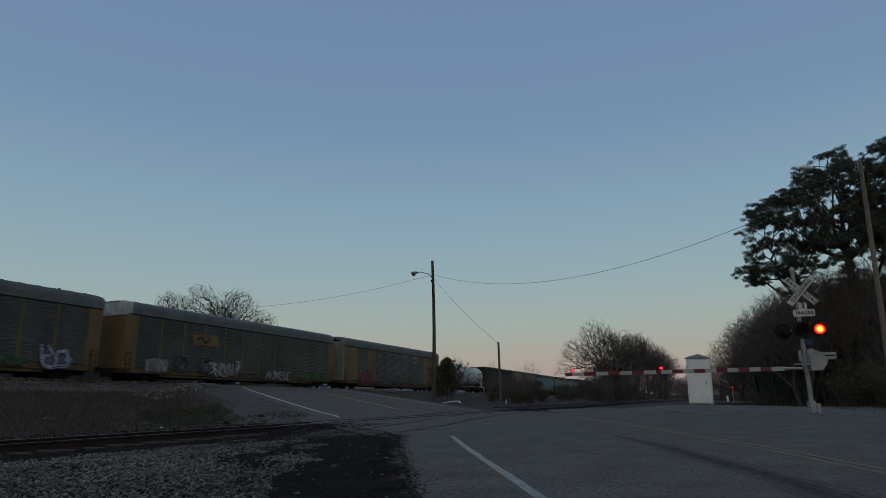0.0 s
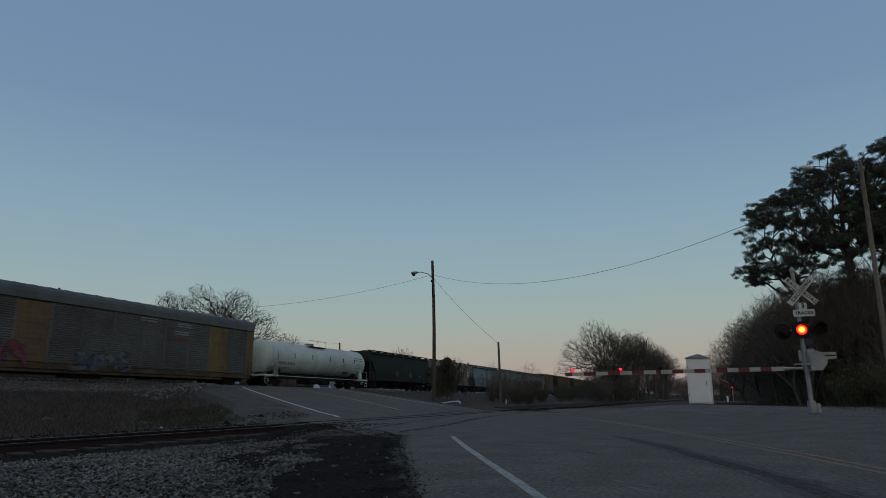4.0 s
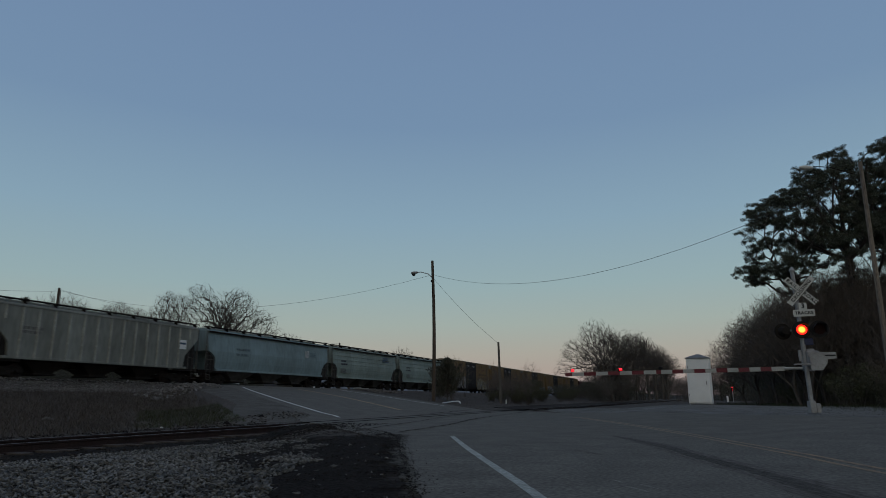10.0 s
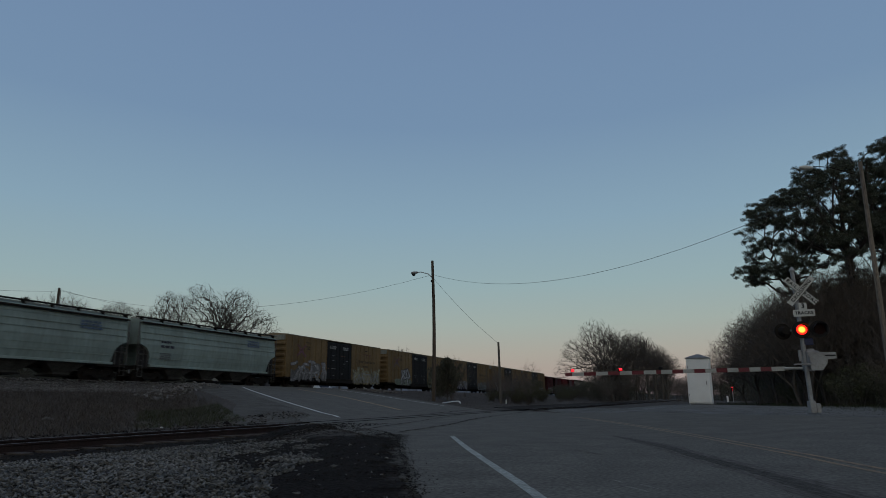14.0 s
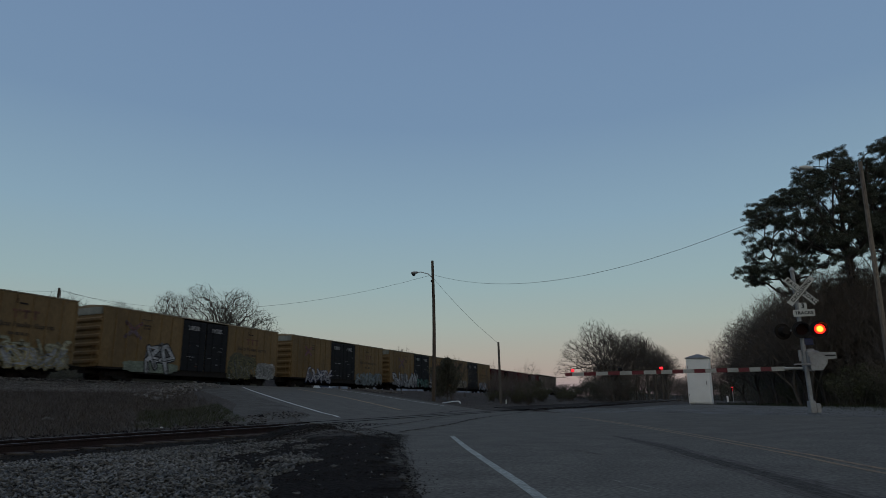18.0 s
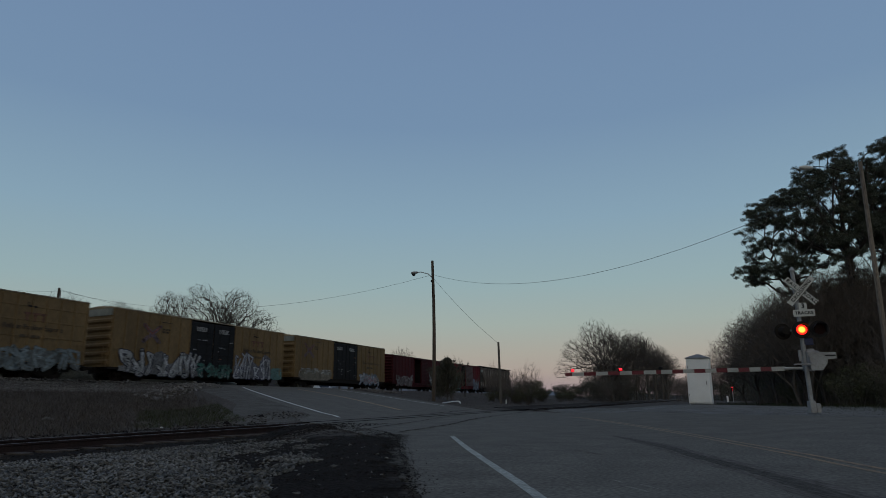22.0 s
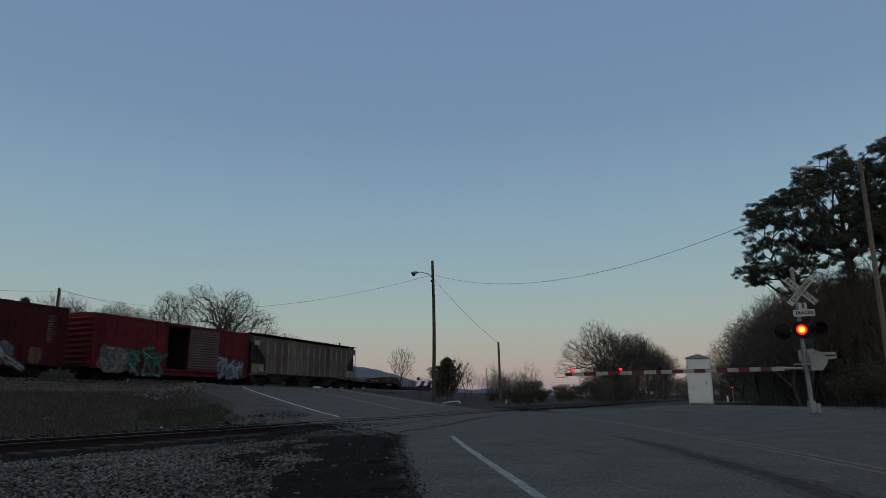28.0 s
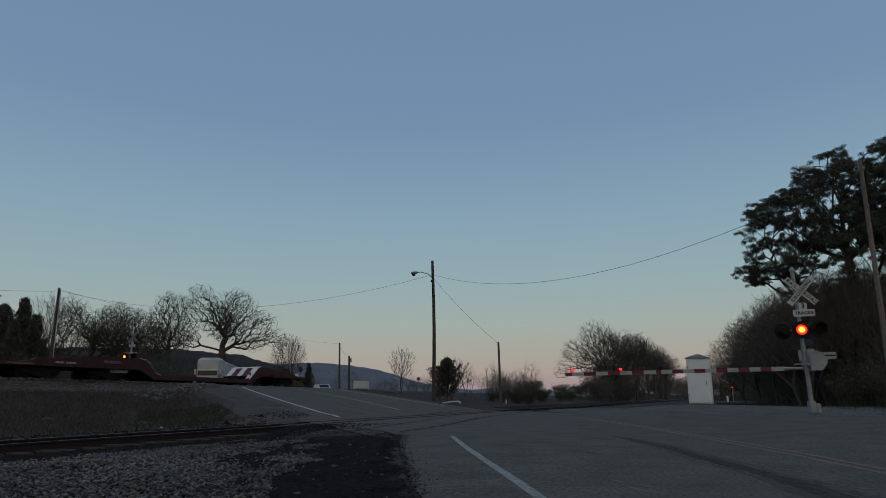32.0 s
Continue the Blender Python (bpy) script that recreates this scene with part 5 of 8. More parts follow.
def flangeway(yc, zf, x0, x1):
    """Dark gaps beside the rails where the road crosses."""
    for s in (-1, 1):
        for d in (0.09, -0.09):
            w = 0.06 if d * s < 0 else 0.03
            Mesh().loft([[(x, yc + s * 0.7525 + d - w, zf(x) - 0.05), (x, yc + s * 0.7525 + d + w, zf(x) - 0.05), (x, yc + s * 0.7525 + d + w, zf(x) + 0.008), (x, yc + s * 0.7525 + d - w, zf(x) + 0.008)] for x in np.arange(x0, x1 + 0.1, 2.0)]).make("flangeway", BLACK_DIRT, None)["kind"] = "structure"


flangeway(SIDING_Y, siding_z, 20, 52)
for ob in bpy.data.objects:
    if ob.name.startswith("flangeway"):
        tagged(ob, "dark worn gap beside the rail in the asphalt", "crossing gap", kind="structure")
flangeway(MAIN_Y, lambda x: MAIN_Z, 40, 62)
for ob in bpy.data.objects:
    if ob.name.startswith("flangeway"):
        tagged(ob, "dark worn gap beside the rail in the asphalt", "crossing gap", kind="structure")


SEAM_DIRT = mat("seam_dirt", (0.022, 0.019, 0.018), 1.0, 0.5, 2, 0.4, second=(0.045, 0.041, 0.038), fine=14, spec=0.05)


def crack(pts, w, seed, label="dark crack and seam in the worn asphalt", material=None, lift=0.009):
    r = random.Random(seed)
    m = Mesh()
    n = 60
    for i in range(n + 1):
        p = curve_at(pts, i / n)
        q = curve_at(pts, min(1, i / n + 0.01))
        d = (q - p).normalized() if (q - p).length > 1e-5 else Vector((1, 0))
        e = Vector((-d.y, d.x)) * w * r.uniform(0.1, 1.2) / 2
        j = Vector((r.uniform(-1, 1), r.uniform(-1, 1))) * w * 0.4
        for s in (-1, 1):
            c = p + j + e * s
            m.v.append((c.x, c.y, ground_z(c.x, c.y) + lift))
    m.f = [(2 * i, 2 * i + 1, 2 * i + 3, 2 * i + 2)[::-1] for i in range(n)]
    tagged(m.make("asphalt_crack", material or SEAM_DIRT), label, "crack", kind="structure")


crack([(14.5, 7.4), (17, 7.7), (19.8, 8.1), (24, 9.0), (30, 9.9), (35, 10.5), (42, 11.4)], 0.16, 1)
crack([(14.2, 8.6), (17.5, 9.4), (22, 10.3), (27, 11.4), (33, 12.6)], 0.12, 2)
crack([(30.5, 14.9), (36, 15.6), (44, 16.4)], 0.2, 3)
crack([(17.5, 12.3), (21, 12.5), (27, 12.6), (40, 12.7)], 0.07, 4)
rnd = random.Random(64)
CRACK_GREY = mat("dusty_crack", (0.035, 0.032, 0.03), 1.0, 0.4, 3, 0.2, second=(0.05, 0.046, 0.043))
for i in range(14):
    x, y = rnd.uniform(5.5, 16), 0
    y = x * 0.42 + rnd.uniform(-4.5, -0.6)
    pts = [(x, y)]
    for k in range(rnd.randint(3, 6)):
        pts.append((pts[-1][0] + rnd.uniform(-0.05, 0.35), pts[-1][1] + rnd.uniform(-0.22, 0.12)))
    crack(pts, rnd.uniform(0.008, 0.018), 70 + i, "fine hairline crack in the worn asphalt", CRACK_GREY, 0.003)


SCUFF = mat("dull_scuff", (0.066, 0.062, 0.057), 1.0, 0.5, 5, 0.2, second=(0.09, 0.086, 0.079), spec=0.1)
for pts, w, sd in (([(10.2, 2.05), (9.9, 1.85), (9.55, 1.58)], 0.10, 91), ([(6.5, 2.8), (6.35, 2.62), (6.2, 2.48)], 0.03, 93), ([(9.2, 3.1), (9.0, 2.8), (8.9, 2.5)], 0.04, 96)):
    crack(pts, w, sd, "dull scuff on the worn asphalt", SCUFF, 0.003)
PALE_SCRATCH = mat("pale_scratch", (0.2, 0.198, 0.185), 0.95, 0.3, 6, 0.1, second=(0.12, 0.118, 0.11))
for pts, w, sd in (([(6.15, 0.82), (6.0, 0.7), (5.85, 0.6)], 0.025, 97), ([(6.35, 0.72), (6.2, 0.62), (6.05, 0.52)], 0.02, 98), ([(6.6, 1.0), (6.45, 0.9)], 0.02, 99)):
    crack(pts, w, sd, "pale scrape on the worn asphalt", PALE_SCRATCH, 0.003)


def patch_on(name, outline, material, label, category, lift, seed, wob=0.25):
    """A flat patch that lies on the ground, with a ragged edge."""
    r = random.Random(seed)
    n = 90
    ring = [curve_at(outline + [outline[0]], i / n) for i in range(n)]
    c = sum(ring, Vector((0, 0))) / n
    m = Mesh()
    rows = 14
    wobble = [1 + wob * (noise.noise((i * 0.35, seed, 0)) * 0.5 + r.uniform(-0.12, 0.12)) for i in range(n)]
    for k in range(rows + 1):
        for i, p in enumerate(ring):
            q = c + (p - c) * (k / rows) * (1 + (wobble[i] - 1) * (k / rows) ** 3)
            m.v.append((q.x, q.y, ground_z(q.x, q.y) + lift - (0.04 if k == rows else 0)))
    m.f = [(k * n + i, k * n + (i + 1) % n, (k + 1) * n + (i + 1) % n, (k + 1) * n + i)[::-1] for k in range(rows) for i in range(n)]
    return tagged(m.make(name, material), label, category, kind="structure")


strip("siding_bed", [(52.0, 17.2), (80, 17.6), (200, 17.6), (420, 17.6)], [(50.0, 12.6), (58, 11.4), (200, 10.2), (420, 10.2)], mat("cinder_bed", (0.034, 0.030, 0.028), 1.0, 0.5, 0.5, 0.6, second=(0.022, 0.019, 0.018), fine=8, spec=0.05), 0.02, "dark cinder bed of the siding beyond the road", "track bed", 160, 6, ragged=0.5)
# black oily dirt between the ballast and the road, old tyre-darkened wheel paths, gravel verge by the signal
DIRT_EDGE = [(-3, -1.45), (2.0, 0.95), (5.0, 2.42), (7.6, 3.8), (10.1, 5.15), (13.0, 6.75), (15.4, 8.7), (19.0, 12.6)]


def thinning(m, blotch_size, sharp=0.16):
    """Lets a material thin out in blotches from one side of its strip to the other."""
    nt = m.node_tree
    b, out = nt.nodes["Principled BSDF"], nt.nodes["Material Output"]
    att = nt.nodes.new("ShaderNodeAttribute")
    att.attribute_name = "across"
    co = nt.nodes.new("ShaderNodeTexCoord")
    total = None
    for size, amount in ((blotch_size, 0.75), (blotch_size * 7, 0.35), (blotch_size * 30, 0.35)):
        nz = nt.nodes.new("ShaderNodeTexNoise")
        nz.inputs["Scale"].default_value, nz.inputs["Detail"].default_value = size, 3
        nt.links.new(co.outputs["Object"], nz.inputs["Vector"])
        mul = nt.nodes.new("ShaderNodeMath")
        mul.operation = "MULTIPLY_ADD"
        mul.inputs[1].default_value, mul.inputs[2].default_value = amount, -0.5 * amount
        nt.links.new(nz.outputs[0], mul.inputs[0])
        if total is None:
            total = mul.outputs[0]
        else:
            add = nt.nodes.new("ShaderNodeMath")
            nt.links.new(total, add.inputs[0])
            nt.links.new(mul.outputs[0], add.inputs[1])
            total = add.outputs[0]
    add = nt.nodes.new("ShaderNodeMath")
    nt.links.new(total, add.inputs[0])
    nt.links.new(att.outputs["Fac"], add.inputs[1])
    rng = nt.nodes.new("ShaderNodeMapRange")
    rng.inputs["From Min"].default_value, rng.inputs["From Max"].default_value = 0.5 - sharp, 0.5 + sharp
    rng.inputs["To Min"].default_value, rng.inputs["To Max"].default_value = 1.0, 0.0
    nt.links.new(add.outputs[0], rng.inputs[0])
    clear, mx = nt.nodes.new("ShaderNodeBsdfTransparent"), nt.nodes.new("ShaderNodeMixShader")
    nt.links.new(rng.outputs[0], mx.inputs[0])
    nt.links.new(clear.outputs[0], mx.inputs[1])
    nt.links.new(b.outputs[0], mx.inputs[2])
    nt.links.new(mx.outputs[0], out.inputs["Surface"])
    return m


# oil fouling plus the shadow of rail and tie ends, both in the colour
FOULED_SHADE_BED = mat("oily_shaded_bed", (0.014, 0.0115, 0.011), 1.0, 0.5, 1.5, 0.6, second=(0.009, 0.0078, 0.0075), fine=18, spec=0.05)
strip("fouled_bed", [(-14, 12.85), (-4, 12.85), (6, 12.85), (19, 12.85)], [(-14, 10.1), (-4, 10.2), (6, 10.4), (19, 11.6)], FOULED_SHADE_BED, 0.0, "fouled bed beside the siding rail, dark with oil and painted shade", "track bed", 90, 6, ragged=0.2, skirt=False)
DIRT_FADE = thinning(mat("thin_black_dirt", (0.0105, 0.0085, 0.0085), 1.0, 0.6, 1.3, 0.8, second=(0.016, 0.0135, 0.013), fine=22, spec=0.05), 1.6)
strip("dirt_film", [(x - 0.42, y + 0.56) for x, y in DIRT_EDGE], [(x + 0.24 + 0.5 * max(0, x - 9) / 10, y - 0.42 - 0.75 * max(0, x - 9) / 10) for x, y in DIRT_EDGE], DIRT_FADE, 0.009, "thin film of dirt spread over the road edge", "dirt", 300, 6, skirt=False, fades="both")
strip("dirt_patch", [(-3, 0.2), (1.5, 2.2), (4.2, 3.7), (5.6, 4.8), (7.6, 6.8), (10.2, 9.2), (13.5, 11.6), (17.5, 12.9)], [(x - 0.40, y + 0.52) for x, y in DIRT_EDGE], DIRT_FADE, 0.006, "black damp dirt between ballast and road", "dirt", 260, 10, ragged=0.1, skirt=False, fades="along")
patch_on("gravel_verge", [(20.5, -3.05), (24, -1.2), (29, 1.5), (36, 7.3), (45, 11.0), (52, 11.4), (56, 7), (55, -2), (50, -6), (36, -8), (24, -8), (14, -9.5), (10, -9), (15, -5.6)], GRAVEL, "pale loose gravel verge beside the road", "gravel", 0.03, 4, 0.04)
patch_on("gravel_shoulder", [(18.5, 15.6), (20.5, 15.7), (24.4, 16.6), (28.6, 21.5), (33, 27), (38, 32.8), (39.5, 35.3), (35.6, 34.5), (31.6, 29.6), (27, 23.6), (22, 18.6), (17.8, 16.2)], OLD_ASPHALT, "gravelly worn shoulder beside the road", "shoulder", 0.006, 5, 0.12)
DARK_ASPHALT = mat("tyre_darkened_asphalt", (0.036, 0.033, 0.030), 0.95, 0.45, 1.4, 0.6, second=(0.058, 0.053, 0.049), fine=30, along=23, spec=0.2)
DUSKY_ASPHALT = mat("tyre_dulled_asphalt", (0.082, 0.075, 0.069), 0.95, 0.45, 1.4, 0.6, second=(0.058, 0.053, 0.049), fine=30, along=23, spec=0.2)
STREAK = [(4.6, -1.08), (5.9, -0.84), (7.5, -0.40), (9.4, 0.26), (11.2, 0.84), (12.6, 1.38), (14.2, 2.12)]
STREAK_W = [0.15, 0.15, 0.13, 0.13, 0.12, 0.08, 0.03]
STREAK_A = [(x, y + 0.8 * w) for (x, y), w in zip(STREAK, STREAK_W)]
STREAK_B = [(x, y - 0.8 * w) for (x, y), w in zip(STREAK, STREAK_W)]
strip("dull_tyre_streak", [(x, y + 1.75 * w) for (x, y), w in zip(STREAK, STREAK_W)], [(x, y - 1.75 * w) for (x, y), w in zip(STREAK, STREAK_W)], DUSKY_ASPHALT, 0.0015, "dulled fringe of a tyre streak on the lane", "road stain", 160, 4, ragged=0.06, skirt=False)
strip("dark_tyre_streak", STREAK_A, STREAK_B, DARK_ASPHALT, 0.003, "dark tyre-polished streak along the lane", "road stain", 160, 4, ragged=0.05, skirt=False)


# ---- crossing signals ----
UNDER_GREY = mat("weathered_sign_back", (0.11, 0.115, 0.12), 0.7, 0.25, 3, 0.05, second=(0.08, 0.082, 0.085))
FLASHERS = []
ARM_WHITE = mat("worn_white_arm_paint", (0.27, 0.285, 0.29), 0.6, 0.2, 3, 0.05, second=(0.2, 0.21, 0.21))
SIGN_TURN = pose(0, 0, 0, 0, 0, -16)


def flash_lamp(sig, x, y, z, phase, face=-1):
    """A round lamp with hood, backing disc and dark lens; the lit disc moves in front of the lens while it flashes."""
    lamp = Mesh().disc((0, 0, 0), (0, 1, 0), 0.27, 0.02, 24).tube([(0, 0, 0), (0, -face * 0.16, 0), (0, -face * 0.22, 0)], [0.18, 0.172, 0.09], 18).make("flasher", BLACK_PAINT, sig, "black round flasher with a red lens and hood", at=pose(x, y, z))
    hood = Mesh()
    for i in range(14):
        a0, a1 = radians(-30 + i * 240 / 14), radians(-30 + (i + 1) * 240 / 14)
        hood.add([(0.185 * math.cos(a), face * d, 0.185 * math.sin(a)) for a in (a0, a1) for d in (0.0, 0.26 if 20 < math.degrees((a0 + a1) / 2) < 160 else 0.14)], [(0, 1, 3, 2)])
    hood.make("hood", BLACK_PAINT, lamp)
    lamp.matrix_basis = SIGN_TURN @ lamp.matrix_basis
    Mesh().disc((0, face * 0.025, 0), (0, 1, 0), 0.165, 0.02, 24).make("lens", LAMP_OFF, lamp, "dark red glass lens")
    light = Mesh().tube([(0, 0, 0), (0, face * 0.012, 0), (0, face * 0.02, 0)], [0.16, 0.155, 0.02], 28).make("light", LAMP_ON, lamp, "glowing red flasher light")
    light.matrix_basis = pose(0, -face * 0.06, 0)
    FLASHERS.append((light, (0, -face * 0.06, 0), (0, face * 0.05, 0), phase))
    return lamp


def crossbuck(sig, y, z, x=0.0, lettered=True):
    L, w = 1.14, 0.215
    for k, (ang, words) in enumerate(((-46, (("RAIL", -0.345), ("ROAD", 0.345))), (48, (("CROSSING", 0.0),)))):
        blade = Mesh().box(-L / 2, L / 2, -0.004, 0.004, -w / 2, w / 2).make("blade", SIGN_WHITE if lettered else UNDER_GREY, sig, "white crossbuck blade with black letters" if lettered else "grey back of a crossbuck blade", at=SIGN_TURN @ Matrix.Translation((x, y - 0.012 * k, z)) @ pose(0, 0, 0, 0, -ang, 0))
        if lettered:
            for wd, off in words:
                text_mesh(wd, 0.16, BLACK_PAINT, blade, pose(off, -0.008, 0.0, 90, 0, 0), spread=1.22)
            edge = Mesh()
            for zz in (-w / 2 + 0.008, w / 2 - 0.008):
                edge.box(-L / 2 + 0.01, L / 2 - 0.01, -0.007, -0.004, zz - 0.006, zz + 0.006)
            edge.make("border", BLACK_PAINT, blade)


def crossing_signal(m, with_gate, label, lettered=True):
    sig = thing("crossing_signal", label, "crossing signal", m, "crossing signals")
    Mesh().tube([(0, 0, 0.0), (0, 0, 4.5)], [0.068, 0.062], 14).make("mast", ALU, sig, "grey painted steel mast")
    Mesh().tube([(0, 0, 4.5), (0, 0, 4.54), (0, 0, 4.66)], [0.09, 0.09, 0.01], 12).make("pinnacle", ALU, sig)
    Mesh().box(-0.13, 0.16, -0.15, 0.15, -0.25, -0.02, 0.03).make("foundation", CONCRETE, sig, "concrete foundation block")
    Mesh().box(-0.1, 0.08, -0.11, 0.1, 0.0, 0.38, 0.02).make("base_box", ALU, sig, "light grey base casting")
    Mesh().box(0.09, 0.24, -0.09, 0.13, 0.0, 0.3, 0.02).make("junction_box", ALU, sig, "light grey junction box")
    crossbuck(sig, -0.1, 3.83, 0.15, lettered)
    plate = Mesh().box(0.02, 0.25, -0.112, -0.104, 3.22, 3.44, 0.003).make("number_plate", SIGN_WHITE if lettered else ALU, sig, "small white plate with a number of tracks", at=SIGN_TURN)
    plate2 = Mesh().box(-0.17, 0.45, -0.122, -0.114, 3.0, 3.22, 0.003).make("word_plate", SIGN_WHITE if lettered else ALU, sig, "white plate with a black word", at=SIGN_TURN)
    if lettered:
        text_mesh("3", 0.2, BLACK_PAINT, plate, pose(0.135, -0.118, 3.335, 90, 0, 0))
        text_mesh("TRACKS", 0.13, BLACK_PAINT, plate2, pose(0.14, -0.128, 3.11, 90, 0, 0), spread=1.15)
    Mesh().tube([(-0.5, -0.05, 2.56), (0.52, -0.05, 2.56)], 0.032, 8).box(-0.1, 0.1, -0.1, 0.1, 2.48, 2.64, 0.02).make("lamp_arm", ALU, sig)
    if lettered:
        flash_lamp(sig, -0.03, -0.2, 2.57, 1)
        flash_lamp(sig, 0.48, -0.2, 2.57, 0)
        Mesh().disc((-0.52, 0.12, 2.55), (0, 1, 0), 0.26, 0.02, 22).tube([(-0.52, 0.1, 2.55), (-0.52, -0.1, 2.55)], [0.17, 0.12], 16).make("rear_flasher", UNDER, sig, "dark back of a flasher facing the other way")
        Mesh().box(0.0, 0.32, -0.06, 0.06, 2.1, 2.32, 0.02).make("sign_plate", paint(0.03, 0.04, 0.12), sig, "small dark blue plate")
    else:
        flash_lamp(sig, -0.36, -0.2, 2.26, 1)
        flash_lamp(sig, 0.46, -0.2, 2.26, 0)
    if with_gate:
        Mesh().box(0.0, 0.4, -0.18, 0.22, 1.4, 1.92, 0.04).tube([(0.2, 0.02, 1.92), (0.2, 0.02, 1.98)], [0.14, 0.11], 12).make("gate_mechanism", ALU, sig, "light grey gate motor housing")
        Mesh().side([(0.02, 1.3), (0.38, 1.3), (0.54, 1.5), (0.58, 1.64), (0.86, 1.66), (0.86, 1.86), (0.35, 1.86), (0.02, 1.72)], -0.24, -0.2).side([(0.02, 1.3), (0.38, 1.3), (0.54, 1.5), (0.58, 1.64), (0.86, 1.66), (0.86, 1.86), (0.35, 1.86), (0.02, 1.72)], 0.22, 0.26).make("counterweight_arm", ALU, sig, "grey counterweight arm")
        Mesh().box(0.5, 0.83, -0.262, -0.24, 1.74, 1.775).make("slot", BLACK_PAINT, sig)
        Mesh().tube([(-0.14, 0.0, 1.6), (-0.14, 0.0, 1.95)], 0.05, 8).make("conduit", ALU, sig)
        Mesh().box(-0.5, 0.12, -0.26, -0.2, 1.47, 1.51, 0.008).make("arm_bracket", ALU, sig)
        arm = Mesh().tube([(-0.25, -0.2, 1.37), (-0.82, -0.205, 1.366)], [0.045, 0.045], 8).make("gate_arm", ARM_WHITE, sig, "lowered gate arm with red and white bands")
        cuts = [0.80] + [1.218 + 0.3453 * k for k in range(11)] + [4.829] + [5.216 + 0.373 * k for k in range(7)] + [7.665]
        for k, (x, x2) in enumerate(zip(cuts[:-1], cuts[1:])):
            (t0, z0), (t1, z1) = (((u - 0.64) / 6.9, 1.365 - 0.10 * (u - 0.64) / 6.9) for u in (x, x2))
            h = 0.065 - 0.012 * t0
            Mesh().loft([[(-xx, yy, zz) for yy, zz in ((-0.225, zc - h), (-0.185, zc - h), (-0.185, zc + h), (-0.225, zc + h))] for xx, zc in ((x, z0), (x2, z1))]).make("band", RED_LINE if k % 2 else ARM_WHITE, arm, "red band" if k % 2 else "white band")
        for xl, ph in ((-7.435, None), (-5.94, 1), (-4.67, 0)):
            z = 1.365 - 0.10 * (-xl - 0.64) / 6.9 + 0.06
            case = Mesh().box(xl - 0.055, xl + 0.055, -0.24, -0.17, z, z + 0.1, 0.012).make("arm_lamp", BLACK_PAINT if ph is not None else RED_LINE, arm, "small red lamp on the gate arm")
            light = Mesh().box(-0.046, 0.046, -0.02, 0.02, -0.032, 0.032, 0.008).make("light", LAMP_SMALL, case, "glowing small red light")
            if ph is None:
                light.matrix_basis = pose(xl, -0.248, z + 0.055)
            else:
                light.matrix_basis = pose(xl, -0.205, z + 0.05)
                FLASHERS.append((light, (xl, -0.205, z + 0.05), (xl, -0.248, z + 0.055), ph))
    return sig


crossing_signal(pose(22.955, -2.753, ground_z(22.955, -2.753) + 0.04, 0, 0, -67.2), True, "crossing signal with crossbuck, red flashers and lowered striped gate")
crossing_signal(pose(36.54, 42.39, ground_z(36.54, 42.39), 0, 0, -67.2), False, "crossing signal with flashers beyond the main line", False)


# ---- signal cabinets ----
def cabinet(name, m, w, d, h, label, material, roof_h, legs=0.14):
    c = thing(name, label, "signal cabinet", m)
    Mesh().box(-w / 2, w / 2, -d / 2, d / 2, legs, h, 0.012).make("case", material, c)
    ov = 0.05
    Mesh().loft([[(-w / 2 - ov, -d / 2 - ov, h), (w / 2 + ov, -d / 2 - ov, h), (w / 2 + ov, d / 2 + ov, h), (-w / 2 - ov, d / 2 + ov, h)], [(-w / 2 - ov, -d / 2 - ov, h + 0.05), (w / 2 + ov, -d / 2 - ov, h + 0.05), (w / 2 + ov, d / 2 + ov, h + 0.05), (-w / 2 - ov, d / 2 + ov, h + 0.05)], [(-0.06, -0.06, h + roof_h), (0.06, -0.06, h + roof_h), (0.06, 0.06, h + roof_h), (-0.06, 0.06, h + roof_h)]]).make("roof", ROOF_GREY, c, "low grey pyramid roof")
    for x in (-w / 2 + 0.1, w / 2 - 0.1):
        for y in (-d / 2 + 0.1, d / 2 - 0.1):
            Mesh().box(x - 0.06, x + 0.06, y - 0.06, y + 0.06, -0.25, legs).make("leg", ALU, c)
    door = Mesh().box(-w / 2 + 0.06, w / 2 - 0.06, -d / 2 - 0.02, -d / 2, legs + 0.06, h - 0.08, 0.006).make("door", material, c, "flat steel door")
    Mesh().box(w / 2 - 0.22, w / 2 - 0.16, -d / 2 - 0.05, -d / 2 - 0.02, h * 0.45, h * 0.45 + 0.18, 0.008).make("handle", ALU, door)
    for z in (0.5, h - 0.5):
        Mesh().tube([(-w / 2 + 0.06, -d / 2 - 0.03, z), (-w / 2 + 0.06, -d / 2 - 0.03, z + 0.14)], 0.018, 6).make("hinge", ALU, door)
    m2 = Mesh()
    for i in range(5):
        m2.box(-0.2, 0.2, -d / 2 - 0.03, -d / 2 - 0.018, 0.36 + i * 0.05, 0.385 + i * 0.05)
    m2.make("louvre", material, door)
    return c


ROOF_GREY = mat("grey_roof_sheet", (0.16, 0.165, 0.17), 0.6, 0.2, 2, 0.1)
cabinet("signal_cabinet", pose(37.0, 0.7, 0.46, 0, 0, -94.5) @ pose(0, 0, 0, 0, 1.4, 0), 1.14, 0.95, 2.48, "tall white steel signal cabinet with a low grey roof on gravel", WHITE_PAINT, 0.26)
cabinet("equipment_box", pose(74.2, 43.3, ground_z(74.2, 43.3) + 0.1, 0, 0, -60), 2.1, 1.3, 1.45, "low pale equipment box beyond the main line", SIGN_WHITE, 0.12)


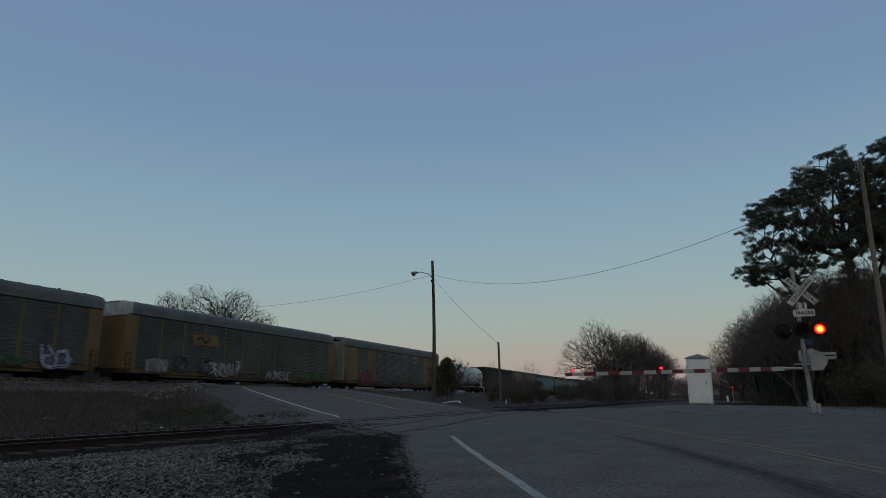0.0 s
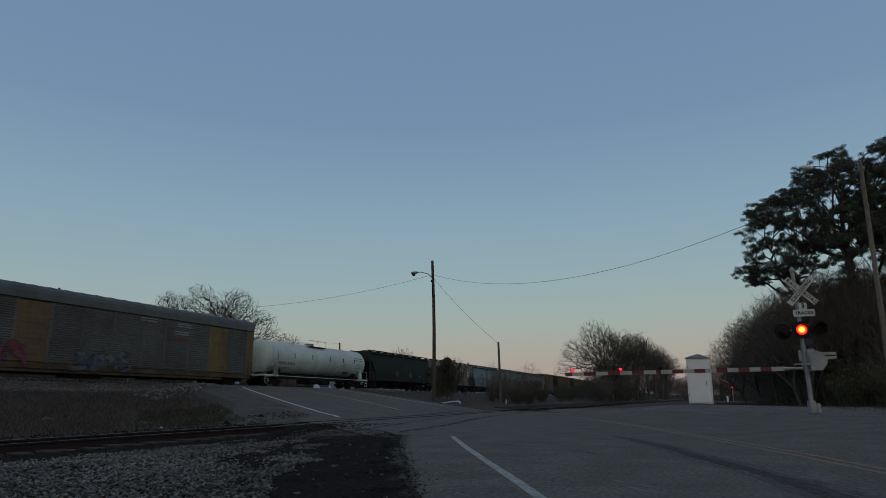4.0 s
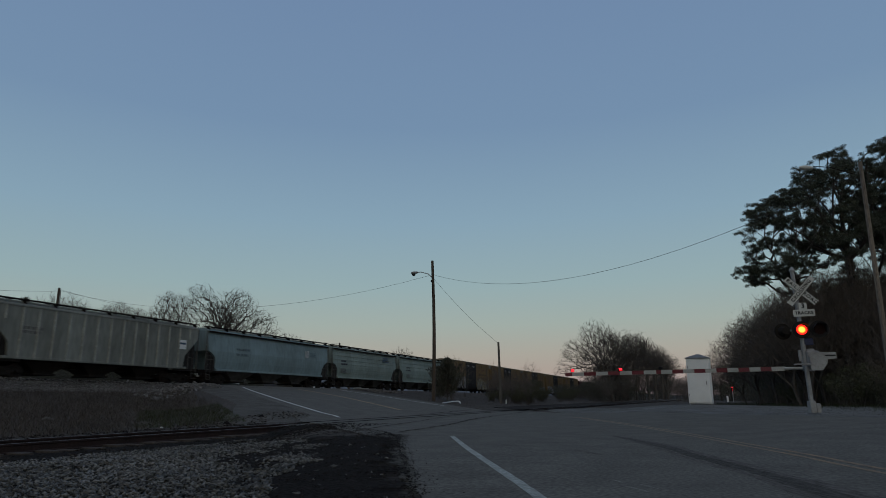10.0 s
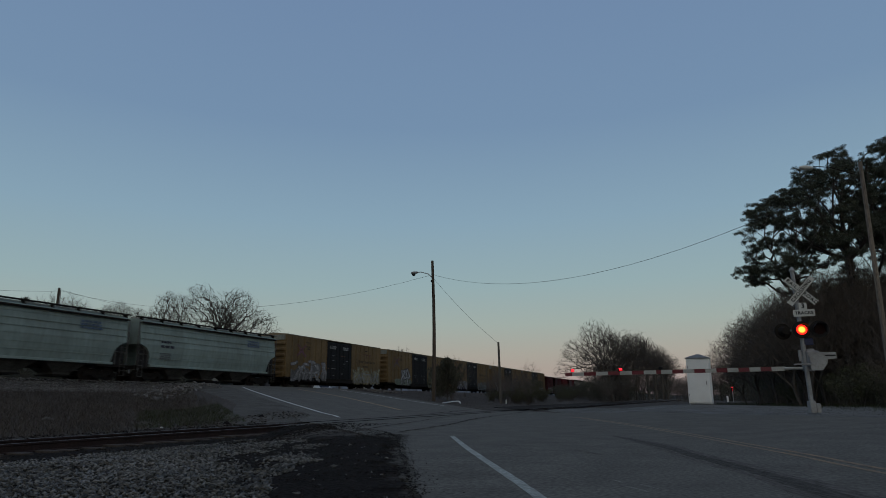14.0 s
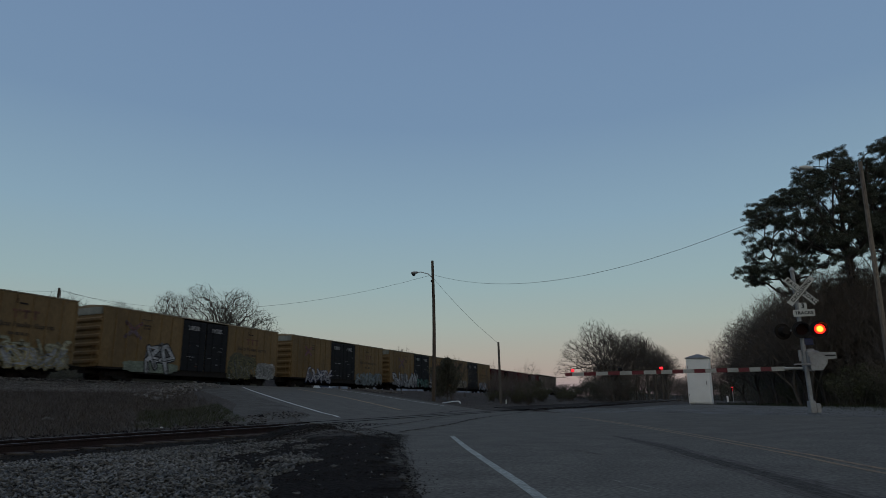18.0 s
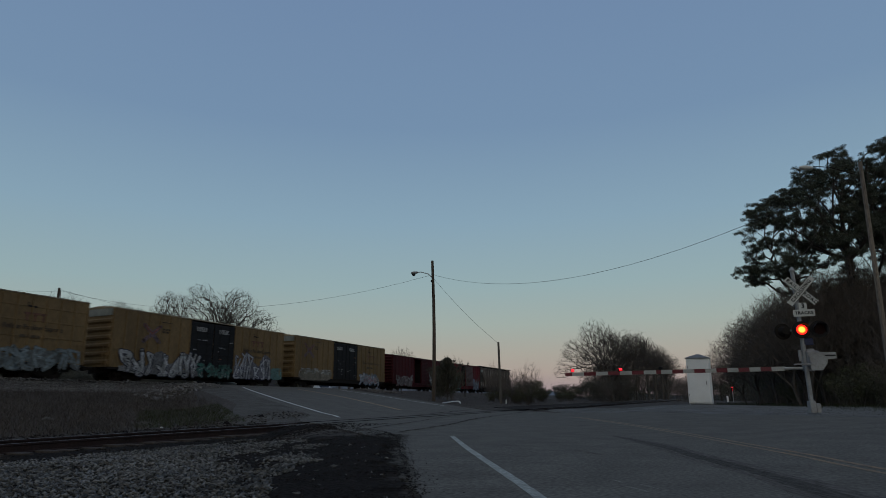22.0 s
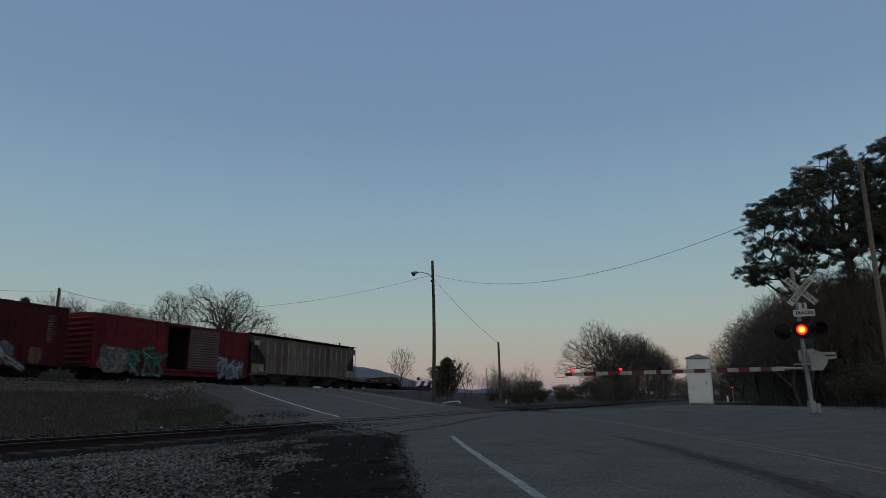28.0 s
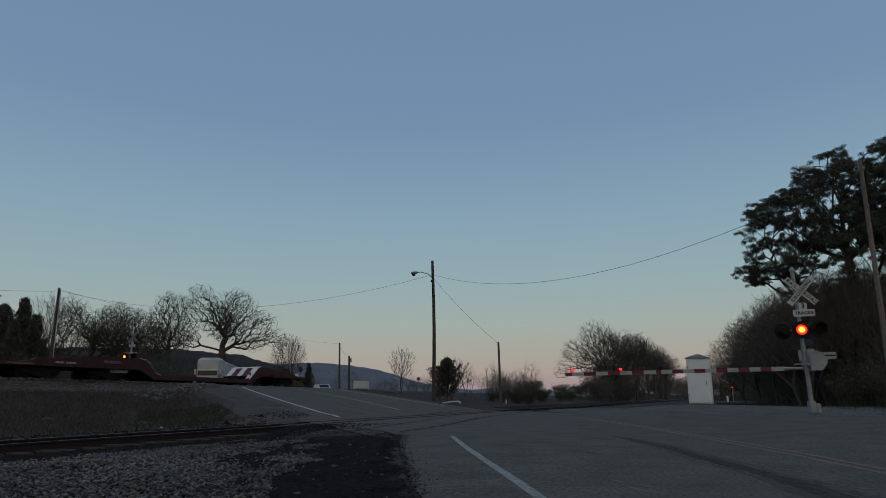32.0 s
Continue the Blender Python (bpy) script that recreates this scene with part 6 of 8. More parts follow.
# ---- poles, lamps and wires ----
def pole(name, base, top, r, material, label, bend=0.0, category="utility pole"):
    b, t = Vector(base), Vector(top)
    p = thing(name, label, category, Matrix.Translation(b))
    pts = [(t - b) * k + Vector((0.4, -1, 0)).normalized() * bend * math.sin(k * math.pi) for k in np.linspace(0, 1, 7)]
    pts[0] = pts[0] - Vector((0, 0, 0.5))
    Mesh().tube(pts, list(np.linspace(r, r * 0.68, 7)), 10).make("shaft", material, p)
    return p


def wire(a, b, sag, label, r=0.012, category="cable"):
    a, b = Vector(a), Vector(b)
    pts = [a.lerp(b, k) - Vector((0, 0, sag * 4 * k * (1 - k))) for k in np.linspace(0, 1, 21)]
    tagged(Mesh().tube(pts, r, 5).make("overhead_wire", WIRE), label, category)


A = pole("utility_pole", (54.59, 24.11, 0.9), (54.59, 24.11, 14.36), 0.19, POLE_WOOD, "tall brown wooden utility pole with a street lamp", 0.12)
m = Mesh().tube([(0, 0, 11.75), (-0.15, 0.36, 12.15), (-0.45, 1.05, 12.35), (-0.56, 1.3, 12.32)], 0.04, 8)
m.make("lamp_bracket", ALU, A, "curved grey lamp bracket")
lh = Mesh().loft([[(-0.56 + 0.28 * k * math.sin(a) * 0.6, 1.25 + dy, 12.32 + 0.12 * k * math.cos(a)) for a in np.linspace(0, 2 * math.pi, 12, endpoint=False)] for dy, k in ((0.0, 0.4), (0.2, 1.0), (0.5, 1.15), (0.75, 0.7), (0.82, 0.2))]).make("lamp_head", ALU, A, "grey cobra-head street lamp, unlit")
Mesh().tube([(-0.56, 1.75, 12.22), (-0.56, 1.75, 12.1), (-0.56, 1.75, 12.0)], [0.2, 0.18, 0.08], 12).make("lamp_globe", GLASS_DARK, lh)
Mesh().box(-0.35, 0.0, -0.03, 0.03, 11.3, 11.36).tube([(-0.3, 0, 11.36), (-0.3, 0, 11.5)], 0.05, 6).make("insulator_bracket", UNDER, A)
Mesh().tube([(-0.17, -0.05, 0.2), (-0.15, -0.05, 11.2)], 0.02, 5).make("conduit", UNDER, A)
B = pole("utility_pole", (64.06, 20.59, 0.3), (64.03, 20.66, 7.05), 0.16, GREY_WOOD, "short grey wooden pole holding a guy wire")
for z in (6.2, 5.9):
    Mesh().box(-0.16, 0.16, -0.03, 0.03, z - 0.3, z - 0.24).make("pole_bolt", UNDER, B)
C = pole("utility_pole", (49.83, 70.48, 1.9), (49.77, 70.63, 14.7), 0.2, POLE_WOOD, "wooden utility pole among bare trees beyond the railway", 0.0)
Mesh().tube([(0.1, -0.3, 0), (0.0, -0.1, 12.6)], 0.05, 6).make("riser_pipe", ALU, C, "pale riser pipe on the pole")
D = pole("utility_pole", (98.31, 61.79, 1.9), (98.23, 61.99, 11.77), 0.2, POLE_WOOD, "distant wooden utility pole")
E_ = pole("utility_pole", (110.47, 67.2, 1.9), (110.42, 67.33, 10.41), 0.26, POLE_WOOD, "distant short wooden pole with a transformer")
Mesh().tube([(0.3, 0, 7.2), (0.3, 0, 8.0)], 0.22, 10).make("transformer", ALU, E_)
wire((54.45, 24.3, 12.9), (49.77, 70.6, 14.4), 2.7, "thin sagging overhead wire from pole to pole")
wire((54.6, 24.0, 12.95), (31.4, -6.8, 10.4), 2.5, "thin sagging overhead wire across the road")
wire((54.6, 24.0, 12.6), (64.03, 20.66, 6.95), 0.35, "thin guy wire down to a short pole")
wire((49.77, 70.6, 14.3), (20, 62, 11.0), 0.6, "thin overhead wire between poles")
wire((49.77, 70.6, 14.5), (98.2, 62.0, 11.6), 1.0, "thin overhead wire between poles")
wire((98.2, 62.0, 11.5), (110.4, 67.3, 10.0), 0.4, "thin overhead wire between poles", 0.015)
DARK_WOOD = mat("weathered_pole_wood", (0.16, 0.135, 0.112), 0.95, 0.35, 2, 0.5, second=(0.10, 0.086, 0.074), stretch=(1, 1, 0.1))
S = pole("street_lamp", (31.36, -6.71, 0.2), (31.35, -7.05, 11.0), 0.12, DARK_WOOD, "weathered wooden street lamp pole among the pines", 0.0, "street lamp")
Mesh().tube([(0.0, 0, 10.3), (-0.4, 0.9, 10.62), (-0.7, 1.6, 10.66)], 0.02, 8).make("lamp_bracket", UNDER, S)
Mesh().loft([[(-0.7 - 0.25 * s + 0.11 * k * math.sin(a), 1.6 + 0.6 * s, 10.6 + 0.09 * k * math.cos(a)) for a in np.linspace(0, 2 * math.pi, 12, endpoint=False)] for s, k in ((0.0, 0.5), (0.2, 1.0), (0.6, 1.25), (0.9, 0.9), (1.0, 0.3))]).make("lamp_head", SIGN_WHITE, S, "pale cobra-head street lamp, unlit")

# ---- small things by the road ----
for x, y, s, colr, lab, cat in ((17.9, 15.75, 0.16, BLACK_DIRT, "black lump of torn rubber beside the rail", "rubber scrap"), (15.4, 16.2, 0.05, SIGN_WHITE, "small crumpled white paper scrap in the grass", "litter"), (14.9, 20.8, 0.16, GRAVEL, "pale crumpled plastic bag in the grass", "litter"), (34.2, 33.3, 0.09, GRAVEL, "white paper scrap beside the crossing", "litter"), (36.0, 34.6, 0.08, SIGN_WHITE, "white paper scrap beside the crossing", "litter"), (21.6, 17.3, 0.14, BLACK_DIRT, "black lump of torn rubber beside the rail", "rubber scrap")):
    rr = random.Random(int(x * 10))
    lump = Mesh().loft([[(s * (2.4 * f - 1.2) + s * 0.2 * rr.uniform(-1, 1), s * w * math.cos(a) * rr.uniform(0.7, 1.2), s * w * (0.45 + 0.5 * math.sin(a)) * rr.uniform(0.7, 1.2)) for a in np.linspace(0, 2 * math.pi, 9, endpoint=False)] for f, w in ((0, 0.15), (0.15, 0.6), (0.4, 0.85), (0.7, 0.6), (0.9, 0.5), (1.0, 0.1))])
    scrap = thing("rubber_scrap" if cat == "rubber scrap" else "litter", lab, cat, pose(x, y, ground_z(x, y) - 0.02, 0, 0, rr.uniform(-60, 60)))
    lump.make("lump", colr, scrap)
guard = thing("marker_bar", "white painted metal bar lying beside the road", "bar", pose(51.0, 20.85, ground_z(51, 20.85) + 0.02, 0, 0, 49))
Mesh().tube([(-1.7, 0, 0.06), (-1.4, 0, 0.2), (0, 0, 0.18), (1.7, 0, 0.06)], 0.055, 8).make("bar", WHITE_PAINT, guard)
stub = thing("marker_post", "small pale stub post beside the pole", "post", pose(64.3, 20.1, ground_z(64.3, 20.1)))
Mesh().tube([(0, 0, 0), (0.03, 0, 0.34), (0.08, 0, 0.42)], [0.1, 0.09, 0.05], 8).make("stub", SIGN_WHITE, stub)
sign = thing("road_sign", "small red-brown round sign on a thin post", "sign", pose(92.0, 43.2, 1.95, 0, 0, -60))
Mesh().tube([(0, 0, 0), (0, 0, 2.9)], 0.04, 6).make("post", ALU, sign)
Mesh().disc((0, -0.05, 2.7), (0, 1, 0), 0.28, 0.02, 18).make("disc", mat("sign_red", (0.16, 0.04, 0.03), 0.6, 0.2, 3, 0), sign)
far = thing("rail_signal", "distant railway signal mast showing red", "signal", pose(186.0, -4.4, 0.3, 0, 0, -80))
Mesh().tube([(0, 0, 0), (0, 0, 3.6)], 0.08, 8).make("mast", ALU, far)
Mesh().box(-0.25, 0.25, -0.08, 0.0, 2.9, 4.0, 0.03).make("target", BLACK_PAINT, far)
Mesh().disc((0, -0.1, 3.75), (0, 1, 0), 0.15, 0.03, 14).disc((0, -0.1, 3.1), (0, 1, 0), 0.09, 0.03, 14).make("light", LAMP_SMALL, far, "glowing red signal light")
Mesh().box(-1.6, -1.2, -0.2, 0.2, 0, 1.5, 0.03).make("case", WHITE_PAINT, far, "white instrument case")


# ---- vehicles waiting beyond the crossing ----
def wheel_parts(v, pts, r=0.45, w=0.25):
    for x, y in pts:
        t = Mesh().tube([(x, y - w / 2, r), (x, y - w / 2 + 0.03, r), (x, y + w / 2 - 0.03, r), (x, y + w / 2, r)], [r * 0.9, r, r, r * 0.9], 18).make("wheel", BLACK_PAINT, v, "black tyre")
        Mesh().disc((x, y, r), (0, 1, 0), r * 0.55, w + 0.01, 14).make("rim", ALU, t)


# white paint darkened to carry the shade the truck stands in
TRUCK_SHADED_WHITE = mat("shaded_white_truck_paint", (0.40, 0.42, 0.42), 0.55, 0.15, 1.2, 0.05, second=(0.3, 0.315, 0.315))
truck = thing("box_truck", "white box truck waiting beyond the railway crossing", "truck", pose(50.98, 46.5, 1.95, 0, 0, 33))
Mesh().box(-3.6, 8.2, -1.0, 1.0, 1.2, 3.1, 0.05).make("cargo_box", TRUCK_SHADED_WHITE, truck, "white cargo box")
for k in range(12):
    Mesh().box(-3.5 + k * 1.05, -3.46 + k * 1.05, -1.012, -0.998, 1.3, 3.0).make("panel_seam", UNDER_GREY, truck)


def rounded_front(x, y, z0, z1, c):
    """One upright slice of the cab with rounded upper corners."""
    arc = [(y - c + c * math.sin(a), z1 - c + c * math.cos(a)) for a in np.linspace(math.pi / 2, 0, 6)]
    return [(x, -yy, zz) for yy, zz in [(y, z0)] + arc] + [(x, yy, zz) for yy, zz in reversed([(y, z0)] + arc)]


Mesh().loft([rounded_front(-6.1, 0.9, 1.1, 2.1, 0.12), rounded_front(-6.02, 0.97, 1.1, 2.2, 0.14)]).make("cab", TRUCK_SHADED_WHITE, truck, "white cab front")
Mesh().loft([rounded_front(-6.0, 0.9, 2.2, 3.05, 0.3), rounded_front(-5.85, 0.99, 2.2, 3.22, 0.32), rounded_front(-5.3, 1.0, 1.1, 3.3, 0.3), rounded_front(-3.8, 1.0, 1.1, 3.3, 0.25)]).make("fairing", TRUCK_SHADED_WHITE, truck, "white rounded roof fairing over the windscreen")
Mesh().box(-6.13, -6.09, -0.86, 0.86, 1.62, 2.06, 0.01).make("windscreen", GLASS_DARK, truck, "dark windscreen")
Mesh().box(-5.2, -4.3, -1.012, -0.998, 1.6, 2.25).make("side_window", GLASS_DARK, truck)
for yy in (-1.12, 1.12):
    Mesh().box(-6.05, -5.95, yy - 0.09, yy + 0.09, 1.7, 2.2, 0.02).make("mirror", TRUCK_SHADED_WHITE, truck, "white side mirror")
Mesh().box(-6.12, -4.15, -0.92, 0.92, 0.5, 1.1, 0.05).make("engine_bay", UNDER, truck, "dark grille and fender band")
Mesh().box(-6.3, -6.12, -0.95, 0.95, 0.45, 0.75, 0.03).make("bumper", UNDER, truck)
Mesh().box(-4.0, 6.0, -0.5, 0.5, 0.55, 0.95).make("chassis", UNDER, truck)
for y in (-0.7, 0.7):
    Mesh().box(-6.24, -6.18, y - 0.16, y + 0.16, 0.9, 1.1, 0.02).make("headlight", GLASS_DARK, truck)
wheel_parts(truck, [(-5.1, -0.85), (-5.1, 0.85), (3.6, -0.85), (3.6, 0.85)], 0.48)
auto = thing("white_car", "white car waiting behind the road crest", "car", pose(71.3, 47.5, 1.95, 0, 0, 50))
Mesh().side([(-2.2, 0.35), (2.2, 0.35), (2.25, 0.8), (2.0, 0.95), (-1.2, 1.0), (-2.2, 0.8)], -0.88, 0.88).make("body", WHITE_PAINT, auto)
Mesh().side([(-1.3, 0.98), (-0.6, 1.45), (1.0, 1.48), (1.9, 0.98)], -0.74, 0.74).make("cabin", WHITE_PAINT, auto)
Mesh().add([(-1.27, -0.66, 1.03), (-1.27, 0.66, 1.03), (-0.68, 0.62, 1.42), (-0.68, -0.62, 1.42)], [(0, 1, 2, 3)]).make("windscreen", GLASS_DARK, auto)
Mesh().box(-0.7, 1.2, -0.755, -0.742, 1.05, 1.36).make("side_window", GLASS_DARK, auto)
wheel_parts(auto, [(-1.4, -0.8), (-1.4, 0.8), (1.4, -0.8), (1.4, 0.8)], 0.33, 0.2)


# ---- loose stones and grass ----
def mesh_from_arrays(name, verts, faces, material):
    me = bpy.data.meshes.new(name)
    nv, nf, k = len(verts), len(faces), faces.shape[1]
    me.vertices.add(nv)
    me.vertices.foreach_set("co", np.ascontiguousarray(verts, dtype=np.float32).ravel())
    me.loops.add(nf * k)
    me.loops.foreach_set("vertex_index", np.ascontiguousarray(faces, dtype=np.int32).ravel())
    me.polygons.add(nf)
    me.polygons.foreach_set("loop_start", np.arange(0, nf * k, k, dtype=np.int32))
    me.polygons.foreach_set("loop_total", np.full(nf, k, dtype=np.int32))
    me.materials.append(material)
    me.update(calc_edges=True)
    return new(name, me)


def scatter_stones(name, places, sizes, material, label, seed, category="gravel"):
    """Angular stones: each an uneven eight-sided lump."""
    r = np.random.RandomState(seed)
    n = len(places)
    base = np.array([(1, 0, 0), (-1, 0, 0), (0, 1, 0), (0, -1, 0), (0, 0, 0.8), (0, 0, -0.8)], float)
    tri = np.array([(0, 2, 4), (2, 1, 4), (1, 3, 4), (3, 0, 4), (2, 0, 5), (1, 2, 5), (3, 1, 5), (0, 3, 5)])
    v = base[None] * r.uniform(0.5, 1.35, (n, 6, 1)) * np.array([1.45, 0.95, 0.6]) + r.uniform(-0.38, 0.38, (n, 6, 3))
    a = r.uniform(0, 6.28, n)
    b = r.uniform(-0.7, 0.7, n)
    ca, sa, cb, sb = np.cos(a)[:, None], np.sin(a)[:, None], np.cos(b)[:, None], np.sin(b)[:, None]
    x, y, z = v[..., 0], v[..., 1], v[..., 2]
    x, z = x * cb - z * sb, x * sb + z * cb
    x, y = x * ca - y * sa, x * sa + y * ca
    v = np.stack([x, y, z], -1) * sizes[:, None, None] + places[:, None, :]
    f = (tri[None] + 6 * np.arange(n)[:, None, None]).reshape(-1, 3)
    return tagged(mesh_from_arrays(name, v.reshape(-1, 3), f, material), label, category, kind="stuff")


# serves oily fouled stones and also the painted shade below the train
OILY_SHADE_STONE = mat("oily_shade_ballast_stone", (0.03, 0.027, 0.026), 1.0, 0.3, 3, 0.3, second=(0.02, 0.018, 0.017), island=0.5, spec=0.1)


def ballast():
    r = np.random.RandomState(4)
    pts = []
    while len(pts) < 32000:
        x, y = r.uniform(1.5, 17.5), r.uniform(2.2, 12.0)
        if x < 0.5 * y:
            continue
        edge = np.interp(x, [1.5, 4.6, 5.8, 7.0, 8.0, 10.0, 11.5, 13.0, 17.5], [2.4, 3.55, 4.45, 4.85, 5.2, 6.6, 8.2, 10.4, 12.8]) + 0.35 * noise.noise((x * 1.3, y * 1.3, 5.0))
        d = y - edge
        if y > 10.3 and r.rand() < (y - 10.3) * 1.1:
            continue
        if d < 0 and (d < -1.2 or r.rand() > 0.012):
            continue
        if d > 0 and d < 2.2 and x > 6.6 and noise.noise((x * 1.1, y * 1.1, 9.0)) < 0.22 - 0.2 * d and r.rand() < 0.93:
            continue
        hump = 0.03 * noise.noise((x * 0.8, y * 0.8, 0))
        pts.append((x, y, ground_z(x, y) - 0.015 + hump + r.uniform(0, 0.035)))
    p = np.array(pts)
    scatter_stones("ballast", p, r.uniform(0.012, 0.034, len(p)), STONE, "grey angular track ballast stones", 5, "ballast")
    p = []
    for _ in range(9500):
        x, y = r.uniform(4, 19.5), r.uniform(10.0, 15.8)
        p.append((x, y, ground_z(x, y) - 0.04 + r.uniform(0, 0.05) - (0.05 if 12.9 < y < 14.4 else 0)))
    p = np.array(p)
    scatter_stones("fouled_ballast", p, r.uniform(0.015, 0.04, len(p)), OILY_SHADE_STONE, "dark fouled ballast between and behind the rails", 6, "ballast")
    p = []
    while len(p) < 15000:
        x, y = r.uniform(12, 66), r.uniform(32.6, 38.0)
        if 37.5 < x - (y - 34) * 0.85 < 60 or (y < 34.2 and r.rand() < 0.6):
            continue
        p.append((x, y, ground_z(x, y) - 0.02 + r.uniform(0, 0.1)))
    p = np.array(p)
    near = p[:, 1] < 37.5 + r.uniform(-0.3, 0.3, len(p))
    scatter_stones("main_ballast", p[near], r.uniform(0.03, 0.07, near.sum()), MAIN_STONE, "grey ballast shoulder of the main line", 7, "ballast")
    # shade under the cars is put into the darker stone colour
    scatter_stones("main_ballast", p[~near], r.uniform(0.03, 0.07, (~near).sum()), OILY_SHADE_STONE, "main line ballast darkened for the shade under the cars", 17, "ballast")
    p = []
    while len(p) < 12000:
        x, y = r.uniform(12, 54), r.uniform(-8.5, 10.5)
        e = np.interp(x, [10, 15, 20, 25, 31, 37, 44, 60], [-7.4, -5.5, -3.7, -1.1, 2.9, 8.4, 11, 11.5])
        if y > e + r.uniform(-0.6, 0.9):
            continue
        p.append((x, y, ground_z(x, y) + 0.03 + r.uniform(-0.01, 0.02)))
    p = np.array(p)
    scatter_stones("verge_gravel", p, r.uniform(0.006, 0.02, len(p)), GRAVEL, "loose pale gravel on the road verge", 8)
    p = []
    while len(p) < 2600:
        s = r.uniform(0, 16.5)
        e = curve_at(DIRT_EDGE[1:], s / 16.5)
        d = r.exponential(0.07) * (1 if r.rand() < 0.75 else -1.5)
        x, y = e.x + 0.5 * d, e.y - 0.85 * d
        p.append((x, y, ground_z(x, y) + 0.012))
    p = np.array(p)
    scatter_stones("dirt_crumbs", p, r.uniform(0.003, 0.010, len(p)), FOULED_SHADE_BED, "black dirt crumbs strewn over the road edge", 19, "dirt")
    p = []
    while len(p) < 5500:
        x, y = r.uniform(2, 17), r.uniform(1.0, 11.5)
        lo, hi = np.interp(x, [2, 5, 7.6, 10.1, 13, 15.4, 19], [0.95, 2.42, 3.8, 5.15, 6.75, 8.7, 12.6]), np.interp(x, [1.5, 4.2, 5.6, 7.6, 10.2, 13.5, 17.5], [2.2, 3.7, 4.8, 6.8, 9.2, 11.6, 12.9])
        if lo < y < hi and noise.noise((x * 1.2, y * 1.2, 3.0)) > r.uniform(-0.5, 0.4):
            p.append((x, y, ground_z(x, y) + 0.016))
    p = np.array(p)
    scatter_stones("dirt_gravel", p, r.uniform(0.003, 0.015, len(p)), OILY_SHADE_STONE, "small dark stones trodden into the dirt", 29, "gravel")
    p = []
    for _ in range(260):
        x, y = r.uniform(27, 38), 0
        y = np.interp(x, [27, 38], [30, 36.0]) + r.uniform(-1.5, 1.2)
        p.append((x, y, ground_z(x, y) + r.uniform(-0.03, 0.15)))
    p = np.array(p)
    scatter_stones("rubble_heap", p, r.uniform(0.04, 0.15, len(p)), MAIN_STONE, "heap of broken asphalt and rubble beside the crossing", 9, "rubble")
    p = []
    for _ in range(420):
        x = r.uniform(16, 25)
        y = np.interp(x, [16, 25], [15.6, 17.6]) + r.uniform(-0.7, 1.0)
        p.append((x, y, ground_z(x, y) + r.uniform(0.0, 0.04)))
    p = np.array(p)
    scatter_stones("edge_rubble", p, r.uniform(0.012, 0.06, len(p)), DARK_STONE, "broken asphalt crumbs along the road edge", 10, "rubble")


def grass(name, n, area, hmin, hmax, material, label, seed, keep=None):
    r = np.random.RandomState(seed)
    p = []
    while len(p) < n:
        x, y = r.uniform(area[0], area[1]), r.uniform(area[2], area[3])
        if keep and not keep(x, y, r):
            continue
        p.append((x, y, ground_z(x, y) - 0.05))
    p = np.array(p)
    h = r.uniform(hmin, hmax, n)
    a = r.uniform(0, 6.28, n)
    w = r.uniform(0.003, 0.010, n)
    lean = r.normal(0, 0.75, (n, 2)) * h[:, None]
    side = np.stack([np.cos(a) * w, np.sin(a) * w, np.zeros(n)], -1)
    mid = np.concatenate([lean * 0.35, (h * 0.6)[:, None]], 1)
    top = np.concatenate([lean, h[:, None]], 1)
    v = np.stack([p - side, p + side, p + mid + side * 0.7, p + mid - side * 0.7, p + top], 1)
    k = 5 * np.arange(n)[:, None]
    f = np.concatenate([np.stack([k + 0, k + 1, k + 2], -1), np.stack([k + 0, k + 2, k + 3], -1), np.stack([k + 3, k + 2, k + 4], -1)], 1).reshape(-1, 3)
    tagged(mesh_from_arrays(name, v.reshape(-1, 3), f, material), label, "grass", kind="stuff")


def in_field(x, y, r):
    return left_of_road(x, y) > 2.4 + r.uniform(0, 1.2) + (3.4 if 15 < y < 24 and r.rand() < 0.85 else 0)


ballast()
grass("dead_stalks", 900, (9, 34, 15.8, 33.0), 0.3, 0.75, GRASS, "sparse tall dead grass stalks on the bank", 31, in_field)
grass("dry_grass", 62000, (8, 34, 15.6, 33.2), 0.05, 0.24, GRASS, "dead brown grass on the bank between the tracks", 11, in_field)
grass("green_grass", 6500, (14, 27, 16.2, 24), 0.07, 0.2, GREEN_GRASS, "patch of short green grass beside the road", 12, lambda x, y, r: 2.4 < left_of_road(x, y) < 6.2 and noise.noise((x * 0.35, y * 0.35, 2)) > -0.35)
grass("verge_weeds", 5000, (44, 110, 15.6, 34), 0.05, 0.3, GRASS, "dead weeds beside the siding", 13, lambda x, y, r: left_of_road(x, y) < -13.5)
grass("wood_edge_grass", 9000, (24, 90, -16, 0), 0.08, 0.4, GREEN_GRASS, "dull green weeds along the wood edge", 14, lambda x, y, r: y < np.interp(x, [24, 40, 90], [-5.2, -3.0, 2.0]))
grass("far_bank_grass", 9000, (20, 130, 42.3, 54), 0.3, 1.0, GRASS, "dead grass beyond the main line", 15, lambda x, y, r: abs(left_of_road(x, y) + 6) > 10)


# ---- trees ----
def unit(v):
    return v / np.maximum(1e-9, np.linalg.norm(v, axis=-1, keepdims=True))


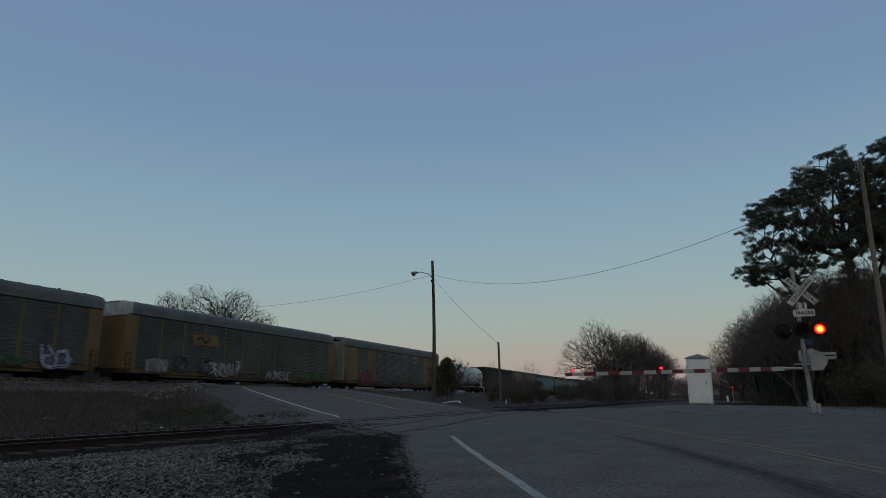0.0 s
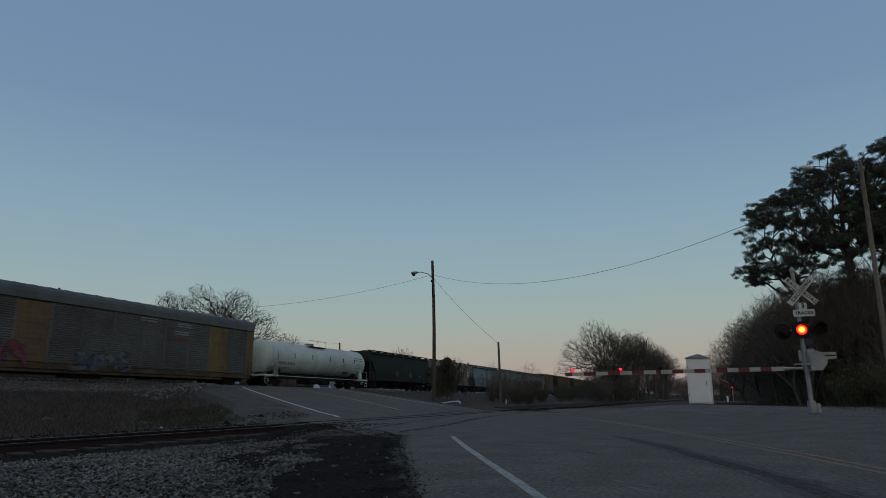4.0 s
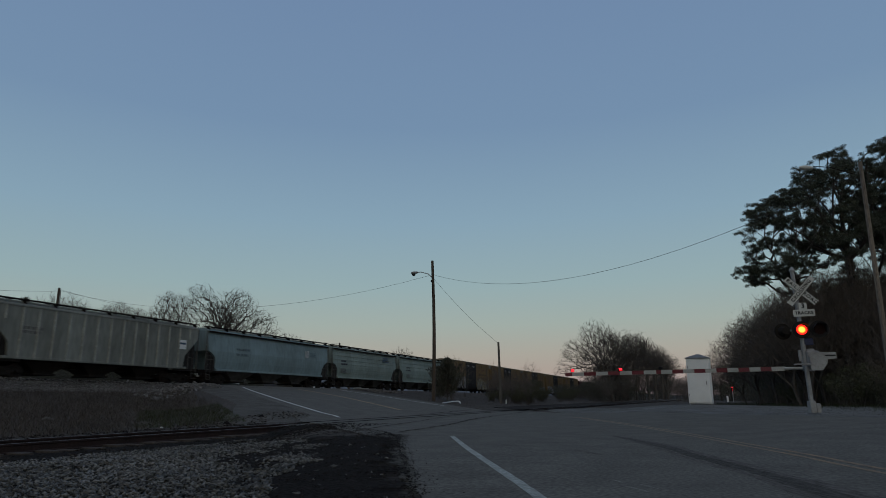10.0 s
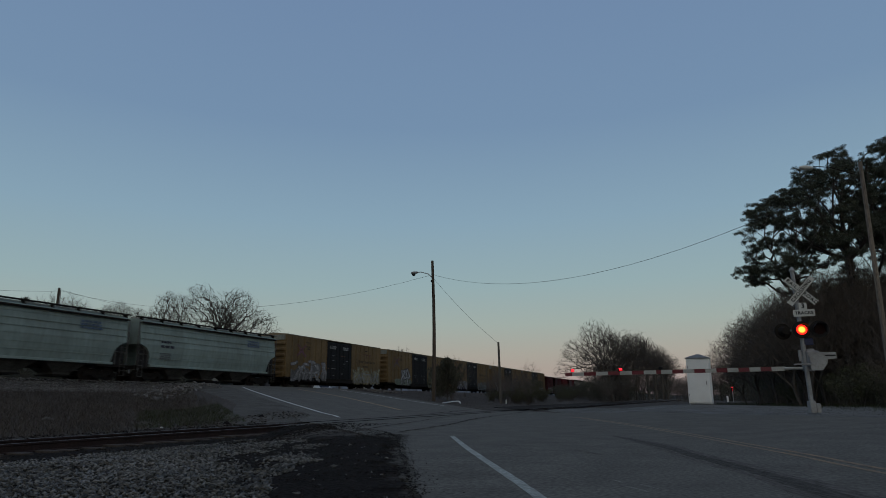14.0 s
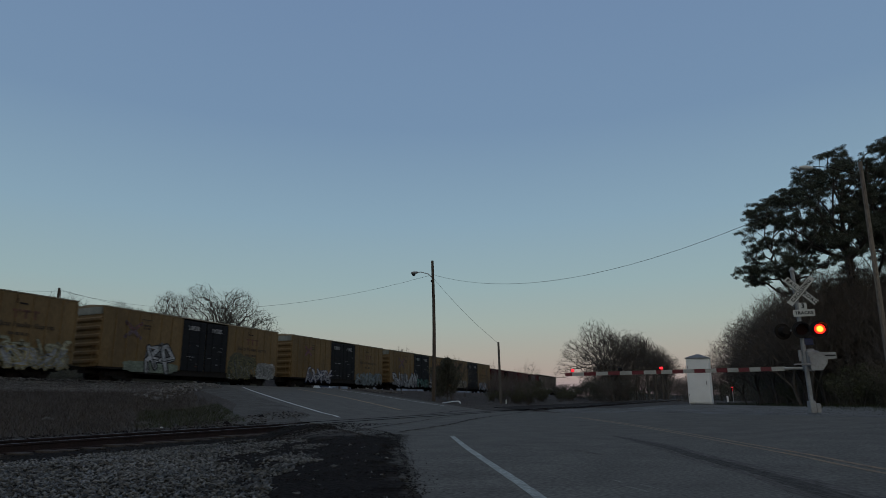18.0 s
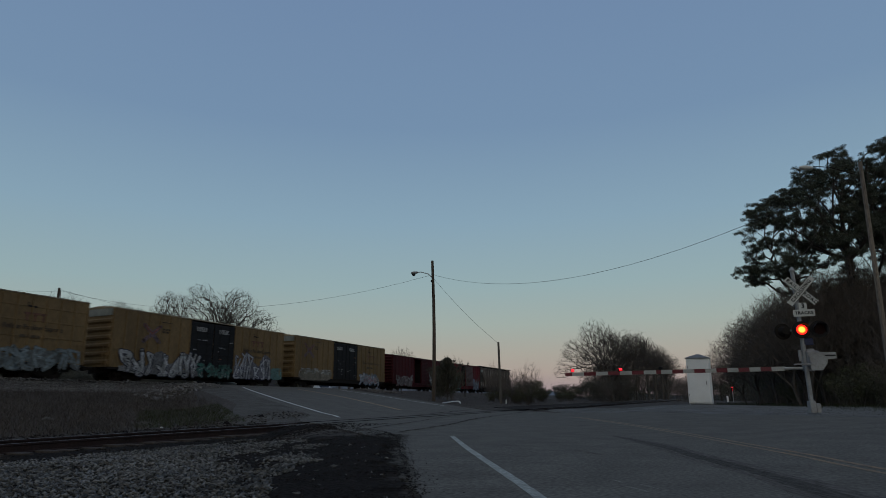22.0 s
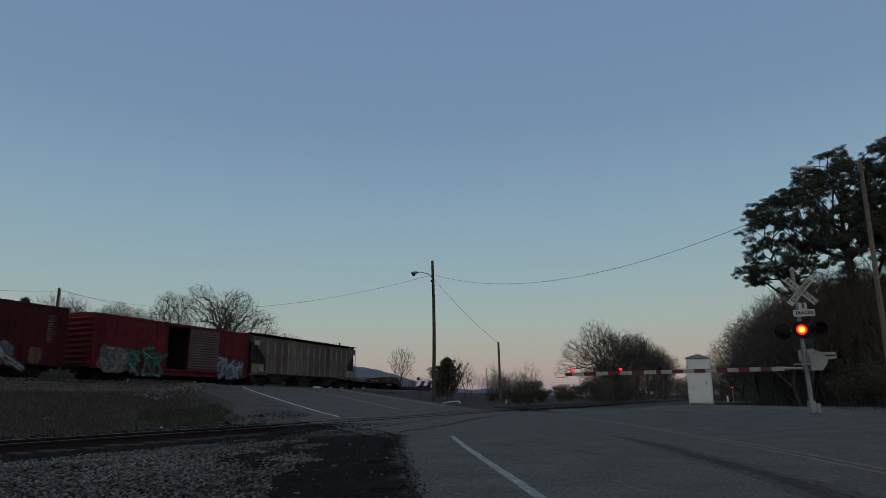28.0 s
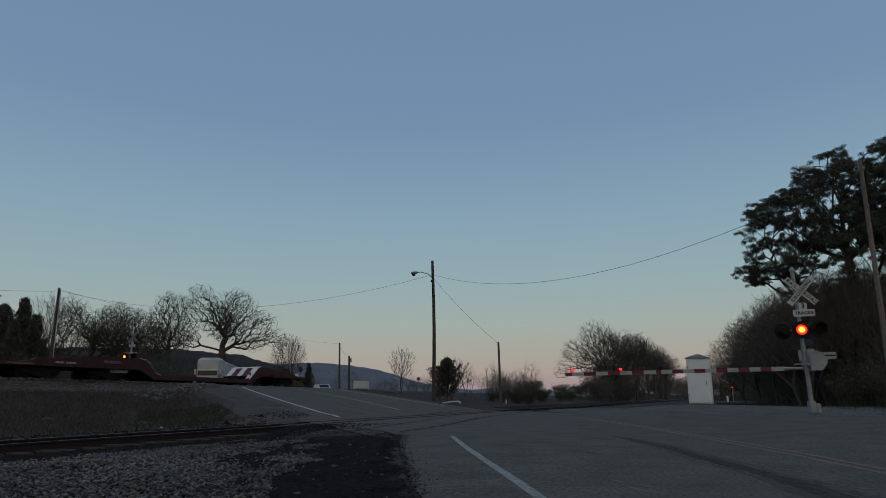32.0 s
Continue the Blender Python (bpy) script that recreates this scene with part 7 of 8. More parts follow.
def prisms(p0, p1, r0, r1, sides):
    """Tapered limbs without caps: corners and triangles."""
    d = unit(p1 - p0)
    a = unit(np.cross(d, np.where(np.abs(d[:, 2:]) < 0.9, (0.0, 0.0, 1.0), (1.0, 0.0, 0.0))))
    b = np.cross(d, a)
    t = np.arange(sides) * 2 * np.pi / sides
    ring = a[:, None] * np.cos(t)[None, :, None] + b[:, None] * np.sin(t)[None, :, None]
    v = np.concatenate([p0[:, None] + ring * r0[:, None, None], p1[:, None] + ring * r1[:, None, None]], 1)
    i = np.arange(sides)
    j = (i + 1) % sides
    tri = np.concatenate([np.stack([i, j, sides + j], -1), np.stack([i, sides + j, sides + i], -1)])
    return v.reshape(-1, 3), (tri[None] + 2 * sides * np.arange(len(p0))[:, None, None]).reshape(-1, 3)


def spikes(p, e, r):
    """Thin twigs, each a three-sided spike from p to p + e."""
    d = unit(e)
    a = unit(np.cross(d, (0.31, 0.22, 0.92)))
    b = np.cross(d, a)
    v = np.stack([p + a * r[:, None], p + (-a * 0.5 + b * 0.87) * r[:, None], p + (-a * 0.5 - b * 0.87) * r[:, None], p + e], 1)
    tri = np.array([(0, 1, 3), (1, 2, 3), (2, 0, 3)])
    return v.reshape(-1, 3), (tri[None] + 4 * np.arange(len(p))[:, None, None]).reshape(-1, 3)


def joined(*pieces):
    vs, fs, n = [], [], 0
    for v, f in pieces:
        vs.append(v)
        fs.append(f + n)
        n += len(v)
    return np.concatenate(vs), np.concatenate(fs)


def branch_out(seed, stems, goals, bf, step=0.5, bow=0.06):
    """Wood that reaches every goal: each is tied on where the way to it, and bf times the way from the root, is shortest.
    Long ties are split and bowed a little. Gives places and parents, parents first."""
    r = np.random.RandomState(seed)
    P, par, way = [], [], []
    for pts in stems:
        pts = [np.array(q, float) for q in pts]
        last, at = -1, pts[0]
        if P:
            d = np.linalg.norm(np.array(P) - at, axis=1)
            last = int(d.argmin())
        P.append(at)
        par.append(last)
        way.append(0.0 if last < 0 else way[last] + d[last])
        for q in pts[1:]:
            n = max(1, round(np.linalg.norm(q - at) / step))
            for k in range(1, n + 1):
                p = at + (q - at) * k / n + r.uniform(-0.06, 0.06, 3) * step * (k < n)
                way.append(way[-1] + np.linalg.norm(p - P[-1]))
                par.append(len(P) - 1)
                P.append(p)
            at = q
    n = len(goals)
    best, tie = np.full(n, 1e9), np.zeros(n, int)
    free = np.ones(n, bool)

    def offer(i):
        d = np.linalg.norm(goals - P[i], axis=1)
        c = d + bf * way[i]
        m = c < best
        best[m], tie[m] = c[m], i

    for i in range(len(P)):
        offer(i)
    for _ in range(n):
        j = int(np.where(free, best, 1e9).argmin())
        free[j] = False
        i = tie[j]
        a, e = P[i], goals[j] - P[i]
        L = np.linalg.norm(e)
        k = max(1, round(L / (step * 1.6)))
        off = r.normal(0, 1, 3) * bow * L
        for f in range(1, k + 1):
            u = f / k
            P.append(a + e * u + off * u * (1 - u) + (r.normal(0, 0.05, 3) * step if f < k else 0))
            par.append(i)
            way.append(way[i] + L / k)
            i = len(P) - 1
            offer(i)
    return np.array(P), np.array(par)


def thickness(par, tip, power):
    n = len(par)
    acc = np.zeros(n)
    for i in range(n - 1, -1, -1):
        if acc[i] == 0:
            acc[i] = tip ** power
        if par[i] >= 0:
            acc[par[i]] += acc[i]
    return acc ** (1 / power)


def goals_in(seed, blobs, n, hollow=0.45):
    """Places spread through round lumps (x, y, z, rx, ry, rz), fewer in their hearts."""
    r = np.random.RandomState(seed)
    B = np.array(blobs, float)
    vol = B[:, 3] * B[:, 4] * B[:, 5]
    pick = r.choice(len(B), n, p=vol / vol.sum())
    v = unit(r.normal(size=(n, 3))) * (hollow + (1 - hollow) * r.rand(n, 1)) ** 0.6
    return B[pick, :3] + v * B[pick, 3:]


def turned(pts, degrees):
    c, s = math.cos(radians(degrees)), math.sin(radians(degrees))
    P = np.array(pts, float)
    return np.concatenate([np.stack([P[:, 0] * c - P[:, 1] * s, P[:, 0] * s + P[:, 1] * c], -1), P[:, 2:]], 1)


def tree_from(name, label, category, P, par, rad, twig, fork, bark, crown_mat, crown_label, crown_name="crown"):
    tree = thing(name, label, category)
    ok = par >= 0
    a, b, ra, rb = P[par[ok]], P[ok], rad[par[ok]], rad[ok]
    ra = np.minimum(ra, rb * 1.5)
    thick = rb > fork
    ends = unit(b - a) * 0.03
    mesh_from_arrays("trunk", *prisms(a[thick] - ends[thick], b[thick] + ends[thick], ra[thick], rb[thick], 7), bark).parent = tree
    crown = mesh_from_arrays(crown_name, *joined(prisms(a[~thick], b[~thick], ra[~thick], rb[~thick], 3), *twig), crown_mat)
    crown.parent, crown["label"] = tree, crown_label
    tree["height"] = float(P[:, 2].max())
    return tree


def bare_tree(seed, label, stems, blobs, n, name="bare_tree", turn=0.0, bf=0.6, tip=0.018, power=2.25, twig=0.6, twigs=2, sub=1, fork=0.09, hollow=0.15, category="tree"):
    """A leafless tree: limbs spread into the crown's lumps, with twigs and side twigs on the thin wood."""
    r = np.random.RandomState(seed + 100)
    B = np.array(blobs, float)
    B[:, :3] = turned(B[:, :3], turn)
    P, par = branch_out(seed, [turned(q, turn) for q in stems], goals_in(seed, B, n, hollow), bf)
    rad = thickness(par, tip, power)
    thin = np.where((rad < tip * 2.4) & (par >= 0))[0]
    ids = np.repeat(thin, twigs)
    m = len(ids)
    along = unit(P[ids] - P[par[ids]])
    e = unit(along * 1.1 + r.normal(0, 0.5, (m, 3)) + np.array((0, 0, 0.2))) * (twig * r.uniform(0.5, 1.25, m))[:, None]
    p = P[par[ids]] + (P[ids] - P[par[ids]]) * r.rand(m, 1)
    cones = [spikes(p, e, np.full(m, tip * 0.62))]
    if sub:
        k = np.repeat(np.arange(m), sub)
        e2 = unit(unit(e[k]) * 0.9 + r.normal(0, 0.5, (len(k), 3))) * (np.linalg.norm(e[k], axis=1) * r.uniform(0.35, 0.7, len(k)))[:, None]
        cones.append(spikes(p[k] + e[k] * r.uniform(0.25, 0.9, (len(k), 1)), e2, np.full(len(k), tip * 0.42)))
    return tree_from(name, label, category, P, par, rad, cones, fork, BARK, TWIG if name == "bare_thicket" else TWIG_DARK, "bare twiggy crown")


def put(tree, x, y, h=None, rz=0.0, z=None):
    """A copy at a place, scaled to a height."""
    k = (h / tree["height"]) if h else 1.0
    ob = copy_thing(tree, Matrix.Identity(4))
    ob.matrix_basis = Matrix.Translation((x, y, ground_z(x, y) if z is None else z)) @ Matrix.Rotation(radians(rz), 4, "Z") @ Matrix.Diagonal((k, k, k, 1))
    ob["group"] = "bare trees" if "bare" in ob.name or "thicket" in ob.name else "evergreens"
    return ob


def leaf_cloud(m, c, rad, n, size, rnd, flat=0.0, hollow=0.5):
    """Small leaf-like blades spread through an uneven lump."""
    ph = rnd.uniform(0, 9)
    for _ in range(n):
        v = Vector((rnd.gauss(0, 1), rnd.gauss(0, 1), rnd.gauss(0, 1))).normalized()
        k = (hollow + (1 - hollow) * rnd.random()) * (1 + 0.35 * noise.noise((v.x * 2 + ph, v.y * 2, v.z * 2)))
        p = Vector((c[0] + v.x * rad[0] * k, c[1] + v.y * rad[1] * k, c[2] + v.z * rad[2] * k))
        a = Vector((rnd.uniform(-1, 1), rnd.uniform(-1, 1), rnd.uniform(-0.6, 1))).normalized() * size * rnd.uniform(0.6, 1.4)
        b = a.cross(Vector((rnd.uniform(-1, 1), rnd.uniform(-1, 1), rnd.uniform(-1, 1)))).normalized() * size * 0.3
        m.add([p - a * 0.5, p + b, p + a * 0.5, p - b], [(0, 1, 2, 3)])


def pine(seed, height, label, reach, depth, low, clumps, bole):
    """A domed old pine: limbs run out from the bole to tufted lumps of needles that sit on the crown's outer shell."""
    r = np.random.RandomState(seed)
    mid = height - depth
    lumps, k = [], 0
    while len(lumps) < clumps:
        k += 1
        f = (k + r.rand()) / clumps
        s = low + (1.0 - low) * (f % 1.0)
        c = math.sqrt(max(0.0, 1 - max(0.0, s) ** 2))
        if r.rand() < (0.62 if s < 0.27 else 0.1 if s < 0.5 else 0.0):
            continue
        w = 2.39996 * k + r.uniform(-0.3, 0.3)
        shell = r.choice((0.4, 0.6, 0.78, 0.9, 0.98, 1.0) if s > 0.22 else (0.84, 0.92, 1.0)) * (1 + 0.16 * noise.noise((math.cos(w) * 1.7, math.sin(w) * 1.7, s * 2.5 + seed)))
        size = r.uniform(0.45, 0.85)
        lumps.append((reach * c * shell * math.cos(w), reach * c * shell * math.sin(w), mid + depth * s * shell, size * 1.25, size * 1.25, size * 0.62))
    goals = goals_in(seed, lumps, clumps * 9, 0.2)
    stems = [[(0, 0, -0.3), (0.15, 0.1, height * 0.3), (-0.1, -0.12, bole), (0.1, -0.2, bole + (height - bole) * 0.7)]]
    P, par = branch_out(seed, stems, goals, 0.55, 0.5, 0.14)
    rad = thickness(par, 0.016, 2.35)
    # tufts sit where thin wood lies inside a lump
    thin = np.where((rad < 0.034) & (par >= 0))[0]
    C = np.array(lumps)
    inside = (((P[thin][:, None] - C[None, :, :3]) / (C[None, :, 3:] * 1.05)) ** 2).sum(-1).min(1) < 1.0
    thin = thin[inside]
    ids = np.repeat(thin, 120)
    n = len(ids)
    d = unit(r.normal(0, 1, (n, 3)) + np.array((0, 0, 0.5)))
    L = r.uniform(0.07, 0.14, n)[:, None]
    side = unit(np.cross(d, r.normal(0, 1, (n, 3)))) * 0.018
    base = P[ids] + unit(r.normal(0, 1, (n, 3))) * r.rand(n, 1) ** 0.5 * np.array((0.27, 0.27, 0.17))
    v = np.stack([base - side, base + side, base + d * L], 1).reshape(-1, 3)
    tree = tree_from("pine_tree", label, "tree", P, par, rad, [spikes(P[thin], r.normal(0, 0.12, (len(thin), 3)), np.full(len(thin), 0.01))], 0.05, BARK, BARK, "bare branchwork of the crown", "branchwork")
    needles = mesh_from_arrays("crown", v, np.arange(3 * n).reshape(-1, 3), NEEDLE)
    needles.parent, needles["label"] = tree, "dark green clumps of needles with gaps"
    tree["height"] = height
    return tree


def cedar(seed, height, label, width=0.34, name="cedar_tree"):
    rnd = random.Random(seed)
    tree = thing(name, label, "tree")
    trunk, leaves = Mesh(), Mesh()
    trunk.tube([(0, 0, -0.2), (0.05, 0, height * 0.5), (0, 0, height * 0.95)], [height * 0.018, height * 0.012, 0.02], 7)
    for i in range(150):
        f = (i + rnd.random()) / 150
        z = height * (0.04 + 0.93 * f)
        L = height * width * (1 - f) ** 0.95 * rnd.uniform(0.5, 1.1) + 0.1
        a = rnd.uniform(0, 6.28)
        d = Vector((0.8 * math.cos(a), 0.8 * math.sin(a), rnd.uniform(0.5, 1.15)))
        trunk.tube([(0, 0, z), d * L * 0.5 + Vector((0, 0, z)), d * L + Vector((0, 0, z))], [0.02, 0.015, 0.006], 3, False)
        for k in range(56):
            q = d * L * rnd.uniform(0.25, 1.05) + Vector((0, 0, z)) + Vector((rnd.gauss(0, 1), rnd.gauss(0, 1), rnd.gauss(0, 1))) * 0.05 * height ** 0.5
            e = (d + Vector((rnd.uniform(-1, 1), rnd.uniform(-1, 1), rnd.uniform(-0.2, 1.2))) * 0.8).normalized() * 0.11 * height ** 0.5 * rnd.uniform(0.6, 1.3)
            b = e.cross(Vector((rnd.uniform(-1, 1), rnd.uniform(-1, 1), 0.3))).normalized() * 0.022 * height ** 0.5
            leaves.add([q - b, q + b, q + e], [(0, 1, 2)])
    trunk.make("trunk", BARK, tree)
    leaves.make("crown", CEDAR, tree, "dense dark green foliage")
    tree["height"] = height
    return tree


def shrub(seed, height, label, material, name="shrub"):
    rnd = random.Random(seed)
    tree = thing(name, label, "shrub")
    m, st = Mesh(), Mesh()
    for i in range(9):
        c = (rnd.uniform(-0.5, 0.5) * height, rnd.uniform(-0.5, 0.5) * height, height * rnd.uniform(0.25, 0.72))
        s = height * rnd.uniform(0.22, 0.36)
        leaf_cloud(m, c, (s, s, s * 0.85), 460, 0.06 * height ** 0.6, rnd, hollow=0.35)
    for i in range(26):
        a = rnd.uniform(0, 6.28)
        d = Vector((math.cos(a) * 0.5, math.sin(a) * 0.5, 1)).normalized()
        L = height * rnd.uniform(0.6, 1.15)
        q = Vector((rnd.uniform(-0.3, 0.3) * height, rnd.uniform(-0.3, 0.3) * height, 0))
        st.tube([q, q + d * L * 0.5, q + d * L + Vector((rnd.uniform(-0.1, 0.1), rnd.uniform(-0.1, 0.1), 0)) * height], [0.02, 0.014, 0.006], 3, False)
    st.make("stem_clump", BARK, tree)
    m.make("crown", material, tree, "dense dull foliage")
    tree["height"] = height
    return tree


OAK = bare_tree(6, "broad bare deciduous tree with spreading limbs", [[(0, 0, -0.3), (-0.2, 0.1, 3.5), (0.2, 0, 6.2), (0.1, 0.2, 8.0)]], [(4.0, 0.0, 8.4, 3.0, 2.5, 1.6), (-3.4, 0, 14.0, 2.9, 3.0, 3.6), (1.6, 0, 12.9, 3.7, 4.0, 4.0), (5.4, 0.4, 10.8, 3.0, 3.5, 2.9), (8.0, -0.5, 9.0, 2.0, 2.0, 1.5), (-5.2, 0.6, 8.8, 2.6, 2.5, 1.8), (0.5, 4.4, 11.5, 3.2, 3.0, 3.2), (-0.5, -4.4, 11.2, 3.2, 3.0, 3.2)], 3300, turn=-48, twigs=3, tip=0.0165, power=2.05, bf=0.36, twig=0.7)
ELM = bare_tree(8, "bare deciduous tree with a rounded twiggy crown", [[(0, 0, -0.3), (0.1, 0.1, 4.0), (0, 0, 8.5), (0.1, -0.1, 10.0)]], [(0, 0, 12.4, 3.6, 3.6, 4.6), (-1.8, 1.0, 9.8, 2.6, 2.4, 2.4), (1.9, -0.8, 10.0, 2.4, 2.6, 2.4)], 1900, twigs=3, tip=0.0165, power=2.1, bf=0.42, twig=0.7)
ASH = bare_tree(14, "slender bare tree with upright twigs", [[(0, 0, -0.2), (0.1, 0, 1.6)], [(0.1, 0, 1.4), (-0.7, 0.1, 4.2)], [(0.1, -0.1, 1.5), (0.8, -0.2, 4.4)]], [(0, 0, 11.5, 4.6, 4.6, 4.6), (-3.0, 0.5, 8.2, 2.8, 2.8, 2.8), (3.1, -0.6, 8.4, 2.8, 2.8, 2.8)], 520, twigs=3, bf=0.62, tip=0.016, twig=0.9)
FANNED = bare_tree(41, "bare tree fanning long thin limbs out to one side", [[(1.0, 0, -0.3), (0.6, 0, 2.8)]], [(-1.2, 0, 11.6, 5.0, 4.4, 4.7), (-5.8, 0, 9.3, 3.6, 3.4, 3.3), (-8.2, 0, 6.2, 2.6, 2.4, 2.1), (4.6, 0, 10.0, 4.6, 4.0, 4.0), (8.6, 0.5, 7.6, 2.6, 3.0, 3.0), (1.5, 0, 7.0, 6.0, 4.0, 3.0)], 2300, turn=-81, twigs=3, tip=0.018, bf=0.52, twig=0.8, power=2.1)
LEANER = bare_tree(33, "bare thicket with branches arching over the verge", [[(0.4, 0, -0.2), (0.0, 0.1, 1.6)], [(0.9, 0.4, -0.2), (0.7, 0.5, 2.0)], [(1.4, -0.4, -0.2), (1.5, -0.5, 2.2)], [(0.2, -0.5, -0.2), (-0.6, -0.6, 1.2)]], [(-3.4, 0, 6.0, 2.7, 2.4, 2.6), (-1.0, 0, 7.8, 3.0, 2.8, 2.6), (-5.0, 0, 4.2, 1.9, 1.9, 1.6), (2.0, 0, 7.6, 2.8, 2.6, 3.0), (-1.0, 0, 4.6, 3.0, 2.2, 1.6)], 1500, "bare_thicket", -95, tip=0.0105, twig=0.6, twigs=3, fork=0.045, bf=0.55, power=2.45)
BRUSH = bare_tree(21, "bare many-stemmed thicket of thin branches", [[(0.15 * math.cos(k), 0.15 * math.sin(k), -0.2), (0.4 * math.cos(k), 0.4 * math.sin(k), 1.2)] for k in (0.2, 1.3, 2.5, 3.6, 4.6, 5.6)], [(0, 0, 5.2, 2.7, 2.7, 2.8), (0.8, 0.6, 3.4, 2.0, 2.0, 1.4)], 520, "bare_thicket", tip=0.0105, twig=0.7, twigs=3, fork=0.035, bf=0.6, power=2.45)
SCRUB = bare_tree(27, "leafless roadside scrub of thin stems", [[(0.1 * math.cos(k), 0.1 * math.sin(k), -0.1), (0.25 * math.cos(k), 0.25 * math.sin(k), 0.6)] for k in (0.4, 1.5, 2.9, 3.9, 5.2)], [(0, 0, 2.6, 1.4, 1.4, 1.4)], 150, "bare_thicket", tip=0.007, twig=0.5, twigs=3, sub=0, fork=0.02, bf=0.65, category="shrub")
CEDAR_A = cedar(4, 4.0, "small dense dark green cedar beside the utility pole", 0.66)
CEDAR_B = cedar(6, 11.0, "dark pointed cedar beyond the railway", 0.3)
BUSH = shrub(9, 3.0, "dull evergreen shrub under bare trees", SHRUB)
DARK_BUSH = shrub(10, 5.0, "dark tangled evergreen undergrowth", CEDAR, "undergrowth")
PINE_A = pine(5, 18.2, "tall old pine with a broad ragged crown", 6.7, 7.3, -0.3, 380, 7.4)
PINE_B = pine(11, 20.6, "tall pine with a high dense crown", 5.2, 7.4, -0.1, 210, 11.5)
for t, (x, y, rz) in ((PINE_A, (53.0, -10.0, 0)), (PINE_B, (57.0, -16.4, 10)), (OAK, (77.6, 70.6, 0)), (FANNED, (130.6, 19.8, 0)), (ELM, (77.2, 81.3, 0)), (LEANER, (63.5, -5.6, 0)), (ASH, (70.5, 98, 0)), (BRUSH, (59.9, -4.8, 0)), (SCRUB, (80, 24, 0)), (CEDAR_A, (58.9, 24.5, 0)), (CEDAR_B, (48.8, 78.5, 0)), (BUSH, (78.5, 21.5, 0)), (DARK_BUSH, (120, 20, 0))):
    k = {OAK: 17.6, ELM: 17.4, ASH: 17.0, FANNED: 16.3, BRUSH: 8.6, SCRUB: 4.0, LEANER: 8.9}.get(t, t["height"]) / t["height"]
    t.matrix_basis = Matrix.Translation((x, y, ground_z(x, y))) @ Matrix.Rotation(radians(rz), 4, "Z") @ Matrix.Diagonal((k, k, k, 1))
R = random.Random(77)
# beyond the main line
put(LEANER, 61.8, -7.2, 9.6, 15)
put(LEANER, 67.0, -3.8, 8.0, -12)
put(LEANER, 70.5, -2.6, 6.5, 8)
put(LEANER, 58.6, -9.0, 9.5, -20)
put(OAK, 80.9, 104.1, 17.6, 20)
put(ELM, 79.6, 96.8, 17.2, 200)
put(OAK, 80.9, 93.6, 16.4, 260)
put(ASH, 104.7, 148.2, 26.8, 20)
put(ASH, 82.3, 61.5, 10.0, 310)
put(ASH, 82.6, 61.5, 9.5, 30)
put(ASH, 101.0, 50.8, 8.8, 15)
put(SCRUB, 103.0, 49.0, 3.5, 15)
put(CEDAR_B, 54.1, 83.0, 13.0, 90)
put(CEDAR_B, 52.0, 84.0, 12.0, 10)
put(CEDAR_B, 50.5, 80.5, 11.0, 50)
put(CEDAR_B, 51.2, 76.0, 10.0, 30)
put(CEDAR_B, 48.0, 75.0, 9.0, 200)
put(CEDAR_B, 53.2, 77.0, 7.0, 130)
put(CEDAR_B, 85.8, 59.8, 5.4, 60)
for x, y, h in ((83, 84, 9), (78, 87, 9.5), (88, 78, 8), (72, 82, 8.5), (84, 74, 6.5)):
    put(BRUSH, x, y, h, R.uniform(0, 360))
for i in range(15):
    b, d = radians(40.5 + i * 1.5), 84 + R.uniform(-4, 5) - 0.4 * i
    put(DARK_BUSH, d * math.cos(b), d * math.sin(b), R.uniform(3.6, 5.0) * (0.75 if i < 4 else 1.0), R.uniform(0, 360))
put(BUSH, 83.5, 61.5, 3.6, 10)
for i in range(16):
    x = 52 + i * 3.4
    put(DARK_BUSH if i % 3 else BUSH, x + R.uniform(-1, 1), 104 - i * 1.2 + R.uniform(-3, 3), R.uniform(4.5, 6.5), R.uniform(0, 360))
for i, (x, y, h) in enumerate(((68, 99, 14), (84, 93, 13.5))):
    put(ELM if i % 2 else ASH, x, y, h, 40 + i * 77)
for i in range(6):
    put(BRUSH, 55 + i * 7.2 + R.uniform(-1, 1), 88 - i * 1.4 + R.uniform(-4, 4), R.uniform(4.5, 7.5), R.uniform(0, 360))
for i in range(16):
    put(SCRUB, 78 + i * 3.2, 50 + R.uniform(-3, 10) + i * 0.2, R.uniform(2.0, 4.5), R.uniform(0, 360))
# between the tracks, beyond the road
for i in range(20):
    x = 70 + i * 3.0 + R.uniform(-1, 1)
    put(SCRUB, x, R.uniform(0.235, 0.36) * x + R.uniform(0, 4), R.uniform(2.2, 5.0), R.uniform(0, 360))
for x, y, h in ((82, 20.8, 1.7), (88, 22.5, 1.9), (96, 24, 1.9), (104, 22, 2.0), (112, 23, 2.4), (61.5, 26.5, 1.4), (94, 21, 1.6), (101, 28, 2.2)):
    put(BUSH, x, y, h, R.uniform(0, 360))
put(SCRUB, 61.5, 25.0, 4.6, 40)
for i in range(16):
    x = 66 + i * 0.9
    put(SCRUB, x, R.uniform(0.262, 0.335) * x + 0.8, R.uniform(2.2, 3.4), R.uniform(0, 360))
for x, y, h in ((67, 19.6, 1.5), (69.5, 20.6, 1.8), (72, 19.8, 1.9), (75, 21.2, 2.1), (66.5, 22.5, 1.3), (78, 22, 2.2), (71, 22.8, 1.5)):
    put(BUSH, x, y, h, R.uniform(0, 360))
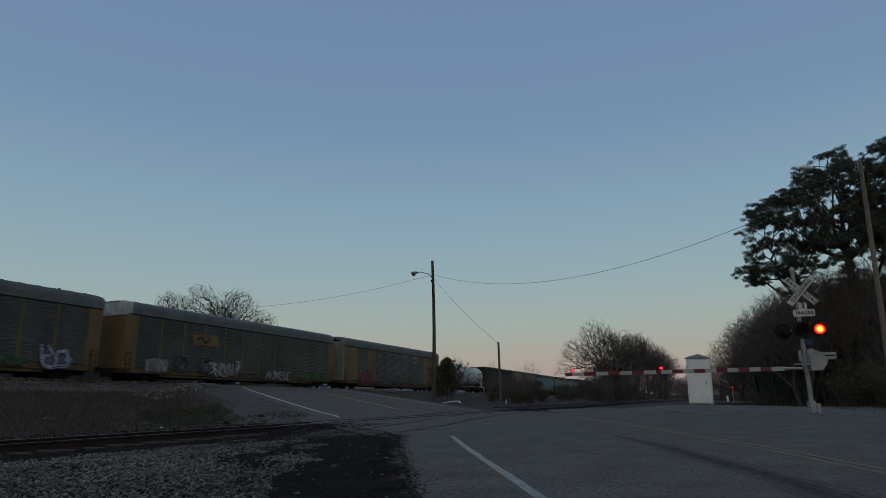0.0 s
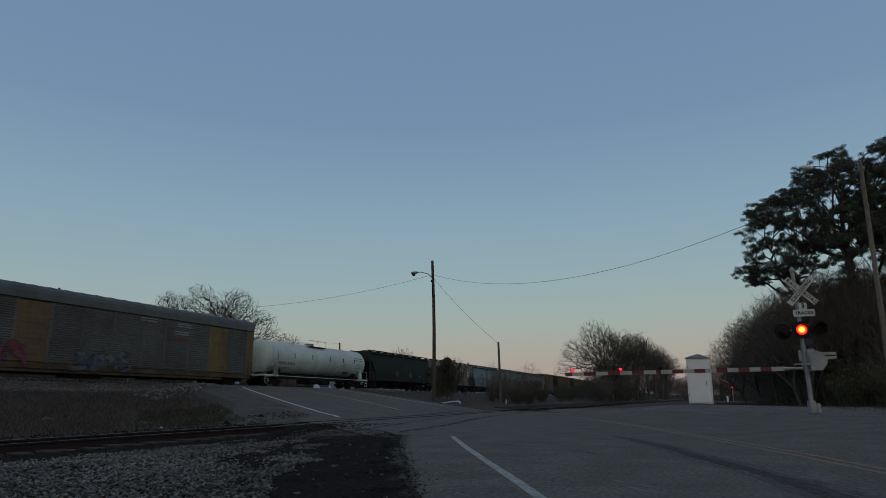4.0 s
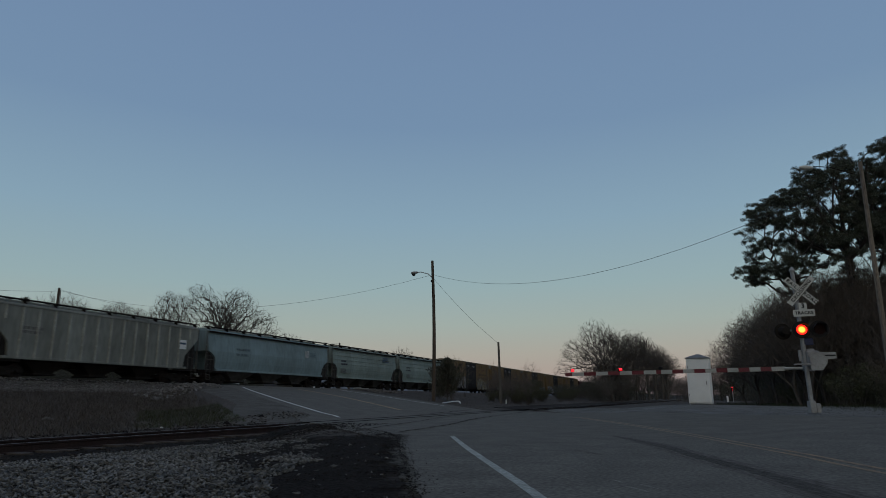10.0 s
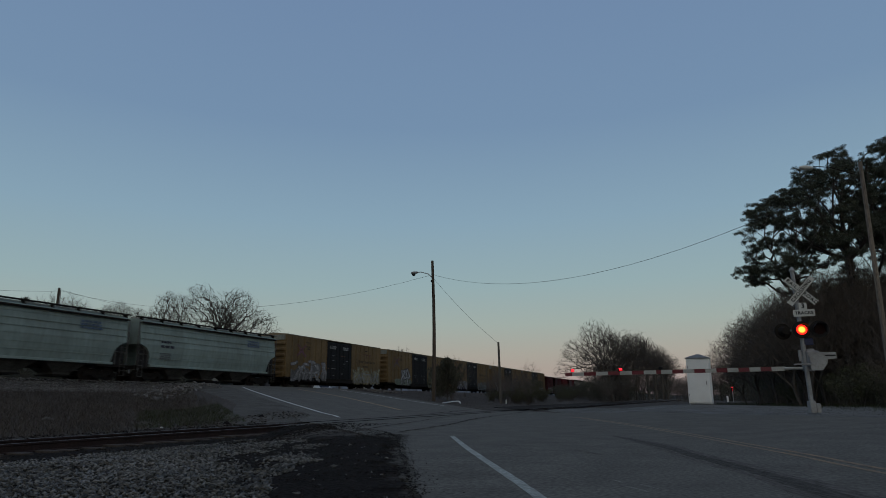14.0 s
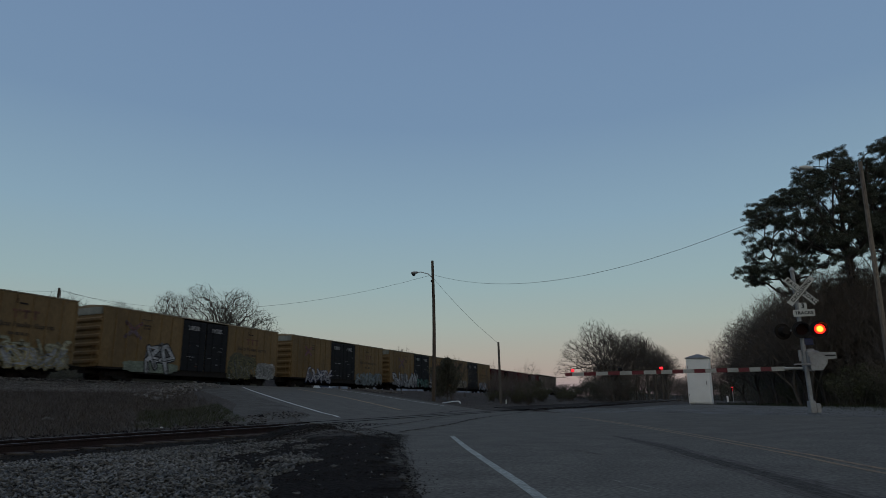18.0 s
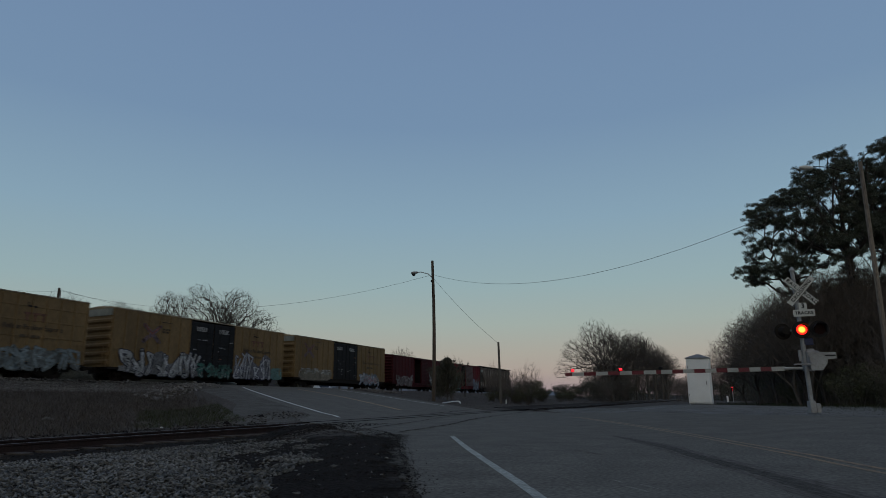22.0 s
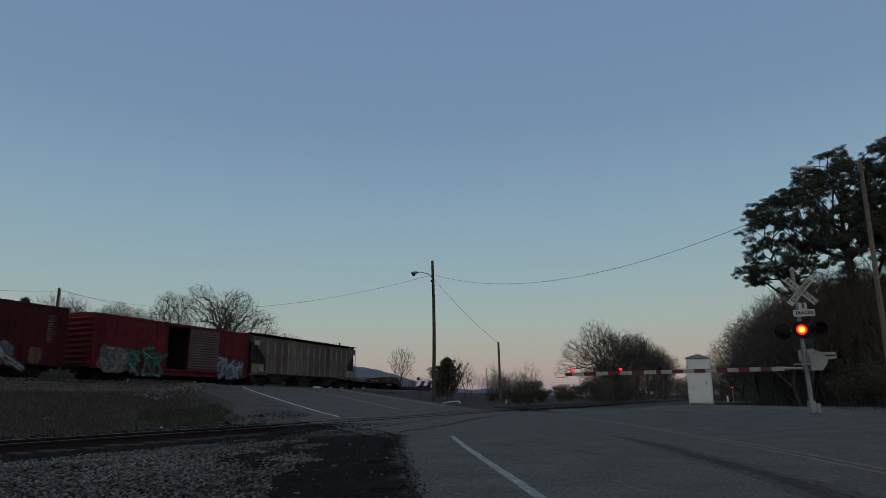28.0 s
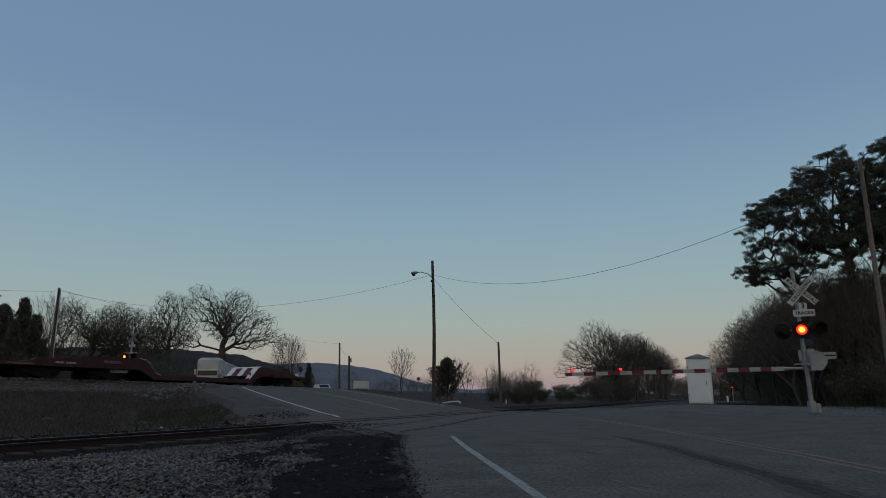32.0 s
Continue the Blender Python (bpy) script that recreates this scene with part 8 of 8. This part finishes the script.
# low bushes beyond the main line, added to darken the gaps under the cars
for i in range(20):
    put(DARK_BUSH, 16 + i * 1.6 + R.uniform(-0.5, 0.5), 46.5 + R.uniform(-0.6, 3.5), R.uniform(1.5, 2.3), R.uniform(0, 360))
# row of trees along the far side of the siding
put(ASH, 125.0, 21.6, 11.0, 80)
for i in range(9):
    put(BRUSH, 127 + i * 5.2, 19.4 + R.uniform(-0.6, 1.5), R.uniform(7.0, 9.5), R.uniform(0, 360))
for x, y, h in ((140, 20.8, 15.5), (152, 20.2, 16), (166, 20.0, 17), (182, 19.6, 19), (200, 19.6, 19.5), (222, 20, 20), (250, 20, 20.5), (285, 20, 21), (330, 21, 22)):
    put((ELM, OAK, ASH)[int(x) % 3], x, y, h, R.uniform(0, 360))
    put(BRUSH, x + 5, y + 2, h * 0.62, R.uniform(0, 360))
    put(BRUSH, x + 1.5, y + 2.5, h * 0.5, R.uniform(0, 360))
for i in range(14):
    put(BRUSH if i % 2 else DARK_BUSH, 122 + i * 7, 19.6 + R.uniform(0, 3.5), R.uniform(4.0, 6.5), R.uniform(0, 360))
for i in range(9):
    put(DARK_BUSH, 108 + i * 8, 24 + R.uniform(0, 5), R.uniform(3.0, 4.5), R.uniform(0, 360))
# wood behind the signal
for x, y, h in ((64, -3.6, 8.0), (61, -7.0, 9.5), (63, -10, 11.5), (66, -13, 12.5), (58, -14, 11), (70, -8, 11), (75, -6, 9.5), (54, -17, 11), (62, -18, 13), (82, -7, 10), (92, -8, 11), (105, -8.5, 12), (120, -9, 13), (140, -9, 14)):
    put((BRUSH, ASH, BRUSH, LEANER)[int(x + h) % 4], x, y, h, R.uniform(-25, 25))
for x, y, h in ((65, -9.5, 6), (60, -12.5, 6), (57, -15, 6.5), (70, -8.5, 5.5), (74, -9, 7.5), (80, -6.6, 5.0), (88, -7.2, 6), (98, -8, 7), (112, -8.5, 7.5), (130, -9.5, 8), (50, -17, 5), (155, -10, 10), (72, -13, 9), (64, -15, 9)):
    put(DARK_BUSH, x, y, h, R.uniform(0, 360))
for x, y, h in ((45, -7.6, 2.3), (48, -9.4, 2.9), (43, -9.0, 2.1), (51, -8.0, 2.5), (41, -10.6, 2.4), (55, -5.5, 2.0), (39, -12.5, 2.6), (46.5, -10.2, 3.0), (44, -11.6, 2.9)):
    put(BUSH, x, y, h, R.uniform(0, 360))
for i in range(16):
    put(SCRUB, 42 + i * 1.6, -9.5 + i * 0.35 + R.uniform(-3, 1), R.uniform(2.0, 4.2), R.uniform(0, 360))
for i in range(22):
    put(BRUSH, 46 + i * 1.3 + R.uniform(-1, 1), -10.5 + i * 0.28 - R.uniform(0, 5), R.uniform(3.5, 7.5), R.uniform(0, 360))
for x, y, h in ((380, 24, 23), (420, 10, 24), (440, 28, 25), (400, -9, 22), (330, -12, 20), (280, -12, 19), (230, -11.5, 17), (190, -11, 15), (460, -4, 24), (360, 4.5, 16), (300, 5.5, 9)):
    put((ELM, OAK, ASH)[int(x) % 3], x, y, h, R.uniform(0, 360))
    put(DARK_BUSH, x + 3, y + (2 if y > 0 else -2), h * 0.7, R.uniform(0, 360))
    put(DARK_BUSH, x - 3, y + (4 if y > 14 else -3), h * 0.6, R.uniform(0, 360))
for i in range(16):
    put((BRUSH, ASH, BRUSH, ELM)[i % 4], 64 + i * 0.75 + R.uniform(0, 8), -8.2 - i * 0.75 - R.uniform(0, 2.5), R.uniform(9, 11.5), R.uniform(0, 360))
for i in range(14):
    put(BRUSH, 80 + i * 0.6 + R.uniform(0, 8), -11.0 - i * 0.75, R.uniform(12, 14), R.uniform(0, 360))
for i in range(9):
    put(BRUSH, 112 + i * 6, 14.6 - i * 1.1 + R.uniform(-1, 1) if i > 6 else 17.5 + R.uniform(0, 1), R.uniform(2.5, 4.5), R.uniform(0, 360))
for i in range(7):
    put(SCRUB if i % 2 else BRUSH, 168 + i * 5, 8.6 + R.uniform(-1.5, 1.2), R.uniform(4.5, 7), R.uniform(0, 360))
for i, (x, y, h) in enumerate(((49.2, -5.0, 7.6), (49.6, -6.0, 8.6), (50.0, -7.1, 9.2), (50.5, -8.1, 9.4), (50.8, -8.7, 8.6), (51.0, -9.2, 9.8), (51.4, -10.2, 9.5), (51.8, -11.3, 10.2), (49.0, -9.4, 8.0), (49.5, -11.0, 8.6), (52.4, -7.6, 9.6), (53.2, -5.8, 8.8), (52.0, -12.5, 10.4), (48.4, -7.8, 6.5))):
    put(BRUSH if i % 3 else LEANER, x, y, h, R.uniform(0, 360) if i % 3 else R.uniform(-20, 20))
put(PINE_B, 61.0, -18.6, 21.0, 120)
# trees behind the eye close the place
for i in range(10):
    a = radians(120 + i * 22)
    put(BRUSH, 70 * math.cos(a), 70 * math.sin(a) - 10, R.uniform(9, 13), R.uniform(0, 360), ground_z(70 * math.cos(a), 70 * math.sin(a) - 10))


# ---- hills ----
def hill(name, profile, dist, depth, material, label, wobble):
    """A wooded ridge: heights at bearings seen from the crossing."""
    m = Mesh()
    n, rows = 160, 10
    a0, a1 = profile[0][0], profile[-1][0]
    for j in range(rows + 1):
        for i in range(n + 1):
            a = a0 + (a1 - a0) * i / n
            h = np.interp(a, [p[0] for p in profile], [p[1] for p in profile])
            f = j / rows
            lift = math.sin(math.pi * min(1.0, f * 1.0)) if f <= 0.5 else math.sin(math.pi * f)
            rr = dist + (f - 0.5) * depth
            z = h * lift + wobble * (noise.noise((i * 0.35, j * 0.5, dist)) + 0.6 * noise.noise((i * 1.1, j, 3.0))) * lift
            m.v.append((rr * math.cos(radians(a)), rr * math.sin(radians(a)), z - 2))
    k = n + 1
    m.f = [(j * k + i, j * k + i + 1, (j + 1) * k + i + 1, (j + 1) * k + i)[::-1] for j in range(rows) for i in range(n)]
    tagged(m.make(name, material), label, "hill", kind="structure")


# the blue haze of distance is painted into the far ridge's colour
HILL_HAZE = mat("haze_blue_hill", (0.12, 0.14, 0.17), 1.0, 0.12, 0.02, 0, second=(0.10, 0.115, 0.14), fine=0.15)
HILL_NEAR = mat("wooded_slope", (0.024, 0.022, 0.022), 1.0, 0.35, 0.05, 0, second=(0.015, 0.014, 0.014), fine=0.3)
hill("distant_hill", [(12, 26), (13.5, 32), (17, 43), (20.5, 38), (23, 44), (25, 58), (27.2, 78), (28.8, 91), (31.3, 103), (34.2, 111), (37, 108), (42, 110), (50, 95), (60, 60)], 1680, 500, HILL_HAZE, "wooded ridge on the horizon, tinted with painted blue haze", 2.0)
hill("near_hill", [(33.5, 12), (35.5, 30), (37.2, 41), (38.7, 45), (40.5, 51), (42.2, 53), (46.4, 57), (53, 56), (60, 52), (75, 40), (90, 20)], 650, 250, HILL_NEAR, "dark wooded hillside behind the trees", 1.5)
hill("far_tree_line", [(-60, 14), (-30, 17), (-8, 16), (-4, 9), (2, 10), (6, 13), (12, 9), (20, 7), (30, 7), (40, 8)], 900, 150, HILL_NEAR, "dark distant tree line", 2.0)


HALF_BEAT, FIRST_BEAT = 0.5977, 1.0


def flash_rows(off, on, phase):
    """Rows for one flasher: it lights in every other beat."""
    rows = []
    k = -3
    lit0 = None
    while FIRST_BEAT + k * HALF_BEAT < 32.6:
        start = FIRST_BEAT + k * HALF_BEAT
        end = FIRST_BEAT + (k + 1) * HALF_BEAT
        if k % 2 == phase:
            for t, state in ((start - 1 / 30, off), (start, on), (end - 1 / 30, on), (end, off)):
                if 0.0 < t < 32.0:
                    rows.append((t, pose(*state)))
            if start <= 0.0 < end - 1 / 30:
                lit0 = on
            if start <= 32.0 < end - 1 / 30:
                rows.append((32.0, pose(*on)))
        k += 1
    if rows[-1][0] < 31.99:
        rows.append((32.0, pose(*off)))
    return [(0.0, pose(*(lit0 or off)))] + rows


def motions():
    times = [0.0, 1 / 30] + [float(t) for t in range(1, 32)] + [32 - 1 / 30, 32.0]
    for ob, q in TRAIN:
        walk(ob, [(t, pose(q - travelled(t), MAIN_Y, MAIN_Z)) for t in times])
    beats = [i / 16 for i in range(32 * 16 + 1)]
    for ob, dx in WHEELSETS:
        walk(ob, [(t, pose(dx, 0, 0.46, 0, -math.degrees(travelled(t) - travelled(0)) / 0.46, 0)) for t in beats])
    for ob, off, on, phase in FLASHERS:
        walk(ob, flash_rows(off, on, phase))


motions()
